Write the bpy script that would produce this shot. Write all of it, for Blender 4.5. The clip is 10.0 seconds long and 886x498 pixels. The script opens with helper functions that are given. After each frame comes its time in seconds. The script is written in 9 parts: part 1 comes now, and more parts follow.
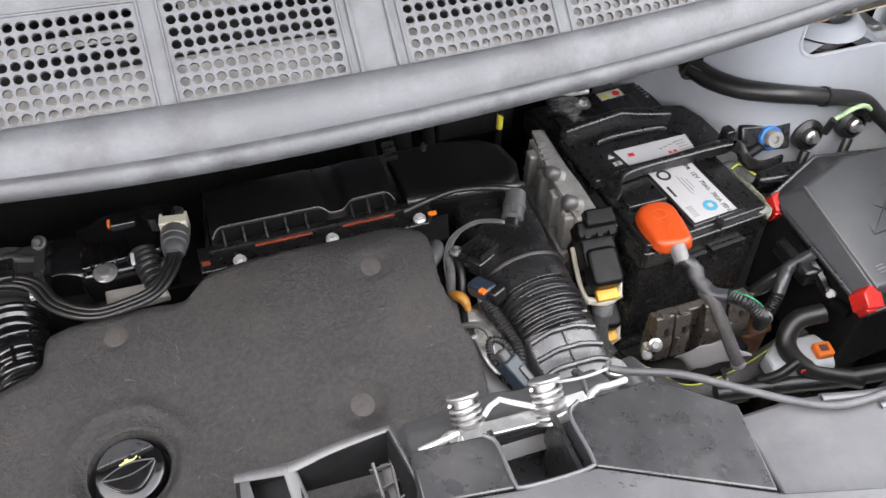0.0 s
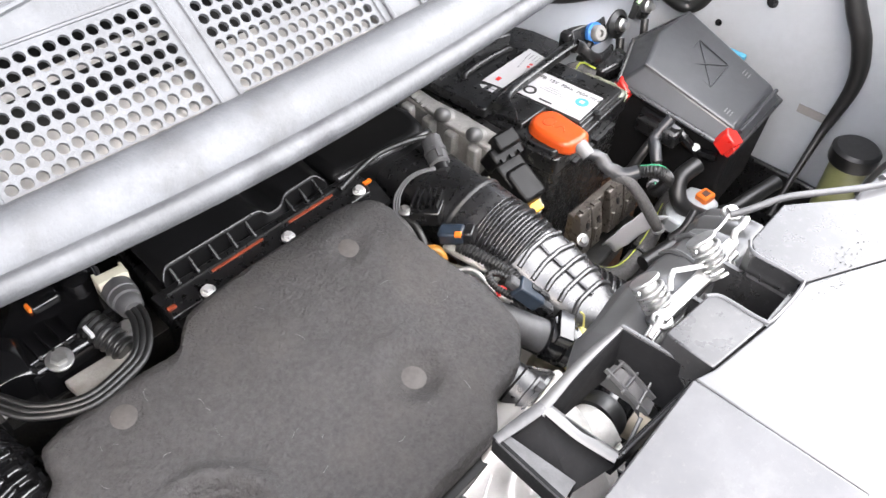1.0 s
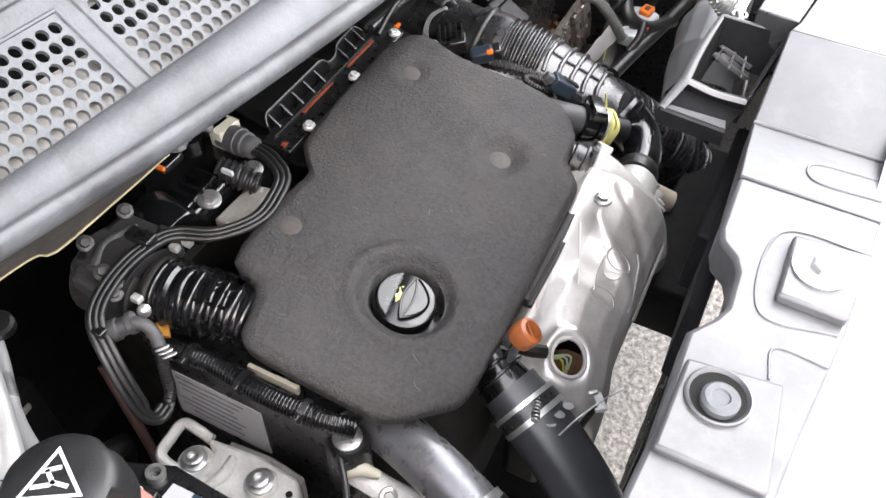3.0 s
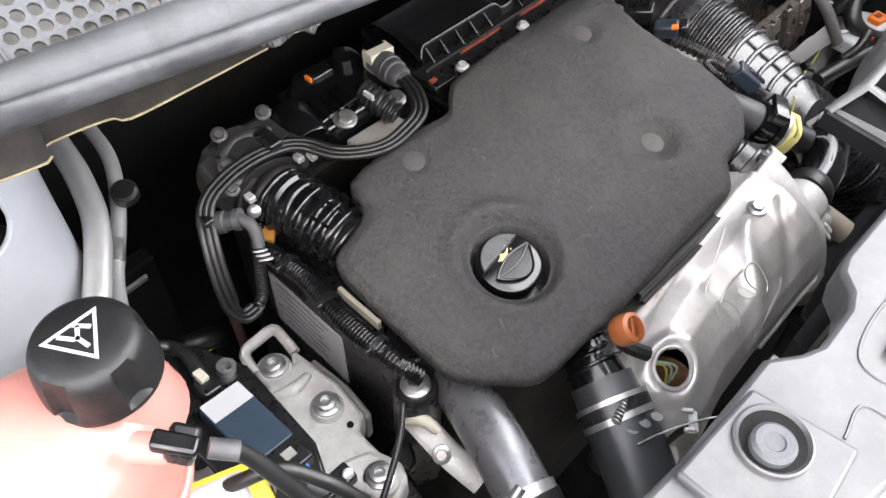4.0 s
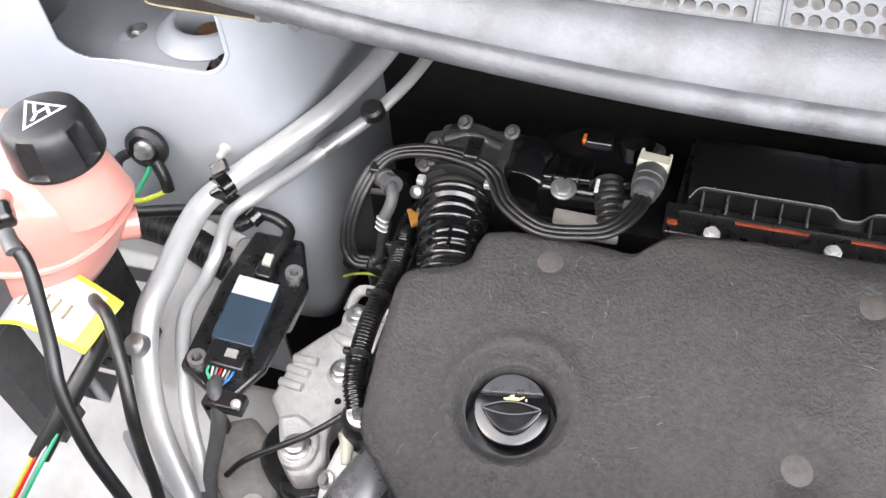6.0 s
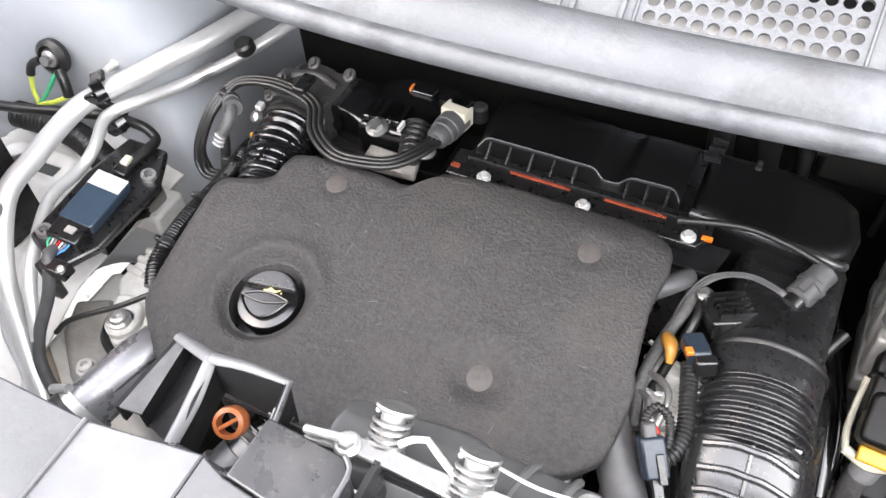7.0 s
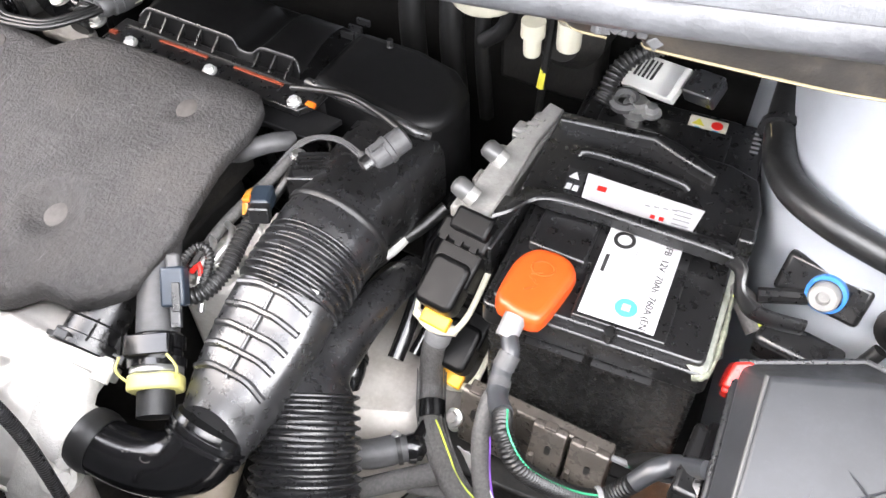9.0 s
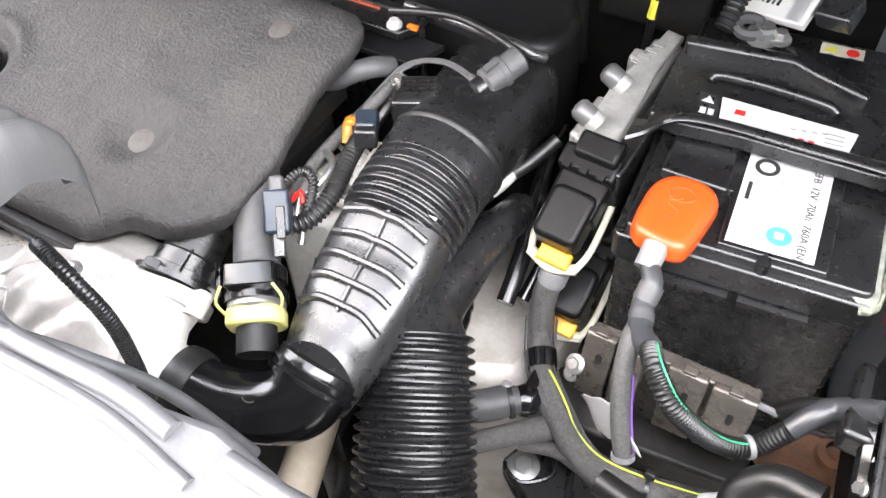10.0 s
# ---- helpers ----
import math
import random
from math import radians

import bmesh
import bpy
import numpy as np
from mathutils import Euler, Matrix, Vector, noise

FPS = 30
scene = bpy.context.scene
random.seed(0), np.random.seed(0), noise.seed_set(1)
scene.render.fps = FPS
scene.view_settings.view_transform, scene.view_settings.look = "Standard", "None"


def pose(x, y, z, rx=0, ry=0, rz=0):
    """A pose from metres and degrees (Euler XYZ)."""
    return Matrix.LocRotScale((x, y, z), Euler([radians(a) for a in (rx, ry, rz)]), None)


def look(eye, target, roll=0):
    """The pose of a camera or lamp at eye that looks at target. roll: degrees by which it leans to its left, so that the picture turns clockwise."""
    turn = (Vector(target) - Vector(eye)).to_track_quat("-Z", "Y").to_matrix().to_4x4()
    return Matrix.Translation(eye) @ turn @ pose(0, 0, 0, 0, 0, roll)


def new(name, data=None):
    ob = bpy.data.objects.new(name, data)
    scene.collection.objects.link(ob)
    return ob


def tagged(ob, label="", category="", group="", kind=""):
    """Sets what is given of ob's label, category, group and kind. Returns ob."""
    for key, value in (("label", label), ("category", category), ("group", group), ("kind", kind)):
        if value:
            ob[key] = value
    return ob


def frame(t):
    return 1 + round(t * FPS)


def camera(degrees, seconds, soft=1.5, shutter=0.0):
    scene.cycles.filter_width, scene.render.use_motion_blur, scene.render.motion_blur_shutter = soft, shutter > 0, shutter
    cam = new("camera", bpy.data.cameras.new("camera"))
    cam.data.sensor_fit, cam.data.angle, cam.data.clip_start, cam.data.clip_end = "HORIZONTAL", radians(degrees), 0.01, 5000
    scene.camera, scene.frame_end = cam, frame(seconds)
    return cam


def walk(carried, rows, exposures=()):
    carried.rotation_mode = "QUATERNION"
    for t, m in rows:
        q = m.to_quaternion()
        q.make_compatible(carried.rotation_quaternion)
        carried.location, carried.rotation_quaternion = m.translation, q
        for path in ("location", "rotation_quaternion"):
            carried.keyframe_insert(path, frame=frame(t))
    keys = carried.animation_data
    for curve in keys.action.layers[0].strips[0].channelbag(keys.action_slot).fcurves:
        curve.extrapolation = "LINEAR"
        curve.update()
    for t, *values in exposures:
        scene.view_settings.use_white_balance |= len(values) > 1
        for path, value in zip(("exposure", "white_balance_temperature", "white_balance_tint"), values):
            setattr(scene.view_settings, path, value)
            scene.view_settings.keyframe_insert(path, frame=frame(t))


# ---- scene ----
cam = camera(56.5, 10.0)
METRES, EYE, TILT, LEAN, TURN = 1.862, 1.40, -46.36, -1.12, -19.02
ROWS = [
    (0.0, 0.0, 0.0, 0.0, 0.0, 0.0, -0.0),
    (0.5, -0.0743, 0.0101, -0.0035, -11.08, -1.21, 10.27),
    (1.0, -0.1374, 0.0306, 0.003, -21.69, -4.17, 19.14),
    (1.5, -0.213, 0.034, 0.0014, -30.12, -7.5, 25.97),
    (2.0, -0.2638, 0.0288, -0.0009, -35.73, -10.2, 29.65),
    (2.5, -0.2904, 0.0239, -0.0065, -36.44, -11.19, 30.15),
    (4.0, -0.2652, 0.0224, -0.0316, -18.59, -8.46, 19.03),
    (4.5, -0.2114, 0.0246, -0.0292, -6.36, -5.5, 8.96),
    (5.0, -0.1746, 0.0196, -0.0375, 6.01, -4.93, -2.48),
    (6.5, 0.0175, 0.0789, 0.0192, 32.92, -11.32, -25.61),
    (7.0, 0.0936, 0.0842, 0.0331, 36.01, -12.73, -27.8),
    (7.5, 0.1618, 0.1061, 0.0539, 37.84, -13.8, -28.88),
    (8.0, 0.2175, 0.1473, 0.0737, 39.34, -14.86, -30.01),
    (8.5, 0.2535, 0.1723, 0.085, 39.57, -15.17, -30.43),
    (9.0, 0.2686, 0.1846, 0.0841, 39.65, -15.47, -30.76),
    (9.5, 0.2563, 0.1946, 0.0569, 39.44, -15.16, -30.49),
    (10.0, 0.2409, 0.19, 0.0288, 40.59, -15.44, -30.8),
]
EXPOSURES = [(0.0, 1.72), (0.5, 2.14), (1.0, 2.44), (2.0, 2.22), (2.7, 2.11), (4.0, 1.97), (5.2, 2.18), (6.5, 2.36), (7.5, 2.58), (8.5, 2.78), (9.5, 2.92), (10.0, 2.92)]
EDGES = [
    (2.7, (-0.5142, 0.1920, 1.3512), (0.725, 0.710, -0.131), 3.3),
    (3.8, (-0.5054, 0.1649, 1.3294), (0.502, 0.920, -0.224), 2.0),
    (5.2, (-0.2751, 0.0842, 1.3265), (-0.192, 1.337, -0.231), -3.2),
    (6.3, (0.0186, 0.1067, 1.3135), (-0.490, 1.311, -0.200), -3.8),
]
PATH = [(t, pose(0, 0, EYE, TILT, LEAN, TURN) @ pose(METRES * x, METRES * y, METRES * z, 90 + pitch, roll, yaw)) for t, x, y, z, yaw, pitch, roll in ROWS]
walk(cam, sorted(PATH + [(t, look(eye, target, roll)) for t, eye, target, roll in EDGES], key=lambda row: row[0]), EXPOSURES)


# ---------------------------------------------------------------- light
world = bpy.data.worlds.new("sky")
scene.world = world
world.use_nodes = True
wn, wl = world.node_tree.nodes, world.node_tree.links
wn.clear()
sky = wn.new("ShaderNodeTexSky")
sky.sky_type, sky.sun_disc = "NISHITA", False
sky.sun_elevation, sky.sun_rotation = radians(46), radians(232)
sky.air_density, sky.dust_density, sky.ozone_density = 1.0, 4.0, 1.0
veil = wn.new("ShaderNodeMix")
veil.data_type = "RGBA"
veil.inputs[0].default_value = 0.56
veil.inputs[7].default_value = (14.1, 14.0, 14.9, 1)
wl.new(sky.outputs[0], veil.inputs[6])
wback = wn.new("ShaderNodeBackground")
wback.inputs[1].default_value = 0.15
wl.new(veil.outputs[2], wback.inputs[0])
wout = wn.new("ShaderNodeOutputWorld")
wl.new(wback.outputs[0], wout.inputs[0])

sun = new("sun", bpy.data.lights.new("sun", "SUN"))
sun.data.energy, sun.data.angle, sun.data.color = 1.5, radians(70), (1.0, 0.97, 0.93)
sun.matrix_world = look((2.3, -1.3, 3.0), (0.1, 0.4, 0.8))


# ---------------------------------------------------------------- materials
def mat(name, col, rough=0.5, metal=0.0, var=0.25, scale=45.0, bump=0.0, bscale=500.0, spec=0.5,
        coat=0.0, trans=0.0, tint=None, tscale=18.0, tamount=0.0, rvar=0.05, dust=0.0, per=0.0, sheen=0.0, bdist=0.002):
    m = bpy.data.materials.new(name)
    m.use_nodes = True
    n, l = m.node_tree.nodes, m.node_tree.links
    b = n["Principled BSDF"]
    tc = n.new("ShaderNodeTexCoord")
    def tex(s, detail=5.0, ro=0.6):
        t = n.new("ShaderNodeTexNoise")
        t.inputs["Scale"].default_value, t.inputs["Detail"].default_value, t.inputs["Roughness"].default_value = s, detail, ro
        l.new(tc.outputs["Object"], t.inputs["Vector"])
        return t.outputs["Fac"]
    def ramp(src, lo, hi, a=0.35, c=0.65):
        r = n.new("ShaderNodeMapRange")
        r.inputs[1].default_value, r.inputs[2].default_value = a, c
        r.inputs[3].default_value, r.inputs[4].default_value = lo, hi
        l.new(src, r.inputs[0])
        return r.outputs[0]
    def mix(fac, a, c):
        x = n.new("ShaderNodeMix")
        x.data_type = "RGBA"
        for sock, v in ((0, fac), (6, a), (7, c)):
            if isinstance(v, (tuple, float, int)):
                x.inputs[sock].default_value = (*v, 1) if isinstance(v, tuple) else v
            else:
                l.new(v, x.inputs[sock])
        return x.outputs[2]
    dark = tuple(c * (1 - var) for c in col)
    light = tuple(min(1, c * (1 + var)) for c in col)
    big = tex(scale)
    c = mix(ramp(big, 0, 1), dark, light)
    fine = tex(scale * 9, 3.0)
    c = mix(ramp(fine, 0, 0.5), c, tuple(x * (1 - var * 0.8) for x in col))
    if tint:
        c = mix(ramp(tex(tscale, 6.0, 0.7), 0, tamount, 0.5, 0.72), c, tint)
    if dust:
        c = mix(ramp(tex(260.0, 8.0, 0.75), 0, dust, 0.56, 0.8), c, (0.32, 0.31, 0.29))
    if per:
        oi = n.new("ShaderNodeObjectInfo")
        c = mix(ramp(oi.outputs["Random"], 0, per, 0, 1), c, dark)
    l.new(c, b.inputs["Base Color"])
    l.new(ramp(tex(scale * 3), max(0.02, rough - rvar), min(1, rough + rvar)), b.inputs["Roughness"])
    b.inputs["Metallic"].default_value = metal
    b.inputs["Specular IOR Level"].default_value = spec
    b.inputs["Coat Weight"].default_value = coat
    b.inputs["Coat Roughness"].default_value = 0.12
    b.inputs["Transmission Weight"].default_value = trans
    if sheen:
        b.inputs["Sheen Weight"].default_value = sheen
        b.inputs["Sheen Roughness"].default_value = 0.6
    if bump:
        bp = n.new("ShaderNodeBump")
        bp.inputs["Strength"].default_value, bp.inputs["Distance"].default_value = bump, bdist
        l.new(tex(bscale, 4.0), bp.inputs["Height"])
        l.new(bp.outputs[0], b.inputs["Normal"])
    return m


paint = mat("silver_body_paint", (0.37, 0.39, 0.415), 0.36, 0.0, 0.05, 9, spec=0.5, tint=(0.30, 0.31, 0.32), tscale=14, tamount=0.3, bump=0.02, bscale=300)
felt = mat("black_moulded_foam", (0.0350, 0.0337, 0.0338), 0.58, 0, 0.32, 210, bump=0.75, bscale=340, bdist=0.0030, spec=0.32, tint=(0.050, 0.046, 0.043), tscale=11, tamount=0.65)
plug_grey = mat("grey_rubber_plug", (0.053, 0.048, 0.045), 0.65, 0, 0.25, 200)
plastic = mat("black_plastic", (0.0075, 0.0075, 0.008), 0.30, 0, 0.3, 40, bump=0.06, bscale=900, dust=0.02, spec=0.7)
gloss = mat("glossy_black_plastic", (0.005, 0.005, 0.0055), 0.16, 0, 0.3, 40, bump=0.03, bscale=700, dust=0.01, spec=0.7)
dull = mat("dull_black_plastic", (0.007, 0.007, 0.0075), 0.45, 0, 0.3, 40, bump=0.12, bscale=700, dust=0.04, spec=0.5)
rubber = mat("black_rubber", (0.009, 0.009, 0.009), 0.40, 0, 0.3, 60, bump=0.10, bscale=600, dust=0.02, spec=0.6)
ribbed = mat("satin_black_hose", (0.012, 0.012, 0.013), 0.30, 0, 0.2, 60, bump=0.02, bscale=500, dust=0.02, spec=0.63)
ductgrey = mat("satin_black_duct", (0.024, 0.024, 0.025), 0.30, 0, 0.15, 40, bump=0.03, bscale=500, spec=0.9, tint=(0.045, 0.045, 0.045), tscale=25, tamount=0.4)
greyrub = mat("grey_rubber_hose", (0.060, 0.060, 0.062), 0.5, 0, 0.25, 80, bump=0.15, bscale=700)
braid = mat("woven_grey_sleeve", (0.085, 0.082, 0.080), 0.55, 0, 0.35, 420, bump=0.6, bscale=1200)
cowlgrey = mat("weathered_grey_plastic", (0.069, 0.072, 0.0775), 0.5, 0, 0.20, 12, bump=0.30, bscale=420, tint=(0.036, 0.036, 0.037), tscale=20, tamount=0.8, dust=0.10)
sealgrey = mat("weathered_grey_rubber", (0.056, 0.058, 0.062), 0.45, 0, 0.3, 22, bump=0.3, bscale=260, tint=(0.018, 0.018, 0.021), tscale=24, tamount=0.9, spec=0.5)
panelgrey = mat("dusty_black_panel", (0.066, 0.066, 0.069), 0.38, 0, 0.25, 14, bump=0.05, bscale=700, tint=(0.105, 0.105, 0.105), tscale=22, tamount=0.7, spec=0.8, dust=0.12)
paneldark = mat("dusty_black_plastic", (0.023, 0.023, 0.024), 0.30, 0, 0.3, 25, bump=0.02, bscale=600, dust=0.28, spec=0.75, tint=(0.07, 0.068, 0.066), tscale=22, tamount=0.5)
alu = mat("aluminium", (0.60, 0.60, 0.595), 0.36, 0.55, 0.06, 50, bump=0.04, bscale=300, rvar=0.05, tint=(0.44, 0.43, 0.415), tscale=25, tamount=0.5)
chassisgrey = mat("pale_chassis_primer", (0.80, 0.79, 0.765), 0.45, 0, 0.07, 12, bump=0.05, bscale=250, tint=(0.55, 0.50, 0.43), tscale=13, tamount=0.45)
ecucast = mat("dull_cast_case", (0.30, 0.295, 0.285), 0.45, 0.3, 0.25, 40, bump=0.2, bscale=400, tint=(0.24, 0.23, 0.22), tscale=35, tamount=0.5)
shieldm = mat("pressed_aluminium_sheet", (0.60, 0.58, 0.555), 0.42, 0.6, 0.10, 14, bump=0.35, bscale=45, bdist=0.003, tint=(0.36, 0.32, 0.28), tscale=14, tamount=0.6, rvar=0.12)
cast = mat("cast_aluminium", (0.64, 0.625, 0.595), 0.5, 0.15, 0.14, 40, bump=0.45, bscale=420, tint=(0.34, 0.31, 0.275), tscale=30, tamount=0.45)
gearcast = mat("dirty_pale_casting", (0.50, 0.475, 0.44), 0.5, 0.1, 0.12, 25, bump=0.12, bscale=120, tint=(0.27, 0.22, 0.17), tscale=14, tamount=0.6)
golden = mat("golden_yellow_plastic", (0.72, 0.36, 0.012), 0.4, 0, 0.1, 60)
traymetal = mat("dusty_brown_steel", (0.115, 0.102, 0.090), 0.30, 0.55, 0.2, 40, bump=0.25, bscale=300, tint=(0.10, 0.08, 0.065), tscale=30, tamount=0.5)
fuselid = mat("grey_fuse_box_plastic", (0.034, 0.036, 0.040), 0.36, 0, 0.15, 30, bump=0.06, bscale=900, spec=0.7, dust=0.04)
crust = mat("pale_battery_corrosion", (0.22, 0.235, 0.18), 0.85, 0, 0.45, 160, bump=0.8, bscale=500, tint=(0.07, 0.075, 0.055), tscale=90, tamount=0.8)
wetblack = mat("wet_speckled_black_case", (0.015, 0.015, 0.015), 0.26, 0, 0.4, 60, bump=0.45, bscale=420, spec=0.8, dust=0.45, bdist=0.0015)
shroudgrey = mat("grey_rubbery_shroud", (0.068, 0.068, 0.068), 0.40, 0, 0.12, 30, bump=0.06, bscale=700, spec=0.75)
dirtcast = mat("grimy_cast_aluminium", (0.33, 0.315, 0.295), 0.6, 0.15, 0.2, 30, bump=0.35, bscale=350, tint=(0.17, 0.15, 0.125), tscale=22, tamount=0.6)
throttlecast = mat("oily_cast_aluminium", (0.080, 0.079, 0.078), 0.42, 0.5, 0.3, 30, bump=0.35, bscale=350, tint=(0.06, 0.052, 0.042), tscale=26, tamount=0.7)
zinc = mat("zinc_plated_steel", (0.52, 0.52, 0.51), 0.36, 0.9, 0.15, 120)
darkmetal = mat("dark_engine_metal", (0.018, 0.0175, 0.0165), 0.5, 0.4, 0.4, 30, bump=0.3, bscale=250, tint=(0.05, 0.042, 0.035), tscale=30, tamount=0.5)
rustyblack = mat("dirty_black_flange", (0.016, 0.014, 0.012), 0.5, 0, 0.4, 40, bump=0.2, bscale=300, tint=(0.05, 0.04, 0.028), tscale=40, tamount=0.5)
# near-black that stands for unlit depths, hollows and holes
void = mat("unlit_depth_black", (0.009, 0.0088, 0.0085), 0.8, 0, 0.4, 20, bump=0.2, bscale=120, spec=0.2)
bulk = mat("black_bulkhead_mat", (0.0100, 0.0097, 0.0090), 0.85, 0, 0.3, 20, bump=0.3, bscale=200, spec=0.15, tint=(0.015, 0.0142, 0.0125), tscale=9, tamount=0.6)
lidblack = mat("matt_black_lid", (0.0036, 0.0036, 0.0038), 0.42, 0, 0.3, 30, bump=0.04, bscale=500, spec=0.20)
traycream = mat("pale_beige_plastic", (0.26, 0.25, 0.235), 0.5, 0, 0.2, 60, bump=0.05, bscale=300, tint=(0.15, 0.145, 0.135), tscale=40, tamount=0.6)
red = mat("red_plastic", (0.55, 0.02, 0.015), 0.32, 0, 0.08, 40, spec=0.5)
redorange = mat("orange_red_plastic", (0.460, 0.061, 0.009), 0.34, 0, 0.08, 40, tint=(0.48, 0.075, 0.014), tscale=30, tamount=0.6)
orange = mat("orange_plastic", (0.62, 0.14, 0.012), 0.4, 0, 0.1, 60)
amber = mat("amber_plastic", (0.42, 0.20, 0.035), 0.4, 0, 0.12, 60)
copper = mat("brown_orange_plastic", (0.36, 0.11, 0.035), 0.33, 0, 0.12, 60)
rustline = mat("orange_sealing_strip", (0.20, 0.035, 0.012), 0.6, 0, 0.3, 90)
rust = mat("rusty_steel", (0.16, 0.08, 0.04), 0.8, 0.2, 0.4, 60, bump=0.4, bscale=300, tint=(0.20, 0.15, 0.12), tscale=40, tamount=0.7)
rustbrown = mat("dark_brown_metal", (0.085, 0.045, 0.040), 0.5, 0.3, 0.25, 40, bump=0.2, bscale=300)
white = mat("white_plastic", (0.55, 0.55, 0.52), 0.45, 0, 0.04, 30)
cream = mat("cream_plastic", (0.48, 0.46, 0.37), 0.45, 0, 0.06, 50)
paper = mat("white_label", (0.42, 0.42, 0.43), 0.4, 0, 0.03, 30)
tiredpaper = mat("soiled_paper_label", (0.27, 0.26, 0.245), 0.6, 0, 0.18, 30, tint=(0.14, 0.135, 0.125), tscale=30, tamount=0.6)
yellow = mat("yellow_plastic", (0.55, 0.50, 0.05), 0.45, 0, 0.06, 40)
palegold = mat("pale_yellow_plastic", (0.60, 0.55, 0.20), 0.45, 0, 0.06, 40)
green = mat("green_insulation", (0.05, 0.40, 0.20), 0.5)
palegreen = mat("pale_green_insulation", (0.42, 0.60, 0.34), 0.5)
palegrey = mat("pale_grey_plastic", (0.34, 0.36, 0.37), 0.4, 0, 0.12, 30, bump=0.05, bscale=400)
scoopblack = mat("dull_black_plastic", (0.0075, 0.0075, 0.008), 0.65, 0, 0.3, 40, bump=0.05, bscale=700, dust=0.03, spec=0.14)
satinpipe = mat("satin_grey_pipe", (0.17, 0.17, 0.178), 0.30, 0.6, 0.15, 30, bump=0.05, bscale=400)
lime = mat("yellow_green_insulation", (0.55, 0.62, 0.08), 0.5)
violet = mat("violet_insulation", (0.20, 0.08, 0.45), 0.5)
blue = mat("blue_plastic", (0.05, 0.22, 0.62), 0.35)
teal = mat("teal_print", (0.06, 0.30, 0.45), 0.5)
slate = mat("slate_blue_plastic", (0.026, 0.042, 0.062), 0.34, 0, 0.12, 40)
navy = mat("dark_blue_plastic", (0.016, 0.024, 0.036), 0.36, 0, 0.15, 60)
ink = mat("black_ink", (0.02, 0.02, 0.02), 0.5)
grit = mat("grey_ink", (0.20, 0.20, 0.205), 0.5)
ochre = mat("old_sealant", (0.17, 0.14, 0.08), 0.7, 0, 0.25, 80)
railbeige = mat("dusty_beige_paint", (0.42, 0.36, 0.28), 0.55, 0, 0.15, 18, bump=0.05, bscale=300, tint=(0.25, 0.20, 0.15), tscale=12, tamount=0.6)
pale = mat("corroded_deposit", (0.22, 0.23, 0.20), 0.8, 0, 0.3, 90, bump=0.4, bscale=500)
fuseplastic = mat("dark_grey_plastic", (0.016, 0.0165, 0.0185), 0.30, 0, 0.18, 30, bump=0.08, bscale=900, dust=0.03, spec=1.0)
tankm = mat("pink_coolant_tank", (0.50, 0.225, 0.190), 0.22, 0, 0.06, 9, spec=0.6, tint=(0.48, 0.12, 0.085), tscale=7, tamount=0.4)
asphalt = mat("asphalt", (0.24, 0.225, 0.205), 0.9, 0, 0.6, 95, bump=1.0, bscale=110, bdist=0.006, tint=(0.05, 0.046, 0.042), tscale=85, tamount=0.95)
glassm = mat("windscreen_glass", (0.05, 0.055, 0.06), 0.05, 0, 0.05, 5, spec=0.6, rvar=0.02)


# ---------------------------------------------------------------- geometry tools
def smooth_path(pts, ds):
    p = [np.array(q, float) for q in pts]
    if len(p) == 2:
        n = max(2, int(np.linalg.norm(p[1] - p[0]) / ds) + 1)
        return np.array([p[0] + (p[1] - p[0]) * k / (n - 1) for k in range(n)])
    e = [2 * p[0] - p[1], *p, 2 * p[-1] - p[-2]]
    out = []
    for i in range(1, len(e) - 2):
        a, b, c, d = e[i - 1], e[i], e[i + 1], e[i + 2]
        for k in range(24):
            t = k / 24
            out.append(0.5 * (2 * b + (c - a) * t + (2 * a - 5 * b + 4 * c - d) * t * t + (3 * b - a - 3 * c + d) * t ** 3))
    out.append(p[-1])
    out = np.array(out)
    s = np.concatenate([[0], np.cumsum(np.linalg.norm(np.diff(out, axis=0), axis=1))])
    n = max(3, int(s[-1] / ds) + 1)
    q = np.linspace(0, s[-1], n)
    return np.stack([np.interp(q, s, out[:, k]) for k in range(3)], 1)


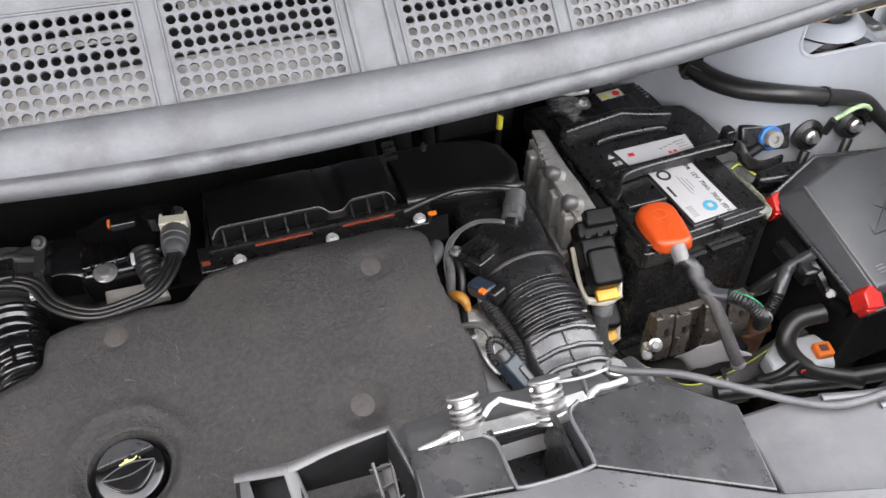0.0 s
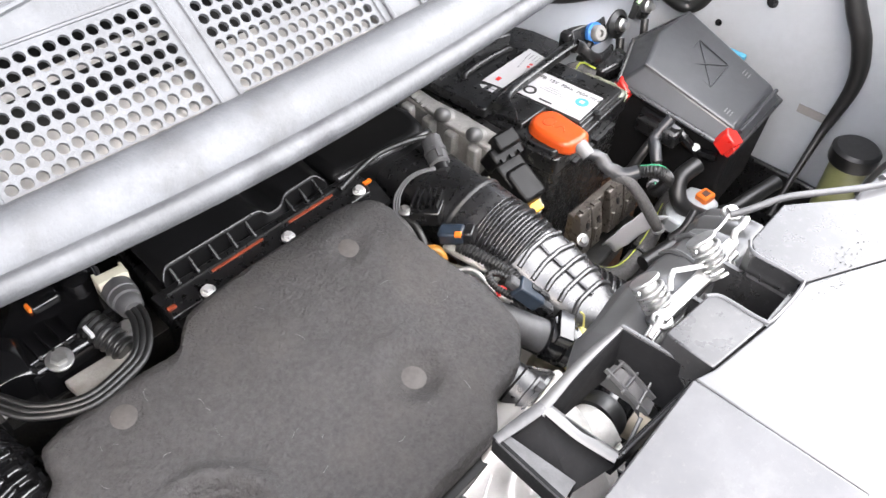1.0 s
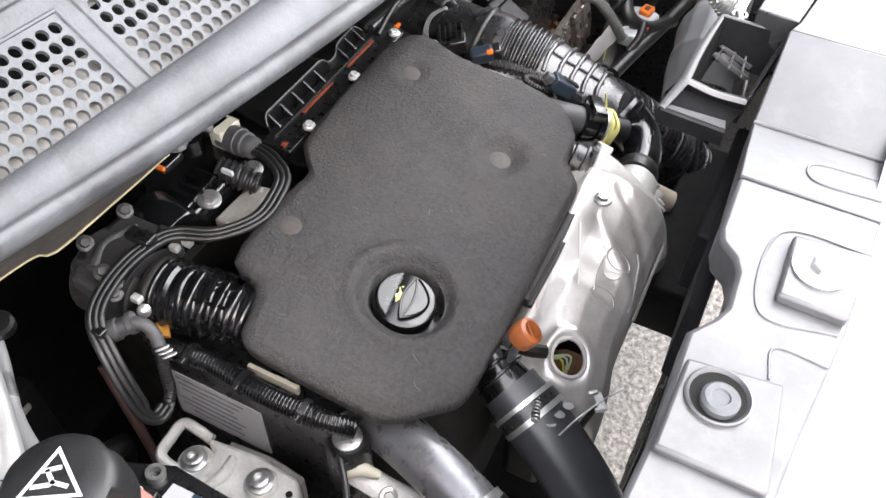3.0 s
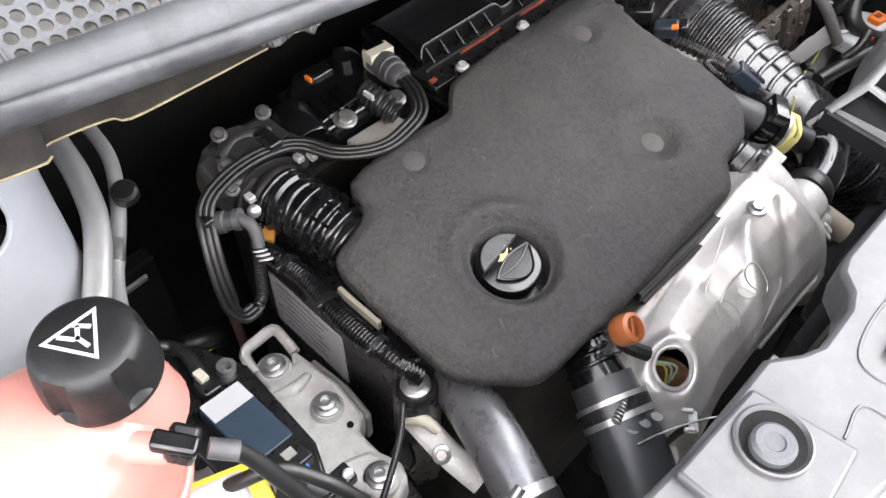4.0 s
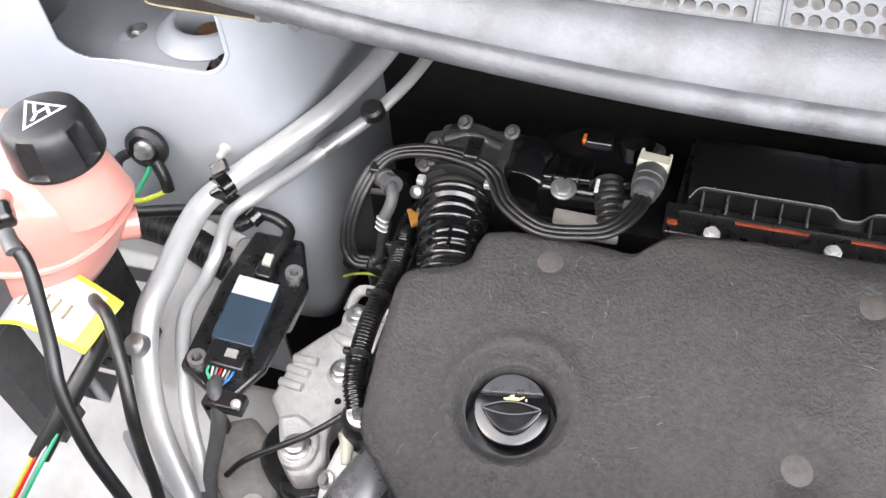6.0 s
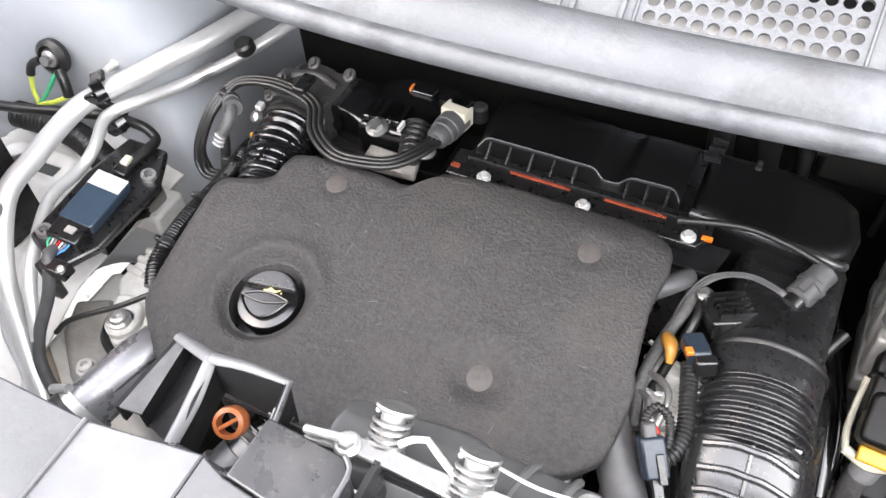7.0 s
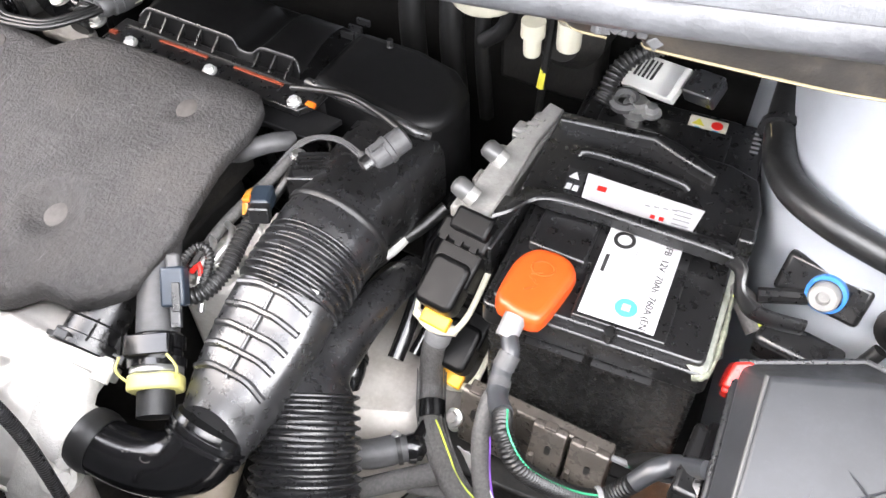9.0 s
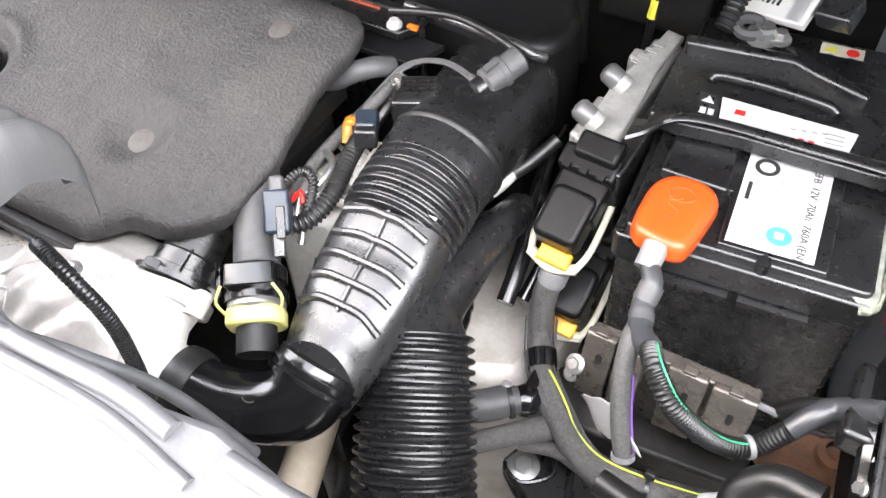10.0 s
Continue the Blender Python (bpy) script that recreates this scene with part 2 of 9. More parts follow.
class Geo:
    def __init__(self):
        self.v, self.f = [], []

    def add(self, v, f, m=None):
        k = len(self.v)
        for q in v:
            q = Vector(q)
            self.v.append(tuple(m @ q) if m is not None else tuple(q))
        self.f += [tuple(i + k for i in g) for g in f]
        return self

    def box(self, c, size, m=None, taper=1.0):
        x, y, z = (a / 2 for a in size)
        v = [(c[0] + sx * x * (taper if sz > 0 else 1), c[1] + sy * y * (taper if sz > 0 else 1), c[2] + sz * z)
             for sz in (-1, 1) for sx, sy in ((-1, -1), (1, -1), (1, 1), (-1, 1))]
        return self.add(v, [(3, 2, 1, 0), (4, 5, 6, 7), (0, 1, 5, 4), (1, 2, 6, 5), (2, 3, 7, 6), (3, 0, 4, 7)], m)

    def prism(self, outline, z0, z1, m=None, inset=0.0):
        n = len(outline)
        cx, cy = sum(p[0] for p in outline) / n, sum(p[1] for p in outline) / n
        top = [(cx + (x - cx) * (1 - inset), cy + (y - cy) * (1 - inset), z1) for x, y in outline]
        v = [(x, y, z0) for x, y in outline] + top
        f = [tuple(reversed(range(n))), tuple(range(n, 2 * n))] + [(i, (i + 1) % n, n + (i + 1) % n, n + i) for i in range(n)]
        return self.add(v, f, m)

    def lathe(self, prof, m=None, seg=24, caps=True):
        v, f = [], []
        for r, h in prof:
            v += [(r * math.cos(2 * math.pi * k / seg), r * math.sin(2 * math.pi * k / seg), h) for k in range(seg)]
        for j in range(len(prof) - 1):
            f += [(j * seg + k, j * seg + (k + 1) % seg, (j + 1) * seg + (k + 1) % seg, (j + 1) * seg + k) for k in range(seg)]
        if caps:
            f.append(tuple(reversed(range(seg))))
            f.append(tuple(range((len(prof) - 1) * seg, len(prof) * seg)))
        return self.add(v, f, m)

    def loft(self, rings, caps=True, closed=True):
        n = len(rings[0])
        v = [q for r in rings for q in r]
        f = []
        for j in range(len(rings) - 1):
            for k in range(n if closed else n - 1):
                f.append((j * n + k, j * n + (k + 1) % n, (j + 1) * n + (k + 1) % n, (j + 1) * n + k))
        if caps and closed:
            f.append(tuple(reversed(range(n))))
            f.append(tuple(range((len(rings) - 1) * n, len(rings) * n)))
        return self.add(v, f)

    def tube(self, pts, r, seg=12, ds=0.006, wave=None, flat=None, up=None):
        """wave: (pitch, depth) of corrugation; flat: sideways and upward stretch; r: radius or list spread evenly along the path."""
        if wave:
            ds = min(ds, wave[0] / 6)
        p = smooth_path(pts, ds)
        n = len(p)
        s = np.concatenate([[0], np.cumsum(np.linalg.norm(np.diff(p, axis=0), axis=1))])
        d = np.gradient(p, axis=0)
        d /= np.linalg.norm(d, axis=1)[:, None]
        a = np.array(up if up else (0, 0, 1), float)
        if abs(a @ d[0]) > 0.95:
            a = np.array((1.0, 0, 0))
        rr = np.full(n, r) if np.isscalar(r) else np.interp(np.linspace(0, 1, n), np.linspace(0, 1, len(r)), r)
        rings = []
        for i in range(n):
            if up and abs(np.array(up) @ d[i]) < 0.95:
                a = np.array(up, float)
            a = a - (a @ d[i]) * d[i]
            a /= np.linalg.norm(a)
            b = np.cross(d[i], a)
            q = rr[i]
            if wave:
                q += wave[1] * math.tanh(2.2 * math.sin(2 * math.pi * s[i] / wave[0]))
            fx, fz = flat if flat else (1, 1)
            rings.append([tuple(p[i] + q * (fx * math.cos(t) * b + fz * math.sin(t) * a)) for t in (2 * math.pi * k / seg for k in range(seg))])
        return self.loft(rings)

    def sheet(self, fn, nu, nv, thick=0.0):
        """A surface fn(u, v), u and v from 0 to 1; with thickness downwards along z."""
        v = [fn(i / (nu - 1), j / (nv - 1)) for j in range(nv) for i in range(nu)]
        f = [(j * nu + i, j * nu + i + 1, (j + 1) * nu + i + 1, (j + 1) * nu + i) for j in range(nv - 1) for i in range(nu - 1)]
        return self.add(v, f)


def rrect(w, h, r, n=4, cx=0.0, cy=0.0):
    """A rectangle with round corners, counter-clockwise."""
    out = []
    for sx, sy, a0 in ((1, -1, -90), (1, 1, 0), (-1, 1, 90), (-1, -1, 180)):
        for k in range(n + 1):
            a = radians(a0 + 90 * k / n)
            out.append((cx + sx * (w / 2 - r) + r * math.cos(a), cy + sy * (h / 2 - r) + r * math.sin(a)))
    return out


def toward(p, d, roll=0):
    """A pose at p with its z axis along d."""
    return Matrix.Translation(p) @ Vector(d).to_track_quat("Z", "Y").to_matrix().to_4x4() @ pose(0, 0, 0, 0, 0, roll)


def thing(name, at, label, category, group="", kind=""):
    ob = new(name)
    ob.empty_display_size = 0.01
    ob.location = at
    return tagged(ob, label, category, group, kind)


def origin(ob):
    o = Vector((0, 0, 0))
    while ob is not None:
        o += ob.location
        ob = ob.parent
    return o


def part(name, g, material, parent=None, label="", bevel=0.0, angle=38, bseg=2):
    """Links the geometry, given in world metres, as one mesh under its parent."""
    o = origin(parent)
    me = bpy.data.meshes.new(name)
    me.from_pydata([tuple(Vector(v) - o) for v in g.v], [], g.f)
    me.validate()
    bm = bmesh.new()
    bm.from_mesh(me)
    bmesh.ops.recalc_face_normals(bm, faces=bm.faces)
    bm.to_mesh(me)
    bm.free()
    me.materials.append(material)
    me.shade_smooth()
    me.set_sharp_from_angle(angle=radians(angle))
    ob = new(name, me)
    ob.parent = parent
    if bevel:
        b = ob.modifiers.new("round", "BEVEL")
        b.width, b.segments, b.limit_method, b.angle_limit = bevel, bseg, "ANGLE", radians(40)
        b.use_clamp_overlap = True
        b.harden_normals = False
    return tagged(ob, label)


def single(name, g, material, label, category, at=None, bevel=0.0, group="", kind="", angle=38):
    """A thing of one mesh, with its origin at its base."""
    if at is None:
        a = np.array(g.v)
        at = ((a[:, 0].min() + a[:, 0].max()) / 2, (a[:, 1].min() + a[:, 1].max()) / 2, a[:, 2].min())
    g.v = [tuple(Vector(v) - Vector(at)) for v in g.v]
    ob = part(name, g, material, None, "", bevel, angle)
    ob.location = at
    return tagged(ob, label, category, group, kind)


def bolt(parent, p, d=(0, 0, 1), r=0.006, h=0.005, flange=1.6, material=None, name="bolt"):
    m = toward(p, d)
    g = Geo()
    g.lathe([(r * flange, -0.001), (r * flange, 0.0012), (r * flange * 0.85, 0.002)], m, 20)
    g.lathe([(r * 1.04, 0.001), (r * 1.04, h * 0.8), (r * 0.9, h)], m, 6)
    return part(name, g, material or zinc, parent, "")


def torx(parent, p, d=(0, 0, 1), r=0.009, h=0.008, material=None):
    m = toward(p, d)
    g = Geo()
    g.lathe([(r * 1.35, -0.001), (r * 1.35, 0.002), (r * 1.1, 0.003), (r, 0.003), (r, h), (r * 0.8, h + 0.001), (r * 0.5, h + 0.001), (r * 0.45, h - 0.004)], m, 24)
    return part("bolt", g, material or zinc, parent, "")


def lettering(text, m, size, material, parent, name="lettering", align="LEFT"):
    cu = bpy.data.curves.new("text", "FONT")
    cu.body, cu.size, cu.extrude, cu.align_x = text, size, 0.0002, align
    ob = bpy.data.objects.new("text", cu)
    me = bpy.data.meshes.new_from_object(ob)
    bpy.data.objects.remove(ob)
    me.transform(Matrix.Translation(-origin(parent)) @ m)
    me.materials.clear()
    me.materials.append(material)
    me.name = name
    o = new(name, me)
    o.parent = parent
    return o


def wire(name, pts, r, material, label, category="cable", wave=None, seg=10, group=""):
    return single(name, Geo().tube(pts, r, seg, 0.004, wave), material, label, category, group=group)


# ---------------------------------------------------------------- ground and car body
def build_ground():
    g = Geo()
    g.sheet(lambda u, v: (60 * (u - 0.5), 60 * (v - 0.5), 0), 3, 3)
    part("ground", g, asphalt)
    ob = bpy.data.objects["ground"]
    tagged(ob, "rough grey asphalt under the car", "ground", kind="structure")


MID = 0.12          # the car's middle


def tower_plan(side):
    """Plan of the inner wing and strut tower from the bulkhead forward."""
    right = [(0.53, 0.86), (0.555, 0.78), (0.578, 0.70), (0.60, 0.648), (0.64, 0.622), (0.70, 0.618), (0.775, 0.618), (0.818, 0.602), (0.839, 0.560), (0.842, 0.50), (0.843, 0.40), (0.848, 0.14)]
    left = [(-0.378, 0.86), (-0.374, 0.76), (-0.373, 0.70), (-0.376, 0.650), (-0.387, 0.621), (-0.408, 0.602), (-0.445, 0.594), (-0.54, 0.594), (-0.605, 0.572), (-0.635, 0.502), (-0.645, 0.372), (-0.65, 0.112)]
    return right if side > 0 else left


# the left tower bulges further into the bay lower down
TOWER_FOOT = [(-0.376, 0.86), (-0.372, 0.76), (-0.369, 0.68), (-0.368, 0.63), (-0.373, 0.604), (-0.390, 0.592), (-0.43, 0.590), (-0.54, 0.594), (-0.605, 0.572), (-0.635, 0.502), (-0.645, 0.372), (-0.65, 0.112)]


def evenly(pts, n):
    p = smooth_path([(x, y, 0) for x, y in pts], 0.003)
    s = np.concatenate([[0], np.cumsum(np.linalg.norm(np.diff(p, axis=0), axis=1))])
    u = np.linspace(0, s[-1], n)
    return np.stack([np.interp(u, s, p[:, k]) for k in range(3)], 1)


def build_tower(side, label):
    p = evenly(tower_plan(side), 640)
    foot = p if side > 0 else evenly(TOWER_FOOT, 640)
    zs = np.concatenate([np.linspace(0.40, 0.86, 20), np.linspace(0.8615, 0.985, 84)])
    g = Geo()
    n = len(p)
    v = []
    for z in zs:
        k = min(1.0, max(0.0, (z - 0.66) / 0.11))
        k = k * k * (3 - 2 * k)
        v += [tuple(foot[i][:2] * (1 - k) + p[i][:2] * k) + (float(z),) for i in range(n)]
    f = []
    for j in range(len(zs) - 1):
        for i in range(n - 1):
            cx, z = abs(p[i][0] - MID), zs[j]
            if side < 0 and z < 0.535 and p[i][0] > -0.46 and p[i][1] < 0.70:
                continue
            near = p[i][1] > 0.54
            # opening through which the strut top is seen, round in its lower corners
            ox, oz = max(0.0, (0.550 if side > 0 else 0.560) - cx, cx - 0.665), max(0.0, 0.910 - z)
            if near and math.hypot(ox, oz) < 0.027 and z < 0.978:
                continue
            f.append((j * n + i, j * n + i + 1, (j + 1) * n + i + 1, (j + 1) * n + i))
    g.add(v, f)
    ob = part("inner_wing", g, paint)
    mod = ob.modifiers.new("thick", "SOLIDIFY")
    mod.thickness, mod.offset = 0.003, 0
    tagged(ob, label, "inner wing", kind="structure")
    inner = 0.550 if side > 0 else 0.560
    front = [q for q in p if q[1] > 0.54 and inner - 0.06 < abs(q[0] - MID) < 0.70]
    front.sort(key=lambda q: q[0])
    xs, ys = [q[0] for q in front], [q[1] for q in front]
    edge = [(inner - 0.027, 0.976), (inner - 0.027, 0.910)]
    edge += [(inner - 0.027 * math.sin(a), 0.910 - 0.027 * math.cos(a)) for a in np.linspace(math.pi / 2, 0, 10)[1:]] + [(0.600, 0.883), (0.640, 0.883)]
    loop = [(MID + side * c, float(np.interp(MID + side * c, xs, ys)), z) for c, z in edge]
    ob = part("opening_edge", Geo().tube(loop, 0.0026, 8, 0.004), paint)
    tagged(ob, "rolled painted edge of the strut opening", "panel edge", kind="structure")
    # strut top seen through the opening
    cx = MID + side * 0.592
    top = thing("strut_mount", (cx, 0.668, 0.84), "pressed grey strut top with a dark centre hole", "strut mount", "strut mounts")
    drop = 0.0 if side > 0 else 0.0185
    g = Geo()
    g.lathe([(r, z - drop) for r, z in ((0.050, 0.893), (0.038, 0.904), (0.031, 0.9065), (0.0275, 0.904), (0.0265, 0.895), (0.0265, 0.86))], Matrix.Translation((cx, 0.668, 0)), 48, caps=False)
    face = 0.622 if side > 0 else 0.594
    def skirt(u, v):
        x, y = cx - side * (0.072 if side > 0 else 0.022) + side * 0.200 * u, face + 0.004 + 0.15 * v
        r = math.hypot(x - cx, y - 0.668)
        z = float(np.interp(r, [0.0, 0.030, 0.045, 0.050, 0.070, 0.095, 0.13, 0.25], [0.865, 0.872, 0.888, 0.891, 0.874, 0.860, 0.850, 0.840] if side > 0 else [0.846, 0.853, 0.8715, 0.873, 0.868, 0.862, 0.858, 0.854]))
        return (x, y, z)
    g.sheet(skirt, 60, 50)
    part("dome", g, paint, top, angle=60)
    part("centre_nut", Geo().lathe([(r, z - drop * 0.9) for r, z in ((0.03, 0.85), (0.026, 0.872), (0.016, 0.878), (0.012, 0.89), (0.006, 0.892))], Matrix.Translation((cx, 0.668, 0)), 20), rust, top, "rusty centre nut")
    if side < 0:
        part("sunken_washer", Geo().lathe([(0.0130, 0.876), (0.0130, 0.881), (0.010, 0.882)], Matrix.Translation((-0.4275, 0.6135, 0)), 24), rustbrown, top)
        bolt(top, (-0.4275, 0.6135, 0.882), r=0.0065, h=0.006, material=dull)
    for dx, y, z in ((0.072, 0.660, 0.878 - drop * 0.6),):
        m = Matrix.Translation((cx + side * dx, y, z))
        part("mount_boss", Geo().lathe([(0.026, -0.016), (0.022, -0.004), (0.014, 0.0), (0.012, 0.0)], m, 28, caps=False), paint, top)
        bolt(top, (cx + side * dx, y, z - 0.001), r=0.008, material=zinc)


def lip_y(x):
    k = min(1.0, max(0.0, (x + 0.10) / 0.36))
    return 0.409 + 0.17 * (x - MID) ** 2 + 0.011 * k * k * (3 - 2 * k)


def grille_y(x):
    return 0.455 + 0.10 * (x - MID) ** 2


def cowl_z(x):
    return 1.083 + 0.085 * (x - MID) ** 2


def grille_z(x):
    return 1.083 + (0.008 if x < MID else 0.085) * (x - MID) ** 2


SLOPE = radians(40)
GRILLES = [(-0.393, -0.282, 6), (-0.265, -0.162, 7), (-0.145, -0.028, 8), (-0.010, 0.097, 10), (0.143, 0.249, 10), (0.265, 0.382, 8), (0.400, 0.503, 7)]


def cowl_point(x, s, lift=0.0):
    """A point of the cowl's sloping face, s metres up from the lower edge of the grilles."""
    return (x, grille_y(x) + s * math.cos(SLOPE) - lift * math.sin(SLOPE), grille_z(x) + s * math.sin(SLOPE) + lift * math.cos(SLOPE))


def build_cowl():
    cowl = thing("cowl_panel", (MID, 0.42, 1.04), "weathered grey plastic cowl panel with round-holed grilles", "cowl panel")
    pitch, rowp, hole = 0.0079, 0.0082, 0.00315
    edges = []
    for x0, x1, rows in GRILLES:
        nx = int(round((x1 - x0) / pitch))
        px = (x1 - x0) / nx
        edges.append((x0, x1, rows * rowp))
        g = Geo()
        for j in range(rows):
            for i in range(nx):
                cx, cs = x0 + (i + 0.5) * px, (j + 0.5) * rowp
                seg = 16
                inner, low, outer = [], [], []
                for k in range(seg):
                    a = 2 * math.pi * k / seg
                    c, s = math.cos(a), math.sin(a)
                    sq = 1 / max(abs(c), abs(s))
                    inner.append(cowl_point(cx + hole * c, cs + hole * s))
                    low.append(cowl_point(cx + hole * c, cs + hole * s, -0.003))
                    outer.append(cowl_point(cx + px / 2 * c * sq, cs + rowp / 2 * s * sq))
                g.loft([outer, inner, low], caps=False)
        part("grille", g, cowlgrey, cowl)
        # raised rim round the grille
        h = rows * rowp
        loop = [(x0 - 0.003, -0.003), (x1 + 0.003, -0.003), (x1 + 0.003, h + 0.003), (x0 - 0.003, h + 0.003)]
        g = Geo()
        for k in range(4):
            a, b = loop[k], loop[(k + 1) % 4]
            g.tube([cowl_point(a[0], a[1], 0.0005), cowl_point(b[0], b[1], 0.0005)], 0.0011, 6, 0.02)
        part("rim", g, cowlgrey, cowl)
    # solid face between and above the grilles
    def strip(xa, xb, sa, sb):
        n = max(2, int((xb - xa) / 0.03) + 1)
        part("panel", Geo().sheet(lambda u, v: cowl_point(xa + (xb - xa) * u, sa + (sb - sa) * v), n, 3), cowlgrey, cowl)
    prev = -0.75
    for x0, x1, h in edges:
        strip(prev, x0, -0.003, 0.12)
        strip(x0, x1, h, 0.12)
        prev = x1
    strip(prev, 0.99, -0.003, 0.12)
    # moulded ribs either side of the middle
    g = Geo()
    for x in (0.107, 0.133):
        g.tube([cowl_point(x, -0.002, 0.001), cowl_point(x, 0.115, 0.001)], 0.0018, 8, 0.02)
    g.tube([cowl_point(-0.5, 0.075, 0.001), cowl_point(-0.3, 0.066, 0.001), cowl_point(-0.15, 0.078, 0.001), cowl_point(-0.02, 0.098, 0.001)], 0.0025, 8, 0.01)
    part("moulded_rib", g, cowlgrey, cowl)
    # tray beneath the grilles
    g = Geo()
    g.sheet(lambda u, v: cowl_point(-0.5 + 1.2 * u, -0.002 + (0.031 + 0.004 * math.sin(u * 17)) * v, -0.007 - 0.003 * v - 0.002 * math.sin(u * 30)), 60, 3)
    part("water_tray", g, traycream, cowl, "pale plastic tray under the grilles")
    for xa, xb, sa, sb in ((-0.26, -0.02, 0.050, 0.058), (0.0, 0.09, 0.064, 0.074), (0.15, 0.36, 0.052, 0.064)):
        part("wiper_link", Geo().sheet(lambda u, v: cowl_point(xa + (xb - xa) * u, sa + (sb - sa) * v, -0.020 + 0.004 * math.sin(9 * u)), 12, 3), traycream, cowl, "pale linkage bar under the grilles")
    # black sheet stands for the shade deep behind the holes
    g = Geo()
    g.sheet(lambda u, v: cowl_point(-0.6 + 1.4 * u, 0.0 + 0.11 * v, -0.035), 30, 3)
    part("plenum", g, void, cowl, "black sheet for the shaded hollow under the grilles")
    # rounded front edge with a groove, and the rubber seal under it
    def section(prof, x):
        w = grille_y(x) - lip_y(x)
        return [(x, lip_y(x) + a * w / 0.046, cowl_z(x) + (grille_z(x) - cowl_z(x)) * min(1, a / 0.0475) + b) for a, b in prof]
    upper = [(0.0475, -0.0025), (0.041, 0.0025), (0.033, 0.0035), (0.024, 0.0), (0.016, -0.0065), (0.011, -0.0135), (0.010, -0.019)]
    lower = [(0.0105, -0.016), (0.007, -0.0155), (0.003, -0.0175), (0.0, -0.0225), (0.001, -0.0275), (0.006, -0.031), (0.015, -0.032)]
    xs = np.linspace(-0.78, 1.02, 91)
    g = Geo().loft([section(upper, x) for x in xs], closed=False)
    part("front_roll", g, cowlgrey, cowl, angle=60)
    g = Geo().loft([section(lower, x) for x in xs], closed=False)
    part("seal", g, sealgrey, cowl, "weathered rubber seal along the edge", angle=60)
    # body flange below the seal, its edge sealed in pale mastic
    left_edge = [(-0.78, 0.54), (-0.62, 0.515), (-0.52, 0.505), (-0.474, 0.495), (-0.452, 0.488), (-0.447, 0.481), (-0.442, 0.473), (-0.405, 0.464), (-0.402, 0.470), (-0.398, 0.475), (-0.369, 0.470), (-0.361, 0.463), (-0.323, 0.461), (-0.281, 0.460)]
    left_tab = [(-0.264, 0.461), (-0.248, 0.457), (-0.245, 0.461), (-0.241, 0.466), (-0.220, 0.465)]
    right_tab = [(0.44, 0.463), (0.476, 0.464), (0.483, 0.460), (0.498, 0.461)]
    right_edge = [(0.513, 0.464), (0.520, 0.462), (0.587, 0.468), (0.62, 0.474), (0.70, 0.488), (0.80, 0.515), (1.02, 0.58)]
    for k, edge in enumerate((left_edge, left_tab, right_tab, right_edge)):
        z0 = 1.046 if k < 2 else 1.050
        q = smooth_path([(x, y, z0) for x, y in edge], 0.004)
        g = Geo().loft([[(p[0], lip_y(p[0]) + 0.010, cowl_z(p[0]) - 0.030), (p[0], 0.5 * (lip_y(p[0]) + 0.010 + p[1]), 0.5 * (cowl_z(p[0]) - 0.034 + z0)), (p[0], p[1], z0), (p[0], p[1] + 0.004, z0 - 0.001)] for p in q], closed=False)
        part("flange", g, rustyblack, cowl, "dirty black flange under the seal")
        g = Geo().tube([tuple(p + np.array((0, -0.0005, 0.0004))) for p in q], 0.0007, 6, 0.004)
        part("mastic_bead", g, ochre, cowl, "pale yellow mastic bead")
    # crumbling foam strip showing between the flanges
    for xa, xb in ((-0.285, -0.255), (0.49, 0.525)):
        g = Geo()
        rnd = random.Random(7)
        for k in range(26):
            x = xa + (xb - xa) * rnd.random()
            g.box((0, 0, 0), (0.006, 0.006, 0.005), pose(x, lip_y(x) + 0.012 + 0.014 * rnd.random(), 1.055 + 0.006 * rnd.random(), rnd.uniform(0, 90), rnd.uniform(0, 90), rnd.uniform(0, 90)))
        tagged(part("foam_strip", g, greyrub, cowl, "crumbling grey foam strip", bevel=0.001), kind="stuff")
    # cowl underside back to the bulkhead, black to stand for the shade
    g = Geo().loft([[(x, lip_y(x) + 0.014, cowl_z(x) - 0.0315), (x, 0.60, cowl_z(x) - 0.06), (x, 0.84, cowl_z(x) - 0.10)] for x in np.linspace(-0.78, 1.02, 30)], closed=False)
    part("underside", g, void, cowl, "cowl underside coloured black for the shade there")
    # hub of the wiper on the sloping face
    hub = thing("wiper_hub", cowl_point(-0.148, 0.103), "dark grey round wiper hub on the cowl", "wiper hub")
    m = toward(cowl_point(-0.150, 0.108), (0, -math.sin(SLOPE), math.cos(SLOPE)))
    part("ring", Geo().lathe([(0.026, 0), (0.026, 0.008), (0.022, 0.011), (0.017, 0.009), (0.017, 0.002)], m, 32), greyrub, hub)
    part("spindle", Geo().lathe([(0.011, 0), (0.011, 0.016), (0.008, 0.019)], m, 20), rubber, hub)
    # windscreen rising behind
    g = Geo().sheet(lambda u, v: (-0.75 + 1.75 * u, cowl_point(0, 0.115)[1] + 0.01 + 0.75 * v, 1.155 + 0.42 * v + 0.03 * math.sin(math.pi * u)), 12, 6)
    ob = part("windscreen", g, glassm)
    tagged(ob, "dark glossy windscreen behind the cowl", "windscreen", kind="structure")


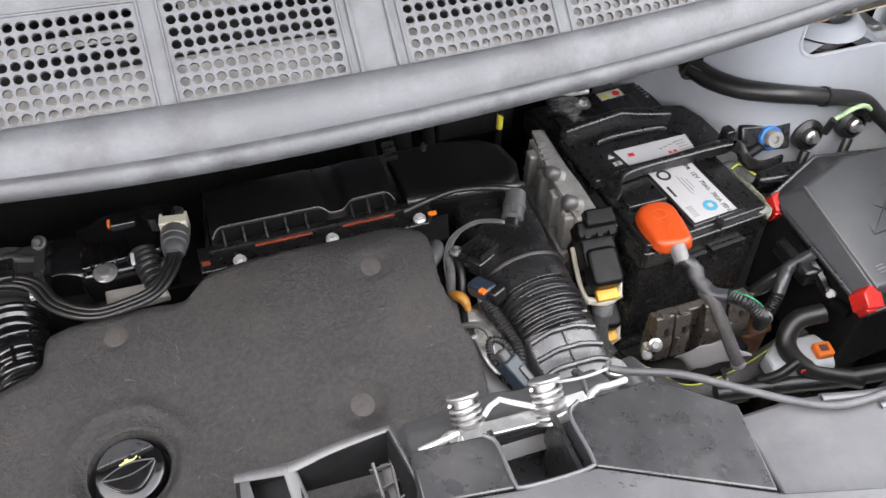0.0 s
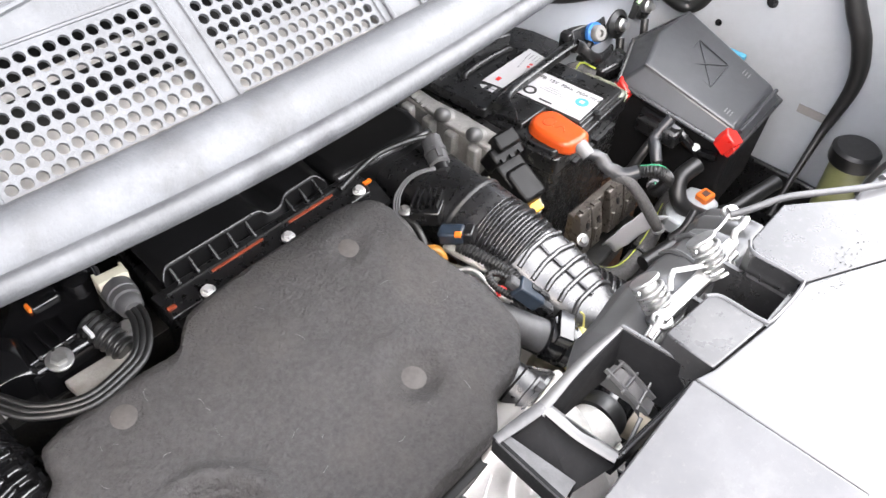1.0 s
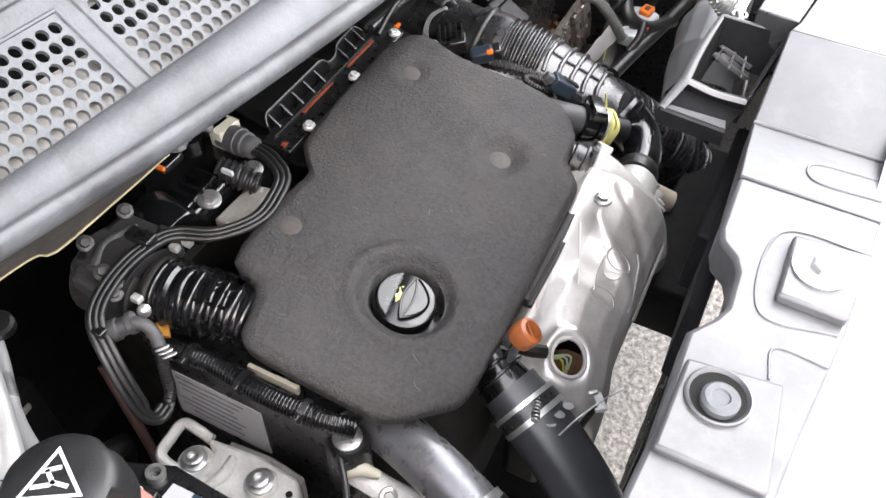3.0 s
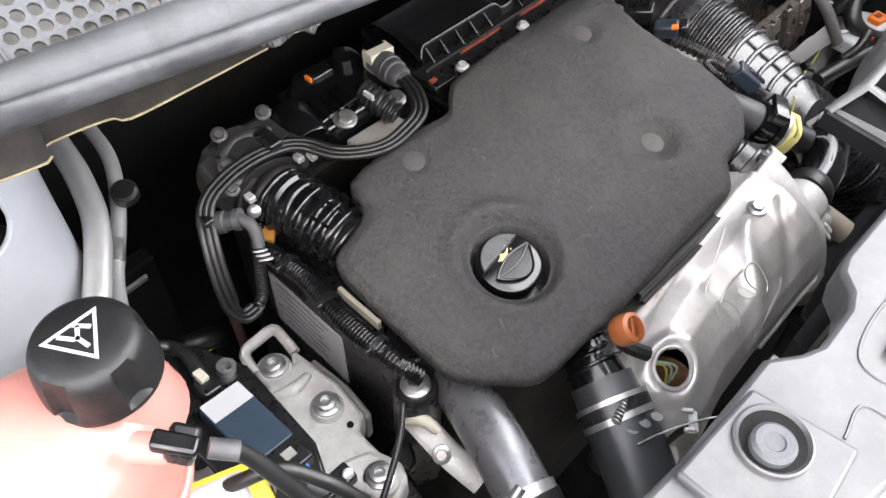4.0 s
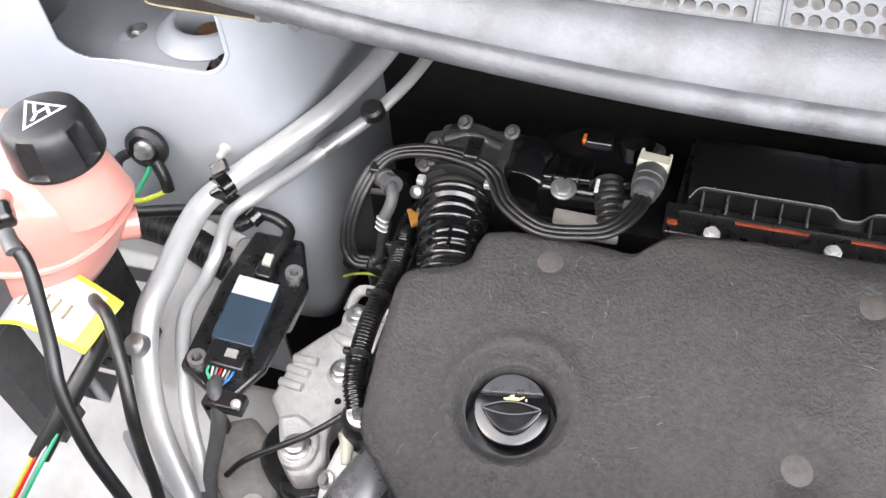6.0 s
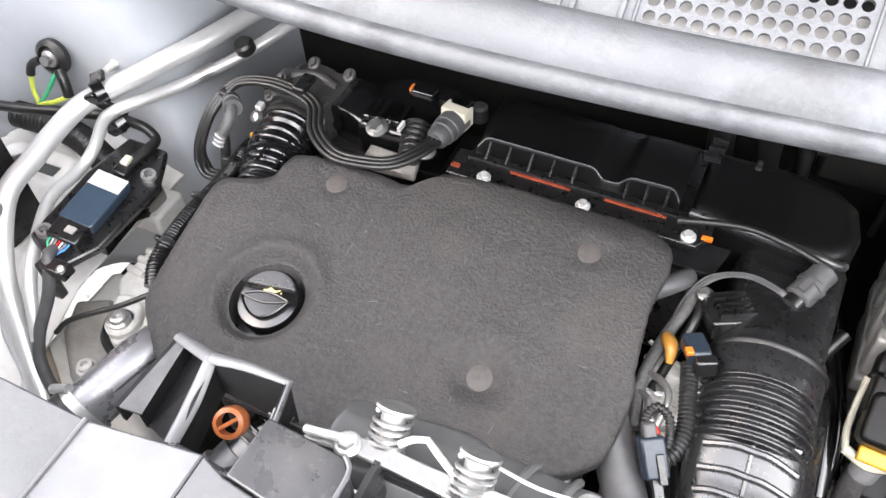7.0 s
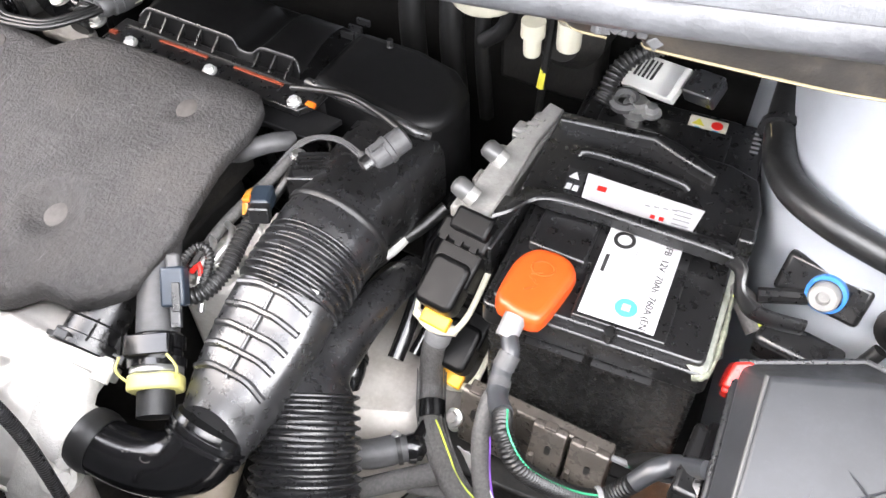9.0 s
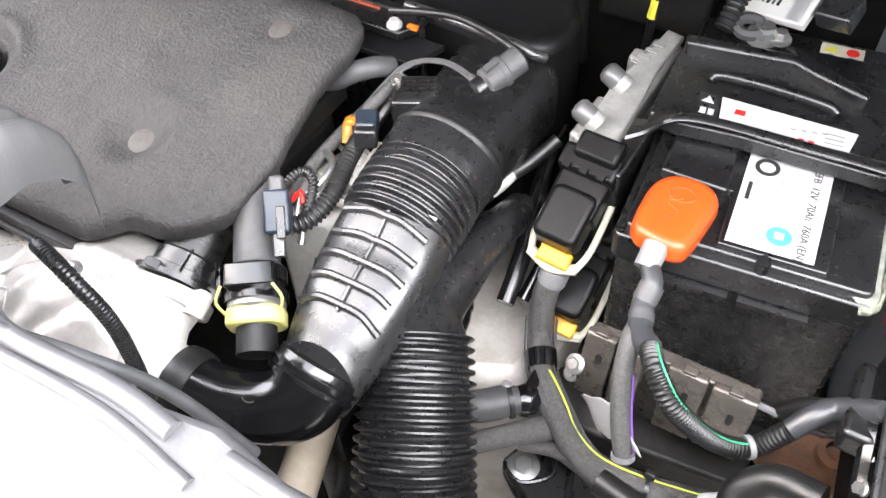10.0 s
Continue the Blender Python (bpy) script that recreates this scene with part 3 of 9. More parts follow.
def build_shell():
    # bulkhead and floor of the bay
    g = Geo().sheet(lambda u, v: (-0.75 + 1.75 * u, 0.855 - 0.02 * math.sin(u * 9), 0.25 + 0.78 * v), 30, 12)
    ob = part("bulkhead", g, bulk)
    tagged(ob, "black felt-covered bulkhead behind the engine", "bulkhead", kind="structure")
    # tray added as the dark void below the engine
    g = Geo().box((0.12, 0.56, 0.30), (1.55, 0.64, 0.02))
    ob = part("undertray", g, void)
    tagged(ob, "black tray closing the dark void under the engine", "undertray", kind="structure")
    # bright body panel seen behind the air box
    g = Geo().sheet(lambda u, v: (0.062 + 0.22 * u, 0.838 - 0.02 * v, 0.790 - 0.03 * u + 0.14 * v), 8, 4)
    ob = part("scuttle_panel", g, paint)
    tagged(ob, "pale grey body panel low on the bulkhead", "body panel", kind="structure")
    # plain outer wings that close the bay at the sides
    for side in (-1, 1):
        prof = [(0.768, 0.985), (0.80, 0.992), (0.84, 0.982), (0.875, 0.94), (0.89, 0.80), (0.885, 0.35)]
        g = Geo().loft([[(MID + side * (a - 0.04 * max(0, 0.25 - y)), y, z) for a, z in prof] for y in np.linspace(0.06, 0.95, 24)], closed=False)
        ob = part("outer_wing", g, paint, angle=60)
        tagged(ob, "pale silver painted outer wing", "wing", kind="structure")
    # front bumper and grille edge
    def bump(u, v):
        x = -0.80 + 1.85 * u
        a = (x - MID) / 0.92
        y0 = 0.098 + 0.09 * a * a
        prof = [(0.0, 1.004), (-0.012, 1.010), (-0.05, 1.006), (-0.11, 0.985), (-0.16, 0.93), (-0.18, 0.80), (-0.17, 0.40)]
        t = v * (len(prof) - 1)
        k = min(int(t), len(prof) - 2)
        dy, z = (prof[k][c] + (prof[k + 1][c] - prof[k][c]) * (t - k) for c in (0, 1))
        return (x, y0 + dy, z - 0.03 * a * a)
    ob = part("front_bumper", Geo().sheet(bump, 40, 25), paint)
    tagged(ob, "pale silver painted front end of the car", "bumper", kind="structure")
    # open bonnet, out of view, shading the bay; dark for its backlit underside
    def hood(u, v):
        x = -0.68 + 1.60 * u
        return (x, 0.66 - 0.26 * v + 0.05 * (x - MID) ** 2, 1.20 + 0.80 * v - 0.06 * (x - MID) ** 2)
    ob = part("bonnet", Geo().sheet(hood, 12, 8), bulk)
    mod = ob.modifiers.new("thick", "SOLIDIFY")
    mod.thickness = 0.03
    tagged(ob, "unseen open bonnet over the bay, darkened as its backlit underside", "bonnet", kind="structure")


# ---------------------------------------------------------------- front panel
def build_front_panel():
    P = thing("radiator_cover", (0.05, 0.14, 0.95), "dusty dark grey plastic panel over the radiator", "radiator cover")
    # left run with a stepped inner edge
    out = [(-0.62, 0.150), (-0.271, 0.114), (-0.20, 0.104), (-0.110, 0.098), (-0.110, 0.180), (-0.158, 0.180), (-0.168, 0.177), (-0.176, 0.168), (-0.186, 0.164), (-0.212, 0.163), (-0.222, 0.167), (-0.236, 0.177), (-0.30, 0.176), (-0.62, 0.20)]
    g = Geo()
    g.prism(out, 0.985, 1.012)
    part("left_panel", g, panelgrey, P, bevel=0.003)
    def slab(name, xa, xb, za, zb, ya, yb):
        """A sloping run from xa to xb; ya and yb are its front and back edges at either end."""
        v = [(xa, ya[0], 0.970), (xb, yb[0], 0.970), (xb, yb[1], 0.970), (xa, ya[1], 0.970), (xa, ya[0], za), (xb, yb[0], zb), (xb, yb[1], zb), (xa, ya[1], za)]
        part(name, Geo().add(v, [(3, 2, 1, 0), (4, 5, 6, 7), (0, 1, 5, 4), (1, 2, 6, 5), (2, 3, 7, 6), (3, 0, 4, 7)]), panelgrey, P, bevel=0.0012)
    slab("dipped_panel", -0.1095, -0.0305, 1.0120, 0.9925, (0.098, 0.180), (0.093, 0.1835))
    slab("sloping_panel", -0.0300, 0.0465, 0.9925, 1.0205, (0.093, 0.1835), (0.0915, 0.1830))
    part("panel_fold", Geo().tube([(-0.0302, 0.093, 0.9930), (-0.0302, 0.1835, 0.9930)], 0.0014, 8, 0.01), panelgrey, P)
    def groove(pts, closed=True):
        q = pts + pts[:1] if closed else pts
        part("moulded_line", Geo().tube([(x, y, 1.0122 - 0.247 * max(0.0, x + 0.1095)) for x, y in q], 0.0008, 6, 0.003), panelgrey, P)
    g = Geo().prism([(-0.150, 0.142), (-0.197, 0.142), (-0.198, 0.106), (-0.146, 0.101)], 1.011, 1.0185)
    part("bolt_plate", g, panelgrey, P, bevel=0.002)
    groove([(-0.140, 0.100), (-0.146, 0.148), (-0.207, 0.148), (-0.205, 0.108)], False)
    groove([(-0.059, 0.097), (-0.064, 0.139), (-0.087, 0.138), (-0.086, 0.099)], False)
    groove([(-0.227, 0.109), (-0.227, 0.135), (-0.247, 0.134)], False)
    g = Geo().prism([(-0.31, 0.122), (-0.250, 0.127), (-0.256, 0.173), (-0.31, 0.174)], 1.011, 1.017)
    part("raised_pad", g, panelgrey, P, bevel=0.002)
    m = Matrix.Translation((-0.272, 0.154, 0))
    g = Geo().lathe([(0.0135, 1.0178), (0.0150, 1.0195), (0.0160, 1.0190), (0.0162, 1.016)], m, 36, caps=False)
    part("socket_rim", g, panelgrey, P)
    # flat black disc for the dark inside of the socket
    g = Geo().lathe([(0.0136, 1.0172), (0.0136, 1.0178)], m, 32)
    part("socket", g, void, P, "dark round socket")
    g = Geo().lathe([(0.0092, 1.0175), (0.0092, 1.0215), (0.0076, 1.0230), (0.0045, 1.0230), (0.0038, 1.0222)], Matrix.Translation((-0.2750, 0.1530, 0)), 28)
    part("push_pin", g, cowlgrey, P, "pale push pin")
    m = Matrix.Translation((-0.170, 0.125, 1.0185))
    g = Geo().lathe([(0.0150, 0), (0.0150, 0.0015), (0.0085, 0.003), (0.0075, 0.003)], m, 28)
    g.lathe([(0.0065, 0.002), (0.0065, 0.0065), (0.005, 0.0075)], m, 6)
    part("flange_bolt", g, zinc, P)
    # middle and right runs
    g = Geo()
    g.prism([(0.047, 0.0912), (0.285, 0.084), (0.315, 0.106), (0.232, 0.128), (0.150, 0.170), (0.144, 0.1705), (0.110, 0.171), (0.06, 0.178), (0.047, 0.1825)], 0.985, 1.0202)
    part("middle_panel", g, panelgrey, P, bevel=0.001)
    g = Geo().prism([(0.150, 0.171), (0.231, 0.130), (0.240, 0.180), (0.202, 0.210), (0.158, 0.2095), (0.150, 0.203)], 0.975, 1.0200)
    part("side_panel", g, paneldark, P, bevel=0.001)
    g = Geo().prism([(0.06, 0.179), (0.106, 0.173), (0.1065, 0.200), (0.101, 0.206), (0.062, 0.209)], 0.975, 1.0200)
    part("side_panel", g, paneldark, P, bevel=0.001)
    g = Geo().tube([(0.101, 0.2065, 1.0195), (0.1062, 0.200, 1.0200), (0.1064, 0.177, 1.0202), (0.1105, 0.1718, 1.0205), (0.144, 0.1710, 1.0205), (0.1498, 0.176, 1.0202), (0.1500, 0.203, 1.0200), (0.158, 0.2098, 1.0198)], 0.0012, 8, 0.003)
    part("pocket_rim", g, panelgrey, P)
    g = Geo().prism([(0.244, 0.128), (0.318, 0.106), (0.62, 0.118), (0.86, 0.15), (0.86, 0.20), (0.60, 0.178), (0.436, 0.173), (0.412, 0.177), (0.38, 0.172), (0.338, 0.170), (0.316, 0.179), (0.284, 0.184), (0.246, 0.184)], 0.965, 1.000)
    part("right_panel", g, panelgrey, P, bevel=0.003)
    for pts, r in (([(0.300, 0.1775, 1.0000), (0.338, 0.1695, 1.0005), (0.380, 0.1710, 1.0005), (0.403, 0.1690, 1.0000)], 0.0034), ([(0.330, 0.1630, 1.0000), (0.380, 0.1645, 1.0000), (0.416, 0.1600, 0.9995)], 0.0022), ([(0.420, 0.1700, 0.9995), (0.445, 0.1690, 0.9995), (0.470, 0.1700, 0.9990)], 0.0030)):
        part("edge_ridge", Geo().tube(pts, r, 12, 0.004), panelgrey, P)
    rnd = random.Random(12)
    g = Geo()
    for k in range(60):
        x, y = 0.176 + max(-1.8, min(1.8, rnd.gauss(0, 1))) * 0.020, 0.161 + max(-1.5, min(1.5, rnd.gauss(0, 1))) * 0.0045
        r = rnd.uniform(0.0002, 0.0007)
        g.prism([(r * rnd.uniform(0.5, 1.2) * math.cos(a), r * rnd.uniform(0.4, 1.0) * math.sin(a)) for a in np.linspace(0, 5.3, 6)], 0.0, 0.0003, pose(x, y, 1.0203, 0, 0, rnd.uniform(0, 180)))
    tagged(part("dirt_specks", g, paneldark, P, "dark dirt specks"), kind="stuff")
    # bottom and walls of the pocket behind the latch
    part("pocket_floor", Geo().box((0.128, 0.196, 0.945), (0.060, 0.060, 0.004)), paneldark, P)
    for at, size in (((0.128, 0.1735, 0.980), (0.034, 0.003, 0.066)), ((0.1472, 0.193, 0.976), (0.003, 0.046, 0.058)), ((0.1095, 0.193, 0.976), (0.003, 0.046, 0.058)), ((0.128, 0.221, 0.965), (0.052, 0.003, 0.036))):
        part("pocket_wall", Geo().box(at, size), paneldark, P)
    # slanting ledge on the inner side of the middle, near-black for the unlit depth
    g = Geo().box((-0.02, 0.182, 0.900), (0.13, 0.02, 0.06))
    part("inner_ledge", g, scoopblack, P, bevel=0.003)
    g = Geo().prism([(-0.160, 0.170), (-0.06, 0.172), (-0.05, 0.184), (-0.10, 0.182), (-0.155, 0.180)], 0.86, 0.935)
    part("inner_skirt", g, scoopblack, P)
    # block added to cover the ground showing below the notch
    g = Geo().prism([(-0.262, 0.120), (-0.150, 0.120), (-0.150, 0.158), (-0.262, 0.158)], 0.84, 0.984)
    part("inner_skirt", g, scoopblack, P)

    # air scoop
    S = thing("air_scoop", (0.02, 0.21, 0.93), "black plastic air scoop with a slatted opening", "air scoop")
    A, B, C, D = Vector((0.0570, 0.2310, 1.0110)), Vector((0.0655, 0.1828, 1.0045)), Vector((0.0010, 0.2380, 0.9875)), Vector((0.0070, 0.1930, 0.9800))
    a, b, c, d = Vector((0.0560, 0.2290, 0.9740)), Vector((0.0590, 0.1860, 0.9700)), Vector((0.0040, 0.2350, 0.9660)), Vector((0.0090, 0.1940, 0.9580))
    def wall(name, quad, material, thick=0.0022, label=""):
        n = (quad[1] - quad[0]).cross(quad[2] - quad[0]).normalized() * thick
        v = [tuple(q) for q in quad] + [tuple(q + n) for q in quad]
        return part(name, Geo().add(v, [(3, 2, 1, 0), (4, 5, 6, 7), (0, 1, 5, 4), (1, 2, 6, 5), (2, 3, 7, 6), (3, 0, 4, 7)]), material, S, label)
    wall("side_wall", [A, C, c, a], scoopblack)
    wall("back_wall", [B, A, a, b], scoopblack)
    wall("front_wall", [D, B, b, d], scoopblack)
    wall("low_wall", [C, D, d, c], scoopblack)
    # thick rim on the two near edges, thin elsewhere; pale grey for caught light
    part("rim", Geo().tube([A, A * 0.5 + C * 0.5 + Vector((0, 0.0015, 0)), C], [0.0012, 0.0020, 0.0024], 8, 0.004, flat=(1.5, 0.7), up=(0, 0, 1)), shroudgrey, S, "grey rim, lightened for caught light")
    part("rim", Geo().tube([C, C * 0.5 + D * 0.5 + Vector((0, 0, -0.002)), D], [0.0024, 0.0030, 0.0026], 8, 0.004, flat=(1.5, 0.7), up=(0, 0, 1)), shroudgrey, S, "grey rim, lightened for caught light")
    part("rim", Geo().tube([A, B], 0.0014, 8, 0.01), paneldark, S)
    part("rim", Geo().tube([B, B * 0.4 + D * 0.6, D], 0.0014, 8, 0.01), paneldark, S)
    # grating across the mouth
    g0, g1 = Vector((0.0456, 0.2281, 0.9851)), Vector((0.0473, 0.1979, 0.9704))
    h0, h1 = Vector((0.0725, 0.2240, 0.9905)), Vector((0.0650, 0.2020, 0.9875))
    for k in range(3):
        s = 0.12 + 0.34 * k
        p, q = g0 * (1 - s) + g1 * s, h0 * (1 - s) + h1 * s
        part("slat", Geo().tube([p + (p - q) * 0.10, q - (q - p) * 0.18], 0.0012, 6, 0.01, flat=(0.7, 1.5), up=(0, 0, 1)), shroudgrey, S)
    for f in (0.0, 0.38):
        p, q = g0 * (1 - f) + h0 * f, g1 * (1 - f) + h1 * f
        part("crossbar", Geo().tube([p, q], 0.0014, 6, 0.01, flat=(0.8, 1.6), up=(0, 0, 1)), shroudgrey, S)
    part("grating_back", Geo().add([tuple(v + Vector((0.004, 0, -0.004))) for v in (g0, g1, h1, h0)], [(0, 1, 2, 3)]), greyrub, S)
    part("inner_fin", Geo().tube([(0.0400, 0.1985, 0.975), (0.0260, 0.1960, 0.960), (0.0240, 0.1955, 0.950)], 0.0013, 6), shroudgrey, S)
    # sloping plate on the far side of the mouth, ending in a broad flat rim
    Fi, Fo, Gi, Go = Vector((-0.0216, 0.2447, 0.9796)), Vector((-0.0285, 0.2456, 0.9800)), Vector((-0.0177, 0.2011, 0.9775)), Vector((-0.0320, 0.1989, 0.9800))
    low = Vector((0, 0, -0.014))
    wall("chute", [Fi + low * 0.8, C + low * 0.6, D + low * 0.6, Gi + low * 0.8], scoopblack)
    # this rim is greyed to stand for its front lighting
    wall("chute_rim", [Fo, Fi, Gi, Go], greyrub, 0.0020, "broad rim greyed for its front lighting")
    wall("chute_side", [Fi, Fi + low, Gi + low, Gi], scoopblack)
    wall("chute_outer", [Go, Go + low, Fo + low, Fo], scoopblack)
    wall("chute_back", [C, C + low, Fo + low, Fo], scoopblack)
    # same lighter grey for the light along this edge
    part("rim", Geo().tube([C, (C + Fo) / 2, Fo], [0.0024, 0.0022, 0.0018], 8, 0.004, flat=(1.6, 0.7), up=(0, 0, 1)), greyrub, S, "grey rim, lightened for caught light")

    # bonnet latch
    L = thing("bonnet_latch", (0.13, 0.235, 0.97), "shiny zinc bonnet latch with two coil springs", "bonnet latch")
    g = Geo()
    g.prism([(0.0690, 0.2150), (0.074, 0.2168), (0.090, 0.2190), (0.115, 0.2185), (0.150, 0.2165), (0.172, 0.2155), (0.174, 0.2240), (0.160, 0.2280), (0.130, 0.2275), (0.100, 0.2285), (0.076, 0.2240), (0.0690, 0.2220)], 0.9915, 0.9945)
    part("base_plate", g, zinc, L, bevel=0.0008)
    g = Geo().box((0.162, 0.222, 0.998), (0.020, 0.008, 0.007))
    part("claw_block", g, alu, L, bevel=0.0015)
    for x, y, z in ((0.104, 0.2283, 0.9863), (0.150, 0.2193, 0.9943)):
        m = toward((x, y, z), (0, 0.74, 0.67))
        g = Geo().lathe([(0.0060, -0.004), (0.0060, 0.0195), (0.0092, 0.0200), (0.0098, 0.0212), (0.0092, 0.0222), (0.004, 0.0226)], m, 28)
        part("pin", g, zinc, L)
        g = Geo().tube([m @ Vector((0.0086 * math.cos(a), 0.0086 * math.sin(a), 0.0175 * a / (2 * math.pi * 5))) for a in np.linspace(0, 2 * math.pi * 5, 110)], 0.00115, 6, 0.0025)
        part("spring", g, zinc, L)
        part("washer", Geo().lathe([(0.011, -0.003), (0.011, -0.0012), (0.007, -0.001)], m, 24), zinc, L)
    g = Geo().tube([(0.0700, 0.2190, 0.999), (0.080, 0.2200, 1.000), (0.094, 0.2235, 0.998)], 0.0021, 8)
    part("lever", g, alu, L)
    g = Geo().tube([(0.112, 0.230, 0.997), (0.122, 0.236, 1.000), (0.132, 0.231, 0.999), (0.142, 0.226, 0.998)], 0.0018, 8)
    part("lever", g, alu, L)
    g = Geo().tube([(0.172, 0.2200, 0.998), (0.180, 0.2255, 0.999), (0.190, 0.2250, 0.999), (0.200, 0.2265, 0.998)], 0.0022, 8)
    part("cable_hook", g, alu, L)
    part("inner_wire", Geo().tube([(0.158, 0.236, 1.001), (0.176, 0.2345, 1.000), (0.196, 0.2365, 0.999)], 0.0010, 6), alu, L)
    bolt(L, (0.090, 0.2215, 0.9945), r=0.0042)
    bolt(L, (0.199, 0.2370, 0.996), r=0.0040)

    # soft shroud that closes the gap behind the latch
    H = thing("latch_shroud", (0.15, 0.25, 0.90), "dull grey rubbery shroud with ridges behind the latch", "shroud")
    ledge = [(0.2120, 0.972), (0.2200, 0.978), (0.2450, 0.977), (0.2580, 0.969), (0.2650, 0.956), (0.2660, 0.945), (0.2620, 0.925)]
    def shroud(u, v):
        x = 0.062 + 0.174 * u
        t = v * (len(ledge) - 1)
        k = min(int(t), len(ledge) - 2)
        y, z = (ledge[k][c] + (ledge[k + 1][c] - ledge[k][c]) * (t - k) for c in (0, 1))
        y += 0.004 * math.sin(x * 60) * v
        dip = 0.010 * math.exp(-((x - 0.206) / 0.004) ** 2) + 0.006 * math.exp(-((x - 0.222) / 0.004) ** 2) + 0.004 * math.exp(-((x - 0.148) / 0.010) ** 2)
        dip -= 0.003 * math.exp(-((x - 0.232) / 0.004) ** 2)
        z -= dip * min(1, max(0, (y - 0.225) / 0.02)) * (1 if z > 0.95 else 0.3)
        y -= dip * (0.6 if v > 0.55 else 0)
        end = max(0.0, (x - 0.224) / 0.012, (0.074 - x) / 0.012)
        z -= 0.030 * end ** 2.2
        return (x, y - 0.006 * end ** 2, z)
    part("shell", Geo().sheet(shroud, 110, 40), shroudgrey, H, angle=70)
    for x0, x1 in ((0.160, 0.166), (0.180, 0.187)):
        part("rib", Geo().tube([(x0, 0.228, 0.9775), (x1, 0.252, 0.9735), (x1 + 0.002, 0.262, 0.962)], 0.0022, 8), shroudgrey, H)
    wire("latch_cable", [(0.194, 0.236, 0.999), (0.204, 0.229, 1.001), (0.229, 0.2165, 1.004), (0.255, 0.198, 1.0045), (0.281, 0.180, 1.0042), (0.304, 0.1695, 1.0040), (0.335, 0.1680, 1.0035), (0.355, 0.176, 0.992), (0.370, 0.188, 0.965), (0.385, 0.198, 0.92)], 0.0024, greyrub, "grey sheathed bonnet release cable across the panel")


# ---------------------------------------------------------------- engine cover
PLANE = (0.6988, 0.0365, 0.2112)
CAP = (-0.124, 0.401)
OUTLINE = [(0.1435, 0.5760), (0.160, 0.5725), (0.172, 0.563), (0.181, 0.5515), (0.1845, 0.530), (0.1805, 0.503), (0.1825, 0.470), (0.1855, 0.445), (0.1895, 0.428), (0.1895, 0.398), (0.184, 0.372), (0.168, 0.3555), (0.147, 0.3435), (0.119, 0.3405), (0.108, 0.3330), (0.0935, 0.320), (0.080, 0.3175),
           (0.022, 0.3165), (-0.067, 0.3135), (-0.120, 0.3140), (-0.160, 0.3142), (-0.1806, 0.317), (-0.194, 0.3255), (-0.207, 0.3380), (-0.224, 0.354), (-0.2325, 0.3675), (-0.2350, 0.384), (-0.2375, 0.426), (-0.2385, 0.465), (-0.2375, 0.487), (-0.2295, 0.4985),
           (-0.213, 0.5035), (-0.195, 0.509), (-0.1845, 0.5165), (-0.1815, 0.5300), (-0.1765, 0.5415), (-0.165, 0.5455), (-0.148, 0.5477), (-0.0881, 0.5465), (-0.062, 0.5435), (-0.0515, 0.5455), (-0.0420, 0.5550), (-0.033, 0.5625), (-0.022, 0.5680), (0.0243, 0.5725), (0.080, 0.5755), (0.120, 0.5765)]


def cover_z(x, y):
    droop = (0.004 + 0.085 * min(max(x, 0.0), 0.11)) * min(1.0, max(0.0, (y - 0.538) / 0.036)) ** 2
    return PLANE[0] + PLANE[1] * x + PLANE[2] * y - droop


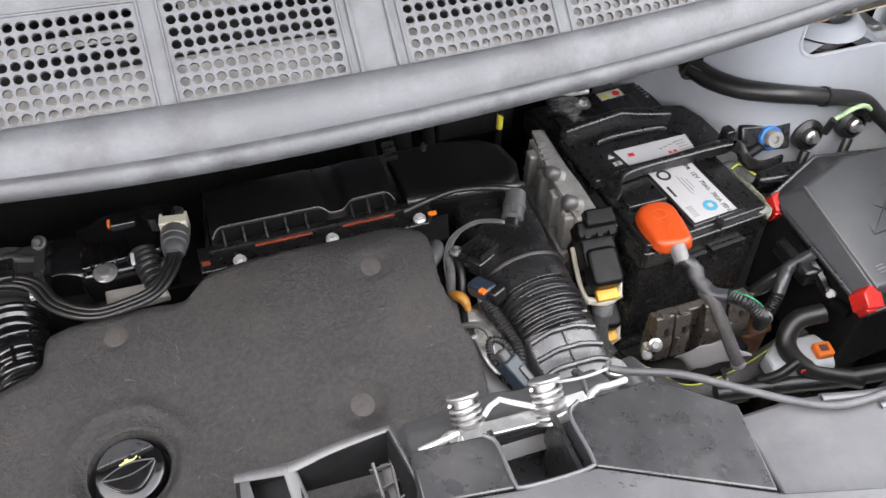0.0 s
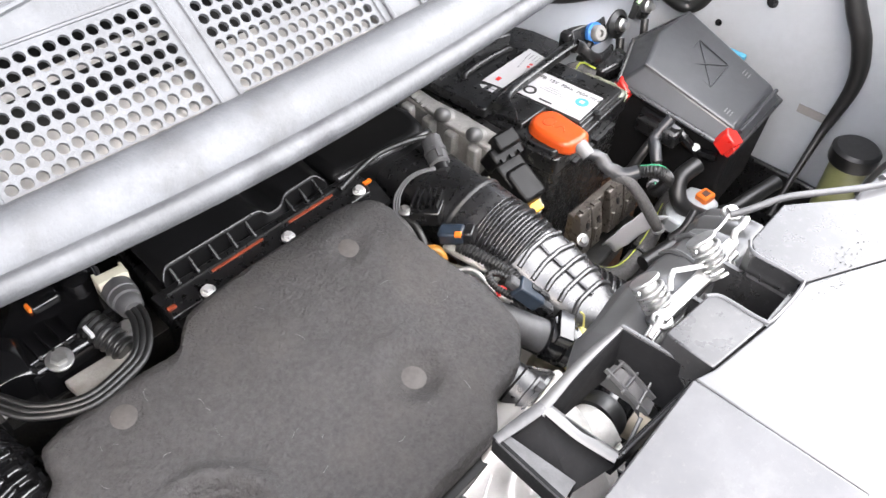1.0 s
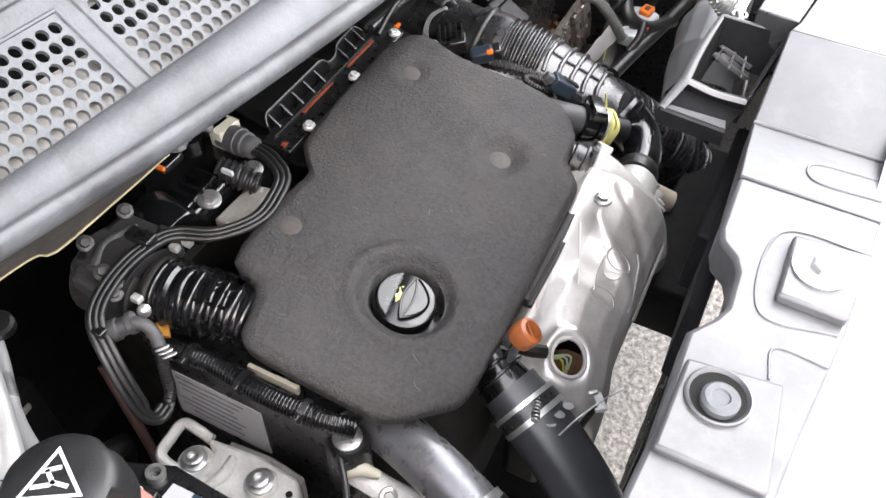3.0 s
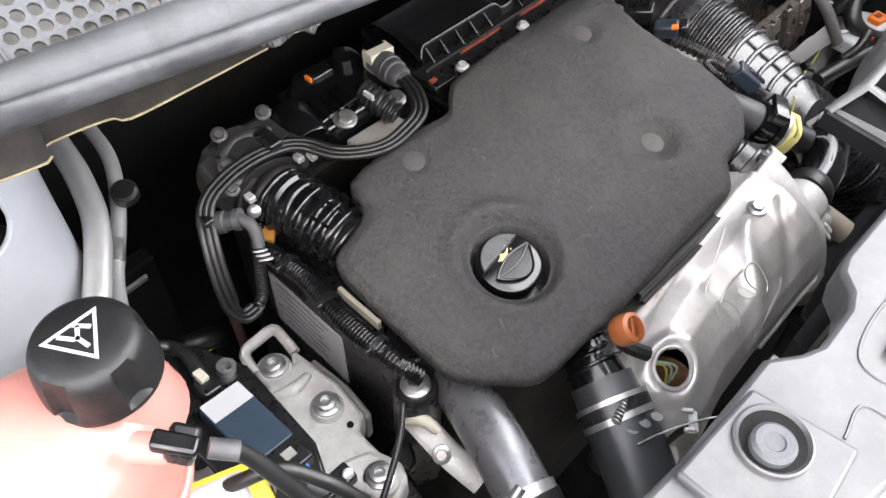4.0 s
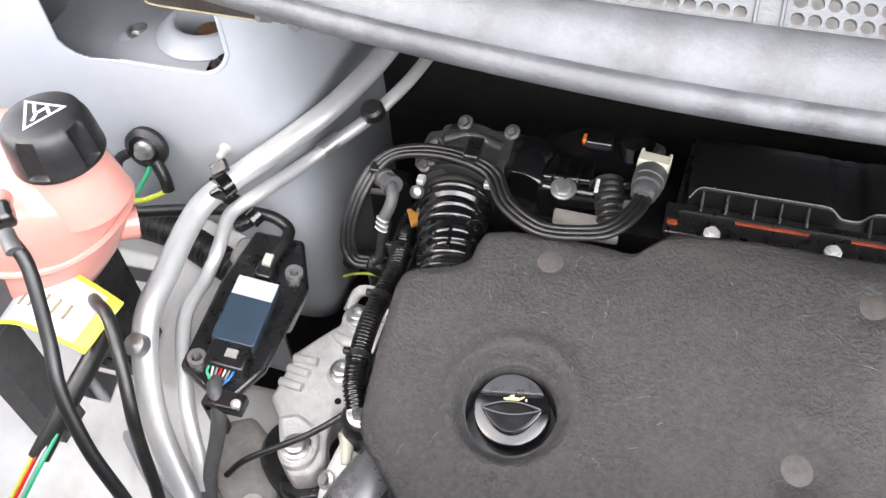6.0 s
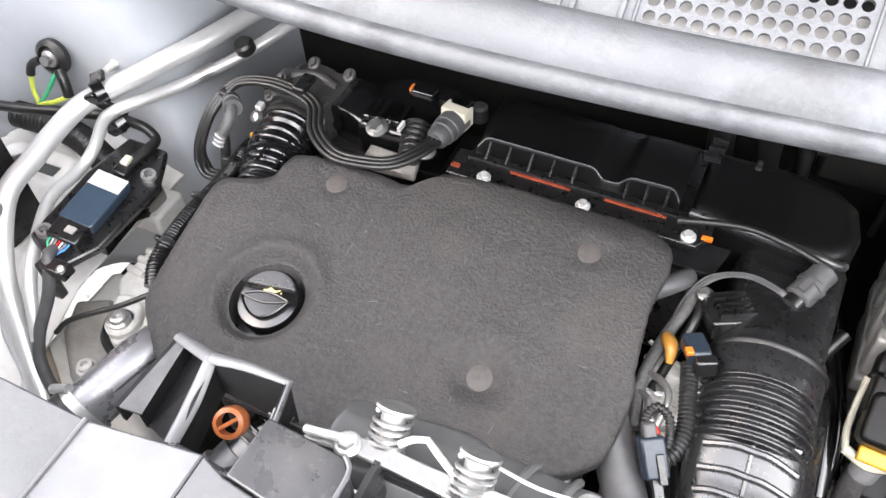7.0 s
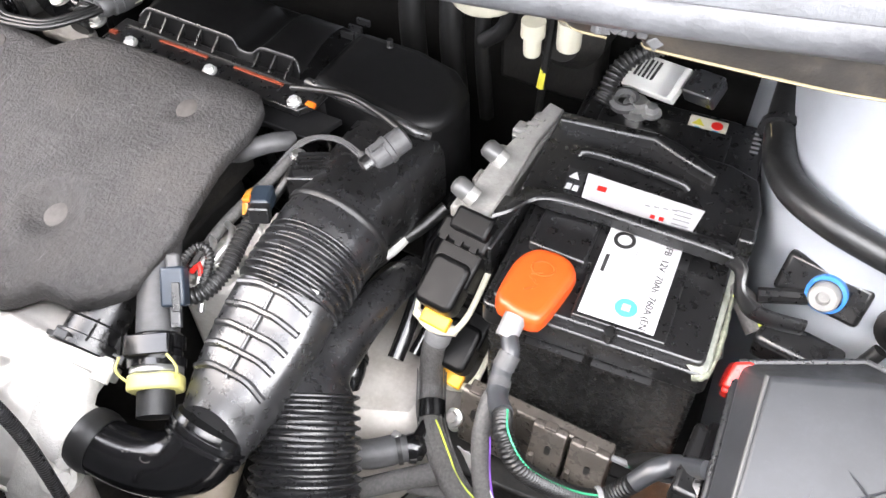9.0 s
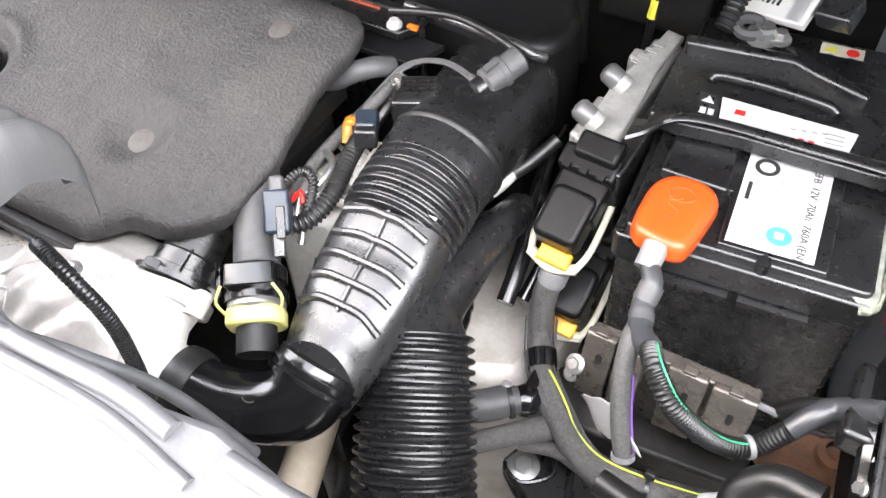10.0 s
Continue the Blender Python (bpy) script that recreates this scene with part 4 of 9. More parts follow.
def build_engine_cover():
    cov = thing("engine_cover", (CAP[0] + 0.1, 0.44, 0.74), "black fuzzy moulded-foam engine cover, scuffed and dusty", "engine cover")
    loop = smooth_path([(x, y, 0) for x, y in OUTLINE + OUTLINE[:1]], 0.0025)[:-1]
    ang = np.array([math.atan2(q[1] - CAP[1], q[0] - CAP[0]) for q in loop])
    n = 720
    th = np.linspace(-math.pi, math.pi, n, endpoint=False)
    order = np.argsort(ang)
    rad = np.interp(th, ang[order], np.hypot(loop[order, 0] - CAP[0], loop[order, 1] - CAP[1]), period=2 * math.pi)
    rad = rad + np.array([0.0010 * noise.noise((60 * math.cos(t), 60 * math.sin(t), 2)) for t in th])
    pins = [(0.120, 0.526, 0.014, 0.0035), (0.076, 0.400, 0.021, 0.0085), (-0.119, 0.5215, 0.014, 0.0020)]
    soft = [(-0.14, 0.47, 0.018, -0.0025), (0.0, 0.50, 0.020, -0.002), (0.02, 0.44, 0.016, 0.002), (-0.02, 0.36, 0.03, 0.002), (0.06, 0.47, 0.022, 0.003), (0.13, 0.44, 0.02, 0.0025), (-0.07, 0.45, 0.025, 0.002)]
    def height(x, y):
        z = cover_z(x, y)
        for px, py, w, d in pins + soft:
            z -= d * math.exp(-(((x - px) ** 2 + (y - py) ** 2) / (w * w)) ** 1.5)
        for px, py, w, d in pins:
            z += 0.22 * d * math.exp(-((math.hypot(x - px, y - py) - 1.55 * w) / (0.5 * w)) ** 2)
        r = math.hypot(x - CAP[0], y - CAP[1])
        z += 0.0045 * math.exp(-((r - 0.048) / 0.009) ** 2) - 0.007 * math.exp(-(max(0, r - 0.0340) / 0.007) ** 2)
        z += 0.0022 * noise.noise((x * 14, y * 14, 3)) + 0.0007 * noise.noise((x * 48, y * 48, 8))
        return z
    rings = []
    r0 = 0.0340
    rings.append([(CAP[0] + r0 * math.cos(t), CAP[1] + r0 * math.sin(t), cover_z(*CAP) - 0.035) for t in th])
    for u in np.concatenate([np.linspace(0, 0.25, 26), np.linspace(0.26, 0.97, 50)]):
        ring = []
        for t, R in zip(th, rad):
            r = r0 + (R - 0.006 - r0) * u / 0.97
            x, y = CAP[0] + r * math.cos(t), CAP[1] + r * math.sin(t)
            edge = R - r
            ring.append((x, y, height(x, y) - 0.006 * math.exp(-((edge - 0.004) / 0.005) ** 2) * 0.45))
        rings.append(ring)
    for dr, dz in ((0.0026, 0.0036), (0.0004, 0.0062), (0.0, 0.0085), (0.0008, 0.0160), (0.004, 0.022)):
        ring = []
        for t, R in zip(th, rad):
            x, y = CAP[0] + (R - dr) * math.cos(t), CAP[1] + (R - dr) * math.sin(t)
            ring.append((x, y, cover_z(x, y) - dz))
        rings.append(ring)
    part("foam_shell", Geo().loft(rings, caps=False), felt, cov, angle=75)
    nrm = Vector((-PLANE[1], -PLANE[2], 1))
    for (px, py, w, d), rr in zip(pins, (0.0105, 0.0116, 0.0105)):
        m = toward((px, py, height(px, py) + 0.0003), nrm)
        part("fixing_plug", Geo().lathe([(rr, -0.002), (rr, 0.0004), (rr * 0.85, 0.0010), (rr * 0.3, 0.0012)], m, 28), plug_grey, cov, "flat grey-brown rubber plug")
    # pale hairs and fibres caught on the foam
    rnd = random.Random(5)
    g = Geo()
    for k in range(34):
        x, y = rnd.uniform(-0.2, 0.16), rnd.uniform(0.34, 0.54)
        if math.hypot(x - CAP[0], y - CAP[1]) < 0.05:
            continue
        a, ln = rnd.uniform(0, 6.28), rnd.uniform(0.003, 0.009)
        mid = (x + 0.5 * ln * math.cos(a) + rnd.uniform(-0.002, 0.002), y + 0.5 * ln * math.sin(a) + rnd.uniform(-0.002, 0.002))
        end = (x + ln * math.cos(a), y + ln * math.sin(a))
        g.tube([(p[0], p[1], height(*p) + 0.0006) for p in ((x, y), mid, end)], 0.00009, 4, 0.003)
    tagged(part("loose_fibres", g, grit, cov, "fine pale fibres"), kind="stuff")

    # oil filler cap
    cap = thing("oil_filler_cap", (CAP[0], CAP[1], 0.75), "glossy black oil filler cap with yellow pictogram", "oil cap")
    tilt = toward((CAP[0], CAP[1] + 0.0005, cover_z(*CAP) - 0.004), nrm, 18)
    part("neck", Geo().lathe([(0.040, -0.034), (0.040, -0.028), (0.024, -0.028), (0.024, -0.012)], tilt, 32), plastic, cap)
    part("disc", Geo().lathe([(0.0285, -0.020), (0.0285, -0.005), (0.0277, -0.003), (0.0255, -0.002), (0.0005, -0.002)], tilt, 48, caps=False), gloss, cap)
    # eye-shaped grip with a raised rim and a ridge across it
    upper = [(-0.0232 + 0.0464 * k / 16, -0.0015 + 0.0055 * math.sin(math.pi * k / 16)) for k in range(17)]
    lower = [(0.0232 - 0.0464 * k / 16, -0.0015 - 0.0195 * math.sin(math.pi * k / 16) ** 0.8) for k in range(1, 16)]
    part("grip", Geo().prism(upper + lower, -0.0022, 0.0030, tilt, inset=0.06), gloss, cap, bevel=0.0012, bseg=3)
    rim = [tilt @ Vector((x * 0.955, -0.005 + (y + 0.005) * 0.95, 0.0030)) for x, y in upper + lower]
    part("grip_rim", Geo().tube(rim + rim[:1], 0.0011, 8, 0.002), gloss, cap)
    part("grip_ridge", Geo().tube([tilt @ Vector((-0.0215 + 0.043 * k / 12, -0.0022 - 0.0042 * math.sin(math.pi * k / 12), 0.0034)) for k in range(13)], 0.0010, 8, 0.003), gloss, cap)
    g = Geo()
    g.prism([(0.0258 * math.cos(a), 0.0258 * math.sin(a)) for a in np.linspace(radians(24), radians(156), 24)], -0.0022, 0.0012, tilt)
    part("raised_segment", g, fuseplastic, cap, bevel=0.0008)
    g = Geo()
    for q in ([(-0.004, 0.0005), (0.005, 0.0005), (0.005, 0.0045), (-0.004, 0.0045)], [(-0.0065, 0.0030), (-0.004, 0.0022), (-0.004, 0.0034), (-0.0062, 0.0042)],
              [(0.005, 0.0024), (0.0092, 0.0048), (0.0088, 0.0056), (0.005, 0.0038)], [(-0.0015, 0.0045), (0.0015, 0.0045), (0.0015, 0.0062), (-0.0015, 0.0062)],
              [(0.0100, 0.0018), (0.0110, 0.0018), (0.0110, 0.0036), (0.0100, 0.0036)]):
        g.prism([(x, y + 0.0038) for x, y in q], -0.0021, -0.0012, tilt)
    part("oil_can_pictogram", g, palegold, cap, "yellow oil can pictogram")


build_ground()
build_tower(-1, "pale silver painted inner wing and strut tower")
build_tower(1, "pale silver painted inner wing with strut tower")
build_cowl()
build_shell()
build_front_panel()
build_engine_cover()


# ---------------------------------------------------------------- engine and intake
def build_engine():
    eng = thing("engine_block", (0.0, 0.44, 0.30), "dark grimy engine block under the foam cover", "engine block")
    cx, cy = -0.02, 0.44
    g = Geo().prism([(cx + (x - cx) * 0.86, cy + (y - cy) * 0.80) for x, y in OUTLINE], 0.31, 0.735)
    part("block", g, void, eng, bevel=0.004)
    g = Geo().box((0.12, 0.50, 0.755), (0.08, 0.09, 0.02)).box((-0.15, 0.50, 0.745), (0.10, 0.05, 0.02)).box((0.06, 0.40, 0.735), (0.2, 0.05, 0.02))
    part("cover_stud_boss", g, darkmetal, eng)
    g = Geo().box((0.03, 0.318, 0.735), (0.16, 0.012, 0.012)).box((0.03, 0.314, 0.725), (0.15, 0.010, 0.006))
    part("front_rail", g, dull, eng, bevel=0.001)
    # grey casting that shows beside the cover
    g = Geo()
    g.prism([(0.183, 0.405), (0.232, 0.420), (0.236, 0.47), (0.222, 0.505), (0.192, 0.508), (0.178, 0.46)], 0.60, 0.742, inset=0.05)
    part("side_casting", g, cast, eng, bevel=0.006)
    bolt(eng, (0.207, 0.425, 0.742), r=0.006)
    bolt(eng, (0.205, 0.470, 0.742), r=0.005)
    g = Geo()
    for k in range(6):
        g.tube([(0.185, 0.43 + 0.016 * k, 0.744), (0.222, 0.434 + 0.012 * k, 0.741)], 0.0022, 6)
    part("casting_rib", g, cast, eng)


def build_air_box():
    box = thing("air_filter_box", (0.13, 0.67, 0.60), "black plastic air filter box with a ribbed flange", "air filter box")
    g = Geo().prism([(-0.030, 0.604), (0.200, 0.606), (0.200, 0.705), (-0.020, 0.705)], 0.60, 0.795)
    part("lower_body", g, plastic, box, bevel=0.004)
    def lip(x):
        """Front edge of the lid: its y and z, with the notch."""
        z = 0.8145 - 0.006 * (x + 0.01)
        notch = 1 / (1 + math.exp(-(x - 0.0965) / 0.0022)) - 1 / (1 + math.exp(-(x - 0.1205) / 0.0022))
        end = max(0.0, (x - 0.160) / 0.012, (-0.008 - x) / 0.012)
        return 0.622 + 0.03 * max(0, x - 0.10) - 0.004 * notch - 0.008 * end ** 2, z - 0.0085 * notch - 0.010 * min(1, end) ** 2, notch
    rows = []
    for x in np.linspace(-0.020, 0.172, 120):
        y, z, notch = lip(x)
        zb = 0.8145 - 0.006 * (x + 0.01) - 0.009 * notch
        rows.append([(x, y - 0.006, 0.797), (x, y - 0.002, z - 0.003), (x, y - 0.0015, z - 0.0004), (x, y, z), (x, y + 0.004, z - 0.0005), (x, y + 0.016, 0.5 * (z + zb) - 0.0015), (x, y + 0.035, zb - 0.001), (x, 0.676, zb - 0.001), (x, 0.688, zb - 0.0045), (x, 0.696, zb - 0.014), (x, 0.700, zb - 0.035), (x, 0.700, 0.74)])
    part("lid", Geo().loft(rows, closed=False), lidblack, box, angle=70)
    # bead added, lighter than the lid, for the highlight on its lip
    g = Geo().tube([(x, lip(x)[0] - 0.0005, lip(x)[1]) for x in np.linspace(-0.019, 0.171, 60)], 0.0010, 8, 0.003)
    part("lid_bead", g, ribbed, box)
    part("flange", Geo().prism([(-0.036, 0.578), (0.196, 0.576), (0.205, 0.592), (0.205, 0.612), (-0.036, 0.612)], 0.794, 0.801), plastic, box, bevel=0.001)
    part("flange_lip", Geo().box((0.078, 0.6035, 0.8015), (0.205, 0.0016, 0.003)), plastic, box)
    part("lower_flange", Geo().prism([(-0.03, 0.566), (0.215, 0.566), (0.225, 0.60), (-0.03, 0.60)], 0.778, 0.784), scoopblack, box, bevel=0.001)
    for x in (-0.008, 0.012, 0.034, 0.055, 0.076, 0.124, 0.142, 0.160):
        g = Geo().add([(x - 0.001, 0.605, 0.800), (x + 0.001, 0.605, 0.800), (x + 0.001, 0.630, 0.800), (x - 0.001, 0.630, 0.800), (x - 0.001, lip(x)[0] + 0.001, lip(x)[1] - 0.001), (x + 0.001, lip(x)[0] + 0.001, lip(x)[1] - 0.001)],
                      [(0, 1, 5, 4), (2, 3, 4, 5), (0, 4, 3), (1, 2, 5), (0, 3, 2, 1)])
        part("rib", g, plastic, box)
    for xa, xb in ((0.020, 0.078), (0.110, 0.165)):
        part("sealing_strip", Geo().box(((xa + xb) / 2, 0.5985, 0.8015), (xb - xa, 0.0022, 0.0022)), rustline, box, "dull orange sealing strip")
    part("sealing_strip", Geo().box((0.203, 0.588, 0.8015), (0.009, 0.004, 0.003)), orange, box)
    part("sealing_strip", Geo().box((-0.030, 0.588, 0.8015), (0.008, 0.004, 0.003)), rustline, box)
    for x, y in ((0.002, 0.579), (0.095, 0.582), (0.188, 0.584)):
        bolt(box, (x, y, 0.8055 - 0.02 * x), r=0.0046, h=0.005, flange=1.45, material=alu)
        part("bolt_boss", Geo().lathe([(0.0080, 0.797), (0.0080, 0.8045 - 0.02 * x)], Matrix.Translation((x, y, 0)), 20), plastic, box)
    # outlet chamber on the battery side
    hump = [(0.180, 0.614), (0.200, 0.609), (0.275, 0.601), (0.300, 0.602), (0.316, 0.616), (0.322, 0.640), (0.316, 0.672), (0.295, 0.690), (0.25, 0.700), (0.180, 0.700)]
    part("outlet_chamber", Geo().prism(hump, 0.62, 0.806, inset=0.02), lidblack, box, bevel=0.012, bseg=4)
    # bead in a lighter black that stands for the highlight on this edge
    g = Geo().tube([(0.183, 0.611, 0.803), (0.24, 0.605, 0.8055), (0.290, 0.5995, 0.8055), (0.304, 0.5995, 0.802), (0.312, 0.606, 0.797)], 0.0042, 10)
    part("chamber_bead", g, ductgrey, box)
    bolt(box, (0.225, 0.685, 0.806), r=0.003, h=0.008, flange=1.2, material=dull, name="lid_clip")
    for k in range(3):
        part("side_rib", Geo().box((0.185 + 0.001 * k, 0.675 + 0.012 * k, 0.812), (0.014, 0.003, 0.006)), plastic, box)
    # neck towards the intake hose
    rings = []
    for t in np.linspace(0, 1, 9):
        y = 0.615 - 0.105 * t
        r = 0.045 - 0.003 * t
        n = 5 - 3 * t
        ring = []
        for a in np.linspace(0, 2 * math.pi, 32, endpoint=False):
            c, s = math.cos(a), math.sin(a)
            q = (abs(c) ** n + abs(s) ** n) ** (-1 / n)
            ring.append((0.276 + r * q * c, y, 0.7465 + 0.0095 * t + r * q * s * (0.93 + 0.07 * t)))
        rings.append(ring)
    part("outlet_neck", Geo().loft(rings), plastic, box)
    # temperature sensor pushed into the chamber
    sensor = thing("air_sensor", (0.293, 0.572, 0.77), "grey cylindrical sensor plugged into the air box", "sensor")
    m = toward((0.283, 0.560, 0.793), (0.45, 0.85, 0.30))
    part("barrel", Geo().lathe([(0.0095, 0), (0.0115, 0.002), (0.0115, 0.014), (0.0125, 0.015), (0.0125, 0.019), (0.011, 0.020), (0.011, 0.034), (0.008, 0.036)], m, 24), greyrub, sensor)
    part("plug", Geo().lathe([(0.006, -0.010), (0.0085, -0.008), (0.0085, 0.001)], m, 16), plastic, sensor)
    part("latch", Geo().box((0, 0.012, 0.010), (0.006, 0.003, 0.012), m), greyrub, sensor)
    SC = thing("sensor_cable", (0.24, 0.56, 0.75), "three thin grey leads from sensor over intake neck", "cable")
    for k in range(3):
        d = 0.0019 * (k - 1)
        part("strand", Geo().tube([(0.283, 0.556 + d * 0.3, 0.7905), (0.2687, 0.5620 + d, 0.7946), (0.248, 0.5665 + d, 0.7960), (0.2283, 0.5635 + d, 0.7940), (0.213 - d, 0.556 + d, 0.787), (0.203 - d, 0.542, 0.776), (0.197 - d, 0.51, 0.766)], 0.0012, 8, 0.004), greyrub, SC)
    part("sleeve", Geo().tube([(0.270, 0.563, 0.7925), (0.280, 0.557, 0.7912)], 0.0042, 12), shroudgrey, SC)
    wire("sensor_cable", [(0.30, 0.588, 0.808), (0.27, 0.596, 0.812), (0.235, 0.604, 0.811), (0.205, 0.602, 0.808), (0.175, 0.598, 0.803)], 0.003, rubber, "thin black cable clipped along the air box")


def build_intake_hose():
    hose = thing("intake_hose", (0.283, 0.40, 0.66), "satin black intake hose with bellows and ribbed duct", "intake hose")
    band = lambda y0, y1, r, z0, z1: Geo().tube([(0.277, y0, z0), (0.277, y1, z1)], [r * 0.97, r, r, r, r * 0.97], 40, 0.002)
    part("collar", band(0.520, 0.480, 0.0455, 0.757, 0.7535), ribbed, hose)
    part("clamp", band(0.514, 0.507, 0.0475, 0.757, 0.756), dull, hose)
    part("bellows", Geo().tube([(0.277, 0.482, 0.7535), (0.278, 0.460, 0.7510), (0.279, 0.433, 0.746)], [0.0430, 0.0435, 0.0435, 0.042], 48, 0.0006, wave=(0.0074, 0.0022)), ribbed, hose)
    # flattened duct
    rings = []
    path = smooth_path([(0.279, 0.438, 0.746), (0.280, 0.42, 0.743), (0.282, 0.38, 0.734), (0.283, 0.345, 0.722), (0.284, 0.320, 0.712)], 0.004)
    for i, p in enumerate(path):
        t = i / (len(path) - 1)
        w, h = 0.0425 - 0.012 * t ** 2, 0.042 - 0.012 * min(1, t * 2.5) + 0.004 * max(0, t - 0.75)
        n = 2.0 + 1.6 * math.sin(math.pi * min(1, t * 1.05))
        ring = []
        for a in np.linspace(0, 2 * math.pi, 40, endpoint=False):
            c, s = math.cos(a), math.sin(a)
            q = (abs(c) ** n + abs(s) ** n) ** (-1 / n)
            ring.append((p[0] + w * q * c, p[1] + h * q * s * 0.36, p[2] + h * q * s * 0.93))
        rings.append(ring)
    part("duct", Geo().loft(rings), ductgrey, hose)
    def top(t, u):
        k = min(int(t * (len(path) - 1)), len(path) - 1)
        r = rings[k]
        return max((q for q in r if abs(q[0] - (path[k][0] + u)) < 0.005), key=lambda q: q[2])
    for k in range(6):
        t = 0.10 + 0.135 * k
        for side in (-1, 1):
            g = Geo()
            a, b, c = top(t, side * 0.004), top(t, side * 0.018), top(t, side * 0.033)
            lift = Vector((0, 0.0010, 0.0022))
            g.tube([Vector(a) + lift, Vector(b) + lift, Vector(c) + lift - Vector((0, 0, 0.001))], 0.0030, 8, 0.004)
            part("rib", g, ductgrey, hose)
    g = Geo().tube([Vector(top(t, 0)) + Vector((0, 0.0005, 0.0016)) for t in (0.04, 0.2, 0.4, 0.6, 0.8)], 0.0017, 8, 0.004)
    part("spine", g, ductgrey, hose)
    part("lower_ring", Geo().tube([(0.2825, 0.331, 0.7175), (0.281, 0.317, 0.7095)], [0.0310, 0.0320, 0.0320, 0.0305], 40, 0.002), gloss, hose)
    part("ring_band", Geo().tube([(0.2822, 0.3265, 0.7150), (0.2818, 0.3240, 0.7135)], 0.0332, 40, 0.0015), gloss, hose)
    part("ring_band", Geo().tube([(0.2812, 0.3195, 0.7110), (0.2810, 0.3170, 0.7096)], 0.0326, 40, 0.0015), gloss, hose)
    elbow = [(0.2815, 0.320, 0.711), (0.277, 0.306, 0.704), (0.264, 0.2945, 0.7000), (0.242, 0.2850, 0.7000), (0.217, 0.2805, 0.7025), (0.196, 0.2800, 0.7045)]
    part("elbow", Geo().tube(elbow, [0.0300, 0.0280, 0.0250, 0.0230, 0.0222, 0.0220], 32, 0.004), gloss, hose, "glossy black plastic elbow")
    g = Geo()
    for k in range(9):
        g.box((0, 0, 0), (0.0020, 0.0042, 0.0006), pose(0.2400 + 0.0030 * k, 0.2790 + 0.0012 * k, 0.7220, 38, 0, 20))
    part("moulded_print", g, plug_grey, hose, "small moulded print")
    part("moulded_ring", Geo().tube([(0.258 + 0.0045 * math.cos(a), 0.2840 + 0.0036 * math.sin(a), 0.7225 - 0.0010 * math.sin(a)) for a in np.linspace(0, 6.283, 21)], 0.0006, 6, 0.002), plug_grey, hose)
    part("elbow_collar", Geo().tube([(0.212, 0.2803, 0.7028), (0.194, 0.2800, 0.7045)], [0.0235, 0.0250, 0.0250, 0.0240], 32, 0.003), rubber, hose)

    # lower corrugated duct towards the front
    duct = thing("lower_air_duct", (0.34, 0.36, 0.50), "black corrugated air duct running down to the front", "air duct")
    part("neck", Geo().tube([(0.326, 0.545, 0.69), (0.324, 0.50, 0.705), (0.317, 0.45, 0.704), (0.312, 0.415, 0.699), (0.319, 0.390, 0.690)], [0.015, 0.016, 0.020, 0.027, 0.038], 32, 0.005), ribbed, duct)
    part("bellows", Geo().tube([(0.318, 0.396, 0.693), (0.336, 0.360, 0.671), (0.357, 0.318, 0.640), (0.378, 0.280, 0.606), (0.392, 0.245, 0.57)], [0.0375, 0.0415, 0.0425, 0.0425, 0.0425], 40, 0.0013, wave=(0.0080, 0.0026)), ribbed, duct)


